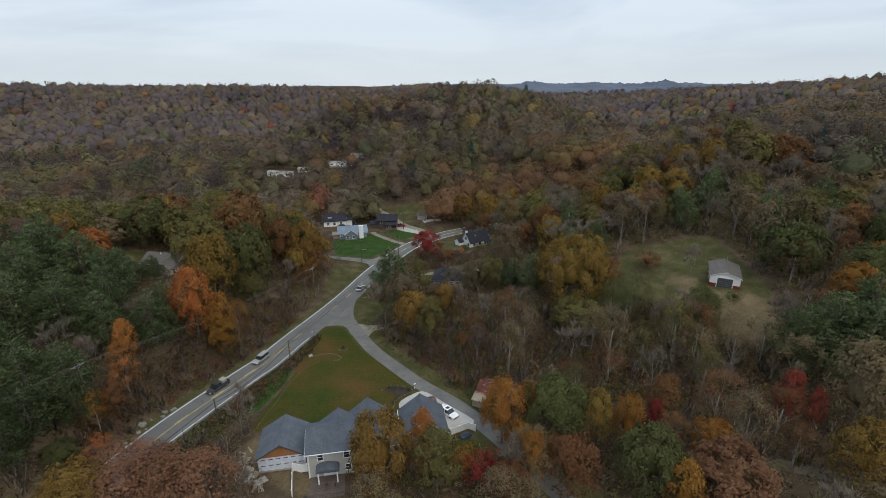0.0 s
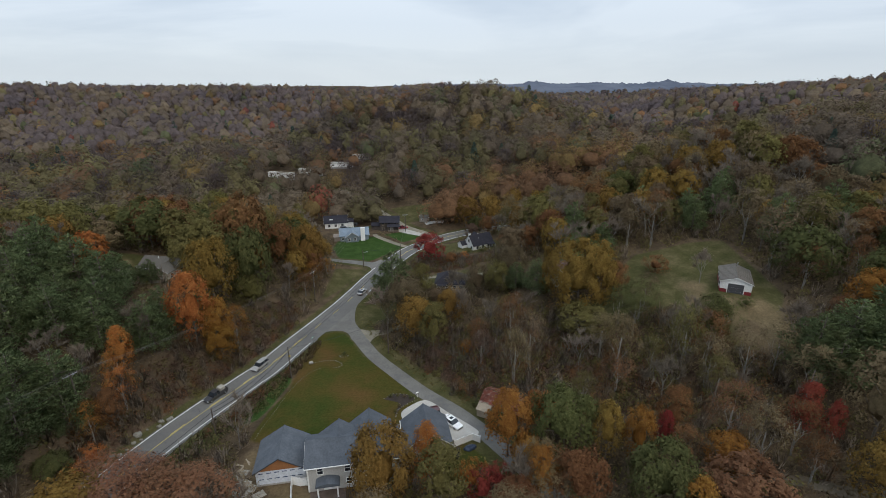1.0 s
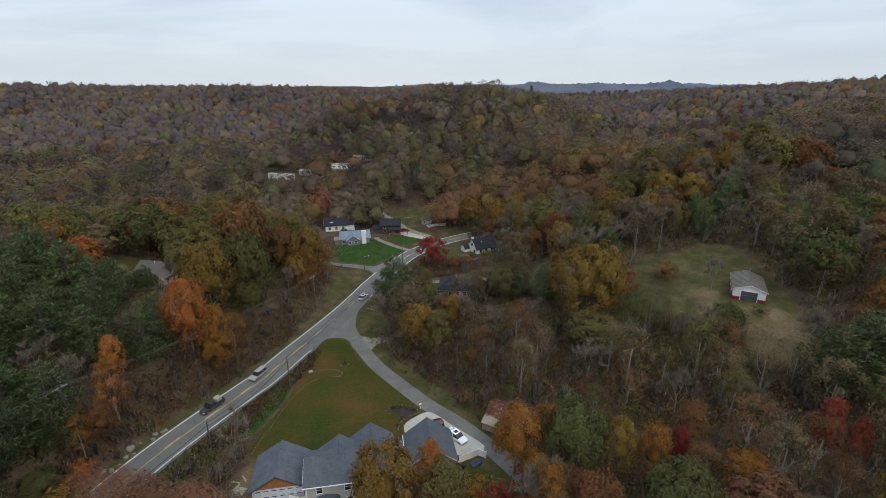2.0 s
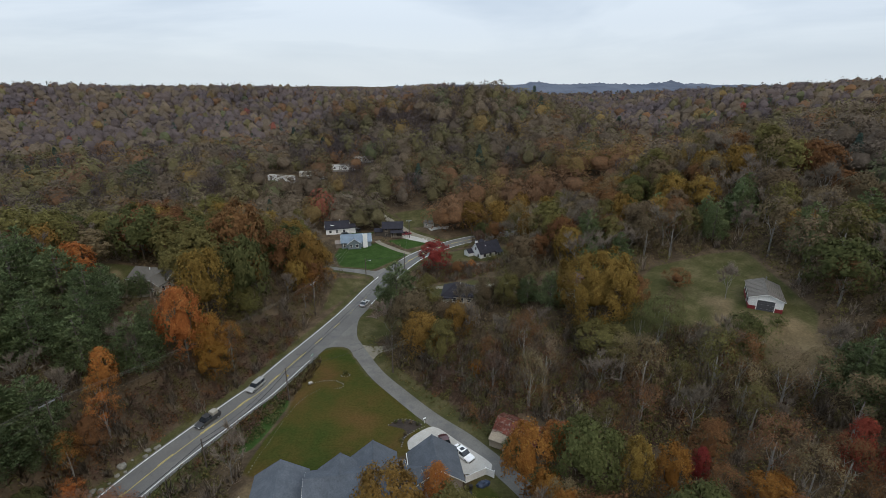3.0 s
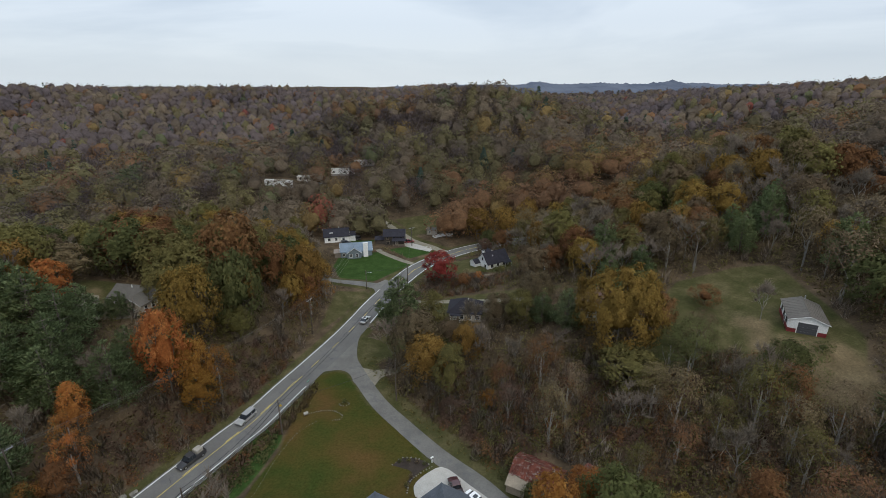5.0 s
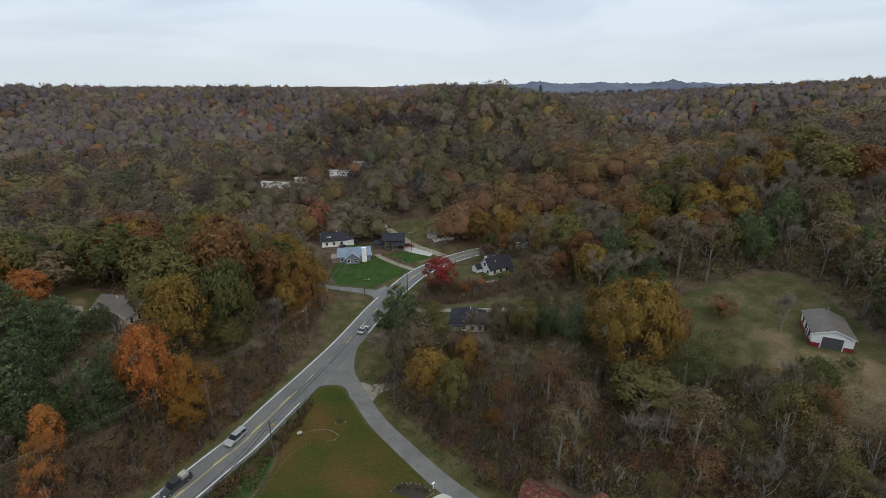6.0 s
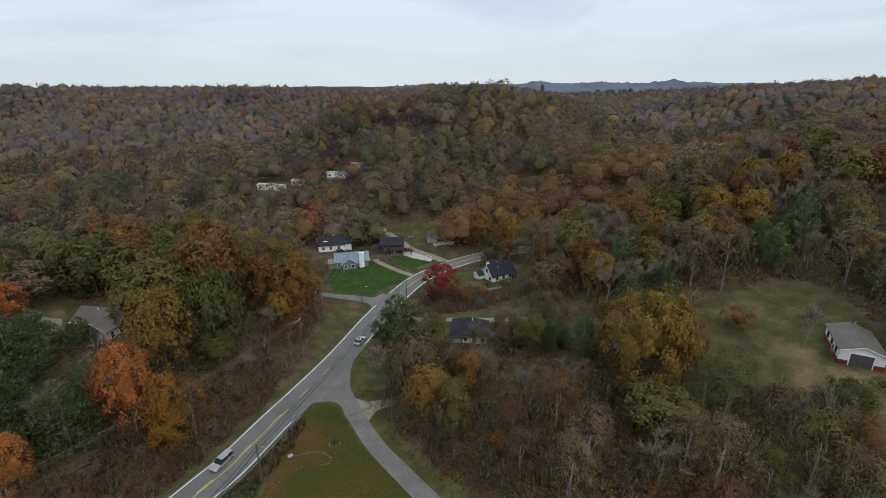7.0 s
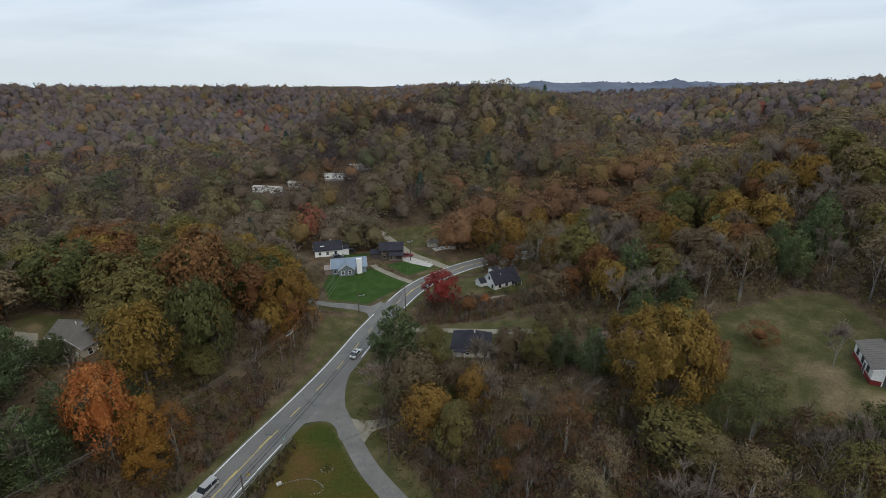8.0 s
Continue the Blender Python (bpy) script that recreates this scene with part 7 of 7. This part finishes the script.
mb = thing("mailbox", placed_at(-6.6, 92.7, 40), "white mailbox on a white post beside the lane", "mailbox")
part("post", boxes((-0.06, 0.06, -0.06, 0.06, -0.3, 1.1)), PVC, mb)
part("case", prism(bmesh.new(), [(-0.12, 1.1), (0.12, 1.1), (0.12, 1.25), (0.08, 1.33), (-0.08, 1.33), (-0.12, 1.25)], "x", -0.3, 0.3), PVC, mb)
part("paper_tube", boxes((-0.3, 0.25, -0.1, 0.1, 0.9, 1.06)), DARK_TRIM, mb)


def panel_fence(knots, height, label, material=PVC):
    """A solid panel fence: posts with caps, panels between them, a top and a bottom rail."""
    top = thing("fence", Matrix.Identity(4), label, "fence")
    pts = [Vector((x, y, ground(x, y))) for x, y in knots]
    for p in pts:
        q = part("post", boxes((p.x - 0.07, p.x + 0.07, p.y - 0.07, p.y + 0.07, p.z - 0.4, p.z + height + 0.08)), material, top)
        part("cap", boxes((p.x - 0.09, p.x + 0.09, p.y - 0.09, p.y + 0.09, p.z + height + 0.08, p.z + height + 0.14)), material, q)
    for a, b in zip(pts, pts[1:]):
        d = b - a
        m = Matrix.Translation((a + b) / 2) @ Matrix.Rotation(math.atan2(d.y, d.x), 4, "Z")
        L = math.hypot(d.x, d.y) / 2 - 0.07
        for nm, bxs in (("panel", [(-L + k * 2 * L / 8, -L + (k + 0.96) * 2 * L / 8, -0.02, 0.02, 0.12, height - 0.05) for k in range(8)]), ("rail", [(-L, L, -0.04, 0.04, height - 0.05, height + 0.05)]), ("rail", [(-L, L, -0.04, 0.04, 0.05, 0.14)])):
            o = part(nm, boxes(*bxs), material, top)
            o.matrix_basis = m


panel_fence([(1.4, 75.6), (3.2, 76.6), (5.0, 77.6), (6.4, 76.8)], 1.5, "white vinyl panel fence beside the driveway")
panel_fence([(-26.8, 66.7), (-25.3, 66.3), (-24.2, 66.5)], 1.7, "short white vinyl fence between house and garage")
panel_fence([(-26.8, 66.5), (-26.3, 64.6), (-25.8, 62.9), (-25.3, 61.0)], 1.5, "white vinyl fence running from the house")


def rail_fence(knots, label):
    top = thing("fence", Matrix.Identity(4), label, "fence")
    line = curve_points(knots, 2.2)
    pts = [Vector((x, y, ground(x, y))) for x, y in line]
    for p in pts:
        part("post", boxes((p.x - 0.05, p.x + 0.05, p.y - 0.05, p.y + 0.05, p.z - 0.3, p.z + 1.15)), LUMBER, top)
    for a, b in zip(pts, pts[1:]):
        for h in (0.55, 1.0):
            part("rail", rod(bmesh.new(), a + Vector((0, 0, h)), b + Vector((0, 0, h)), 0.04, sides=5), LUMBER, top)


rail_fence([(10.5, 71), (9.0, 67), (5.5, 64), (2, 62.4)], "pale rail fence closing the back yard")

# building scrap beside the garage
rnd = random.Random(21)
for k in range(22):
    x, y = rnd.choice([(-36.6, 71.5), (-36.4, 68.6), (-34.3, 65.2), (-33.0, 63.4), (-31.0, 63.8), (-35.6, 66.4)])
    x, y = x + rnd.uniform(-1.1, 1.1), y + rnd.uniform(-1.1, 1.1)
    m = placed_at(x, y, rnd.uniform(0, 180)) @ Matrix.Rotation(rnd.uniform(-0.2, 0.2), 4, "Y")
    if k % 3 == 0:
        o = part("plastic_sheet", boxes((-0.7, 0.7, -0.45, 0.45, 0.0, 0.05)), TARP, None)
        bmx = bmesh.new()
        bmesh.ops.create_grid(bmx, x_segments=8, y_segments=6, size=0.5)
        for v in bmx.verts:
            v.co = Vector((v.co.x * rnd.uniform(1.9, 2.1), v.co.y * 1.5, 0.18 + 0.22 * noise.noise(Vector((v.co.x * 4 + k, v.co.y * 4, k)))))
        bmesh.ops.solidify(bmx, geom=bmx.faces[:], thickness=0.03)
        bmx.to_mesh(o.data)
        bmx.free()
        tagged(o, "crumpled pale plastic sheet on bare earth", "rubbish")
    else:
        n_b = rnd.randint(2, 4)
        L = rnd.uniform(0.7, 1.5)
        o = thing("lumber_pile", m, "loose pile of pale scrap boards on bare earth", "lumber", "building scrap")
        for b in range(n_b):
            q = part("board", boxes((-L, L, -0.1, 0.1, 0.0, 0.05)), LUMBER, o)
            q.matrix_basis = Matrix.Translation((0, b * 0.2 - 0.2, 0.06 * b)) @ Matrix.Rotation(rnd.uniform(-0.3, 0.3), 4, "Z")
        continue
    o.matrix_basis = m
ply = thing("board_stack", placed_at(-34.2, 72.6, 12), "pale boards leaning beside the garage wall", "lumber")
for k in range(5):
    part("board", boxes((-0.5 + k * 0.18, -0.36 + k * 0.18, -3.2, 3.0 - 0.3 * k, 0.0, 0.9 - 0.1 * k)), TARP if k % 2 else LUMBER, ply)

# deck and patio furniture
for k, (x, y) in enumerate([(-19.8, 62.6), (-18.2, 62.9)]):
    ch = thing("deck_chair", placed_at(x, y, 30 + 60 * k, 2.1), "dark metal chair on the deck", "chair", "deck chairs")
    part("seat", boxes((-0.25, 0.25, -0.25, 0.25, 0.42, 0.47)), DARK_TRIM, ch)
    part("backrest", boxes((-0.25, 0.25, 0.22, 0.27, 0.47, 0.95)), DARK_TRIM, ch)
    for a in (-0.22, 0.22):
        for b in (-0.22, 0.22):
            part("leg", boxes((a - 0.02, a + 0.02, b - 0.02, b + 0.02, 0, 0.42)), DARK_TRIM, ch)
for k, (x, y) in enumerate([(-22.8, 60.0), (-22.6, 58.6), (2.2, 74.2), (2.0, 72.6)]):
    pl = thing("bin", placed_at(x, y, 20 * k), "dark round bin standing in the yard", "bin", "yard bins")
    part("drum", rod(bmesh.new(), (0, 0, 0), (0, 0, 0.85), 0.3, 0.35, 14), RUBBER, pl)
    part("lid", rod(bmesh.new(), (0, 0, 0.85), (0, 0, 0.95), 0.37, 0.3, 14), RUBBER, pl)
tp = thing("covered_heap", placed_at(4.4, 75.2, 20), "dark blue covered heap beside a white fence", "cover")
bmx = bmesh.new()
bmesh.ops.create_icosphere(bmx, subdivisions=3, radius=1.0)
for v in bmx.verts:
    k = 1 + 0.25 * noise.noise(v.co * 2.2)
    v.co = Vector((v.co.x * 1.3 * k, v.co.y * 0.7 * k, max(0, v.co.z * 0.8 * k)))
part("cover", bmx, BLUE_TARP, tp)

# ---------------- undergrowth ----------------
def brush_sheet(name, spots, heights, widths, sprays, size, material, label, seed, slim=False):
    """Low growth as one joined mesh."""
    rng = np.random.default_rng(seed)
    k = len(spots)
    if not k:
        return
    who = np.repeat(np.arange(k), sprays)
    e = rng.normal(0, 1, (len(who), 3))
    e /= np.linalg.norm(e, axis=1)[:, None]
    e[:, 2] = np.abs(e[:, 2])
    r = rng.uniform(0.45, 1.0, (len(who), 1))
    pos = e * r * np.stack([widths[who] / 2, widths[who] / 2, heights[who]], 1)
    pos[:, :2] += spots[who]
    pos[:, 2] += relief(pos[:, 0], pos[:, 1])
    if slim:
        a = e * 0.6 + rng.normal(0, 0.35, e.shape) + np.array([0, 0, 0.9])
        a /= np.linalg.norm(a, axis=1)[:, None]
        w = np.cross(a, rng.normal(0, 1, a.shape))
        w *= (0.1 * size / np.linalg.norm(w, axis=1))[:, None]
        L = size * rng.uniform(0.6, 1.3, (len(who), 1))
        v = np.stack([pos - a * L - w, pos - a * L + w, pos + a * L], 1).reshape(-1, 3)
        f = np.arange(len(v)).reshape(-1, 3)
    else:
        v, f = leaf_arrays(rng, pos, e, size)
    n = soft_normals(rng, e * 0.8, 0.2, 0.6)
    tagged(new(name, mesh_from(name, v, f, material, True, n)), label, "undergrowth", kind="stuff")


def scatter(rng, x0, x1, y0, y1, cell, keep):
    X, Y = np.meshgrid(np.arange(x0, x1, cell), np.arange(y0, y1, cell))
    X, Y = X + rng.uniform(-0.5, 0.5, X.shape) * cell, Y + rng.uniform(-0.5, 0.5, X.shape) * cell
    ok = keep(X, Y) & (np.abs(X) < 34 + 0.9 * Y)
    return np.column_stack([X[ok], Y[ok]])


rng = np.random.default_rng(31)
bank = scatter(rng, -76, 48, 68, 180, 1.3, lambda x, y: brushy(x, y) & (line_distance(x, y, MAIN_LINE)[0] > 6) & (line_distance(x, y, SIDE_LINE)[0] > 5.5))
kind = rng.random(len(bank))
for name, lo, hi, mat, lab, h in (("brown_brush", 0, 0.42, LEAF["bramble"], "dry red-brown brush covering the bank", 1.6), ("green_brush", 0.42, 0.66, LEAF["olive"], "olive brambles and vines", 1.5),
                                  ("rust_brush", 0.66, 0.82, LEAF["rust"], "rust-red low bushes", 2.0), ("twig_brush", 0.82, 1.01, LEAF["twig"], "grey leafless saplings", 2.6)):
    s = bank[(kind >= lo) & (kind < hi)]
    brush_sheet(name, s, h * rng.uniform(0.6, 1.4, len(s)), rng.uniform(1.8, 3.6, len(s)), 70, 0.27 if "twig" not in name else 0.8, mat, lab, 41 + int(lo * 10), "twig" in name)
floor = scatter(rng, -118, 122, 54, 214, 2.4, lambda x, y: ~open_land(x, y, -1.0) & ~brushy(x, y))
kind = rng.random(len(floor))
for name, lo, hi, mat, lab, h in (("brown_undergrowth", 0, 0.4, LEAF["brown"], "dry brown saplings under the trees", 3.0), ("olive_undergrowth", 0.4, 0.68, LEAF["olive"], "olive saplings under the trees", 3.2),
                                  ("tan_undergrowth", 0.68, 0.86, LEAF["tan"], "faded tan saplings under the trees", 3.4), ("twig_undergrowth", 0.86, 1.01, LEAF["twig"], "grey leafless saplings under the trees", 4.0)):
    s = floor[(kind >= lo) & (kind < hi)]
    brush_sheet(name, s, h * rng.uniform(0.6, 1.5, len(s)), rng.uniform(2.4, 4.2, len(s)), 52, 0.36 if "twig" not in name else 1.1, mat, lab, 61 + int(lo * 10), "twig" in name)
# the tangle of bushes on the eastern slope
tangle = scatter(rng, 2, 66, 80, 117, 1.7, lambda x, y: ~open_land(x, y, -2.5))
kind = rng.random(len(tangle))
for name, lo, hi, mat, lab, h in (("olive_thicket", 0, 0.28, LEAF["olive"], "olive tangle of bushes on the slope", 2.4), ("green_thicket", 0.28, 0.42, LEAF["green"], "dark green bushes on the slope", 2.2), ("rust_thicket", 0.42, 0.62, LEAF["rust"], "rust-red bushes on the slope", 2.6),
                                  ("bramble_thicket", 0.62, 0.84, LEAF["bramble"], "dark red-brown brambles on the slope", 2.0), ("twig_thicket", 0.84, 1.01, LEAF["twig"], "grey leafless stems on the slope", 3.4)):
    s = tangle[(kind >= lo) & (kind < hi)]
    brush_sheet(name, s, h * rng.uniform(0.6, 1.5, len(s)), rng.uniform(2.0, 3.8, len(s)), 74, 0.27 if "twig" not in name else 0.9, mat, lab, 81 + int(lo * 10), "twig" in name)
# dry tall grass between the guardrail and the lawn
reed = scatter(rng, -50, -34, 78, 120, 0.8, lambda x, y: (line_distance(x, y, MAIN_LINE)[0] > 5.0) & (line_distance(x, y, MAIN_LINE)[0] < 8.2) & (x > np.interp(y, main_fine[:, 1], main_fine[:, 0])) & (rng.random(np.shape(x)) < np.where(y > 92, 0.8, 0.35)))
brush_sheet("dry_grass", reed, rng.uniform(0.7, 1.6, len(reed)), rng.uniform(0.7, 1.5, len(reed)), 30, 0.5, LEAF["tan"], "tall pale dry grass along the guardrail", 71, True)
green = scatter(rng, -56, -36, 74, 100, 1.2, lambda x, y: (line_distance(x, y, MAIN_LINE)[0] > 5.2) & (line_distance(x, y, MAIN_LINE)[0] < 11) & (x > np.interp(y, main_fine[:, 1], main_fine[:, 0])) & (inside(x, y, MOWN[0]) < -1))
brush_sheet("bank_shrubs", green, rng.uniform(0.5, 1.6, len(green)), rng.uniform(1.2, 2.2, len(green)), 30, 0.32, LEAF["green"], "dark green shrubs on the bank below the road", 72)
verge = scatter(rng, -30, 24, 76, 130, 1.3, lambda x, y: (line_distance(x, y, SIDE_LINE)[0] > 3.2) & (line_distance(x, y, SIDE_LINE)[0] < 7.0) & (x > np.interp(-y, -SIDE_LINE[:, 1], SIDE_LINE[:, 0])))
brush_sheet("verge_weeds", verge, rng.uniform(0.2, 0.6, len(verge)), rng.uniform(0.7, 1.5, len(verge)), 12, 0.24, LEAF["olive"], "weedy grass tufts on the lane verge", 73)
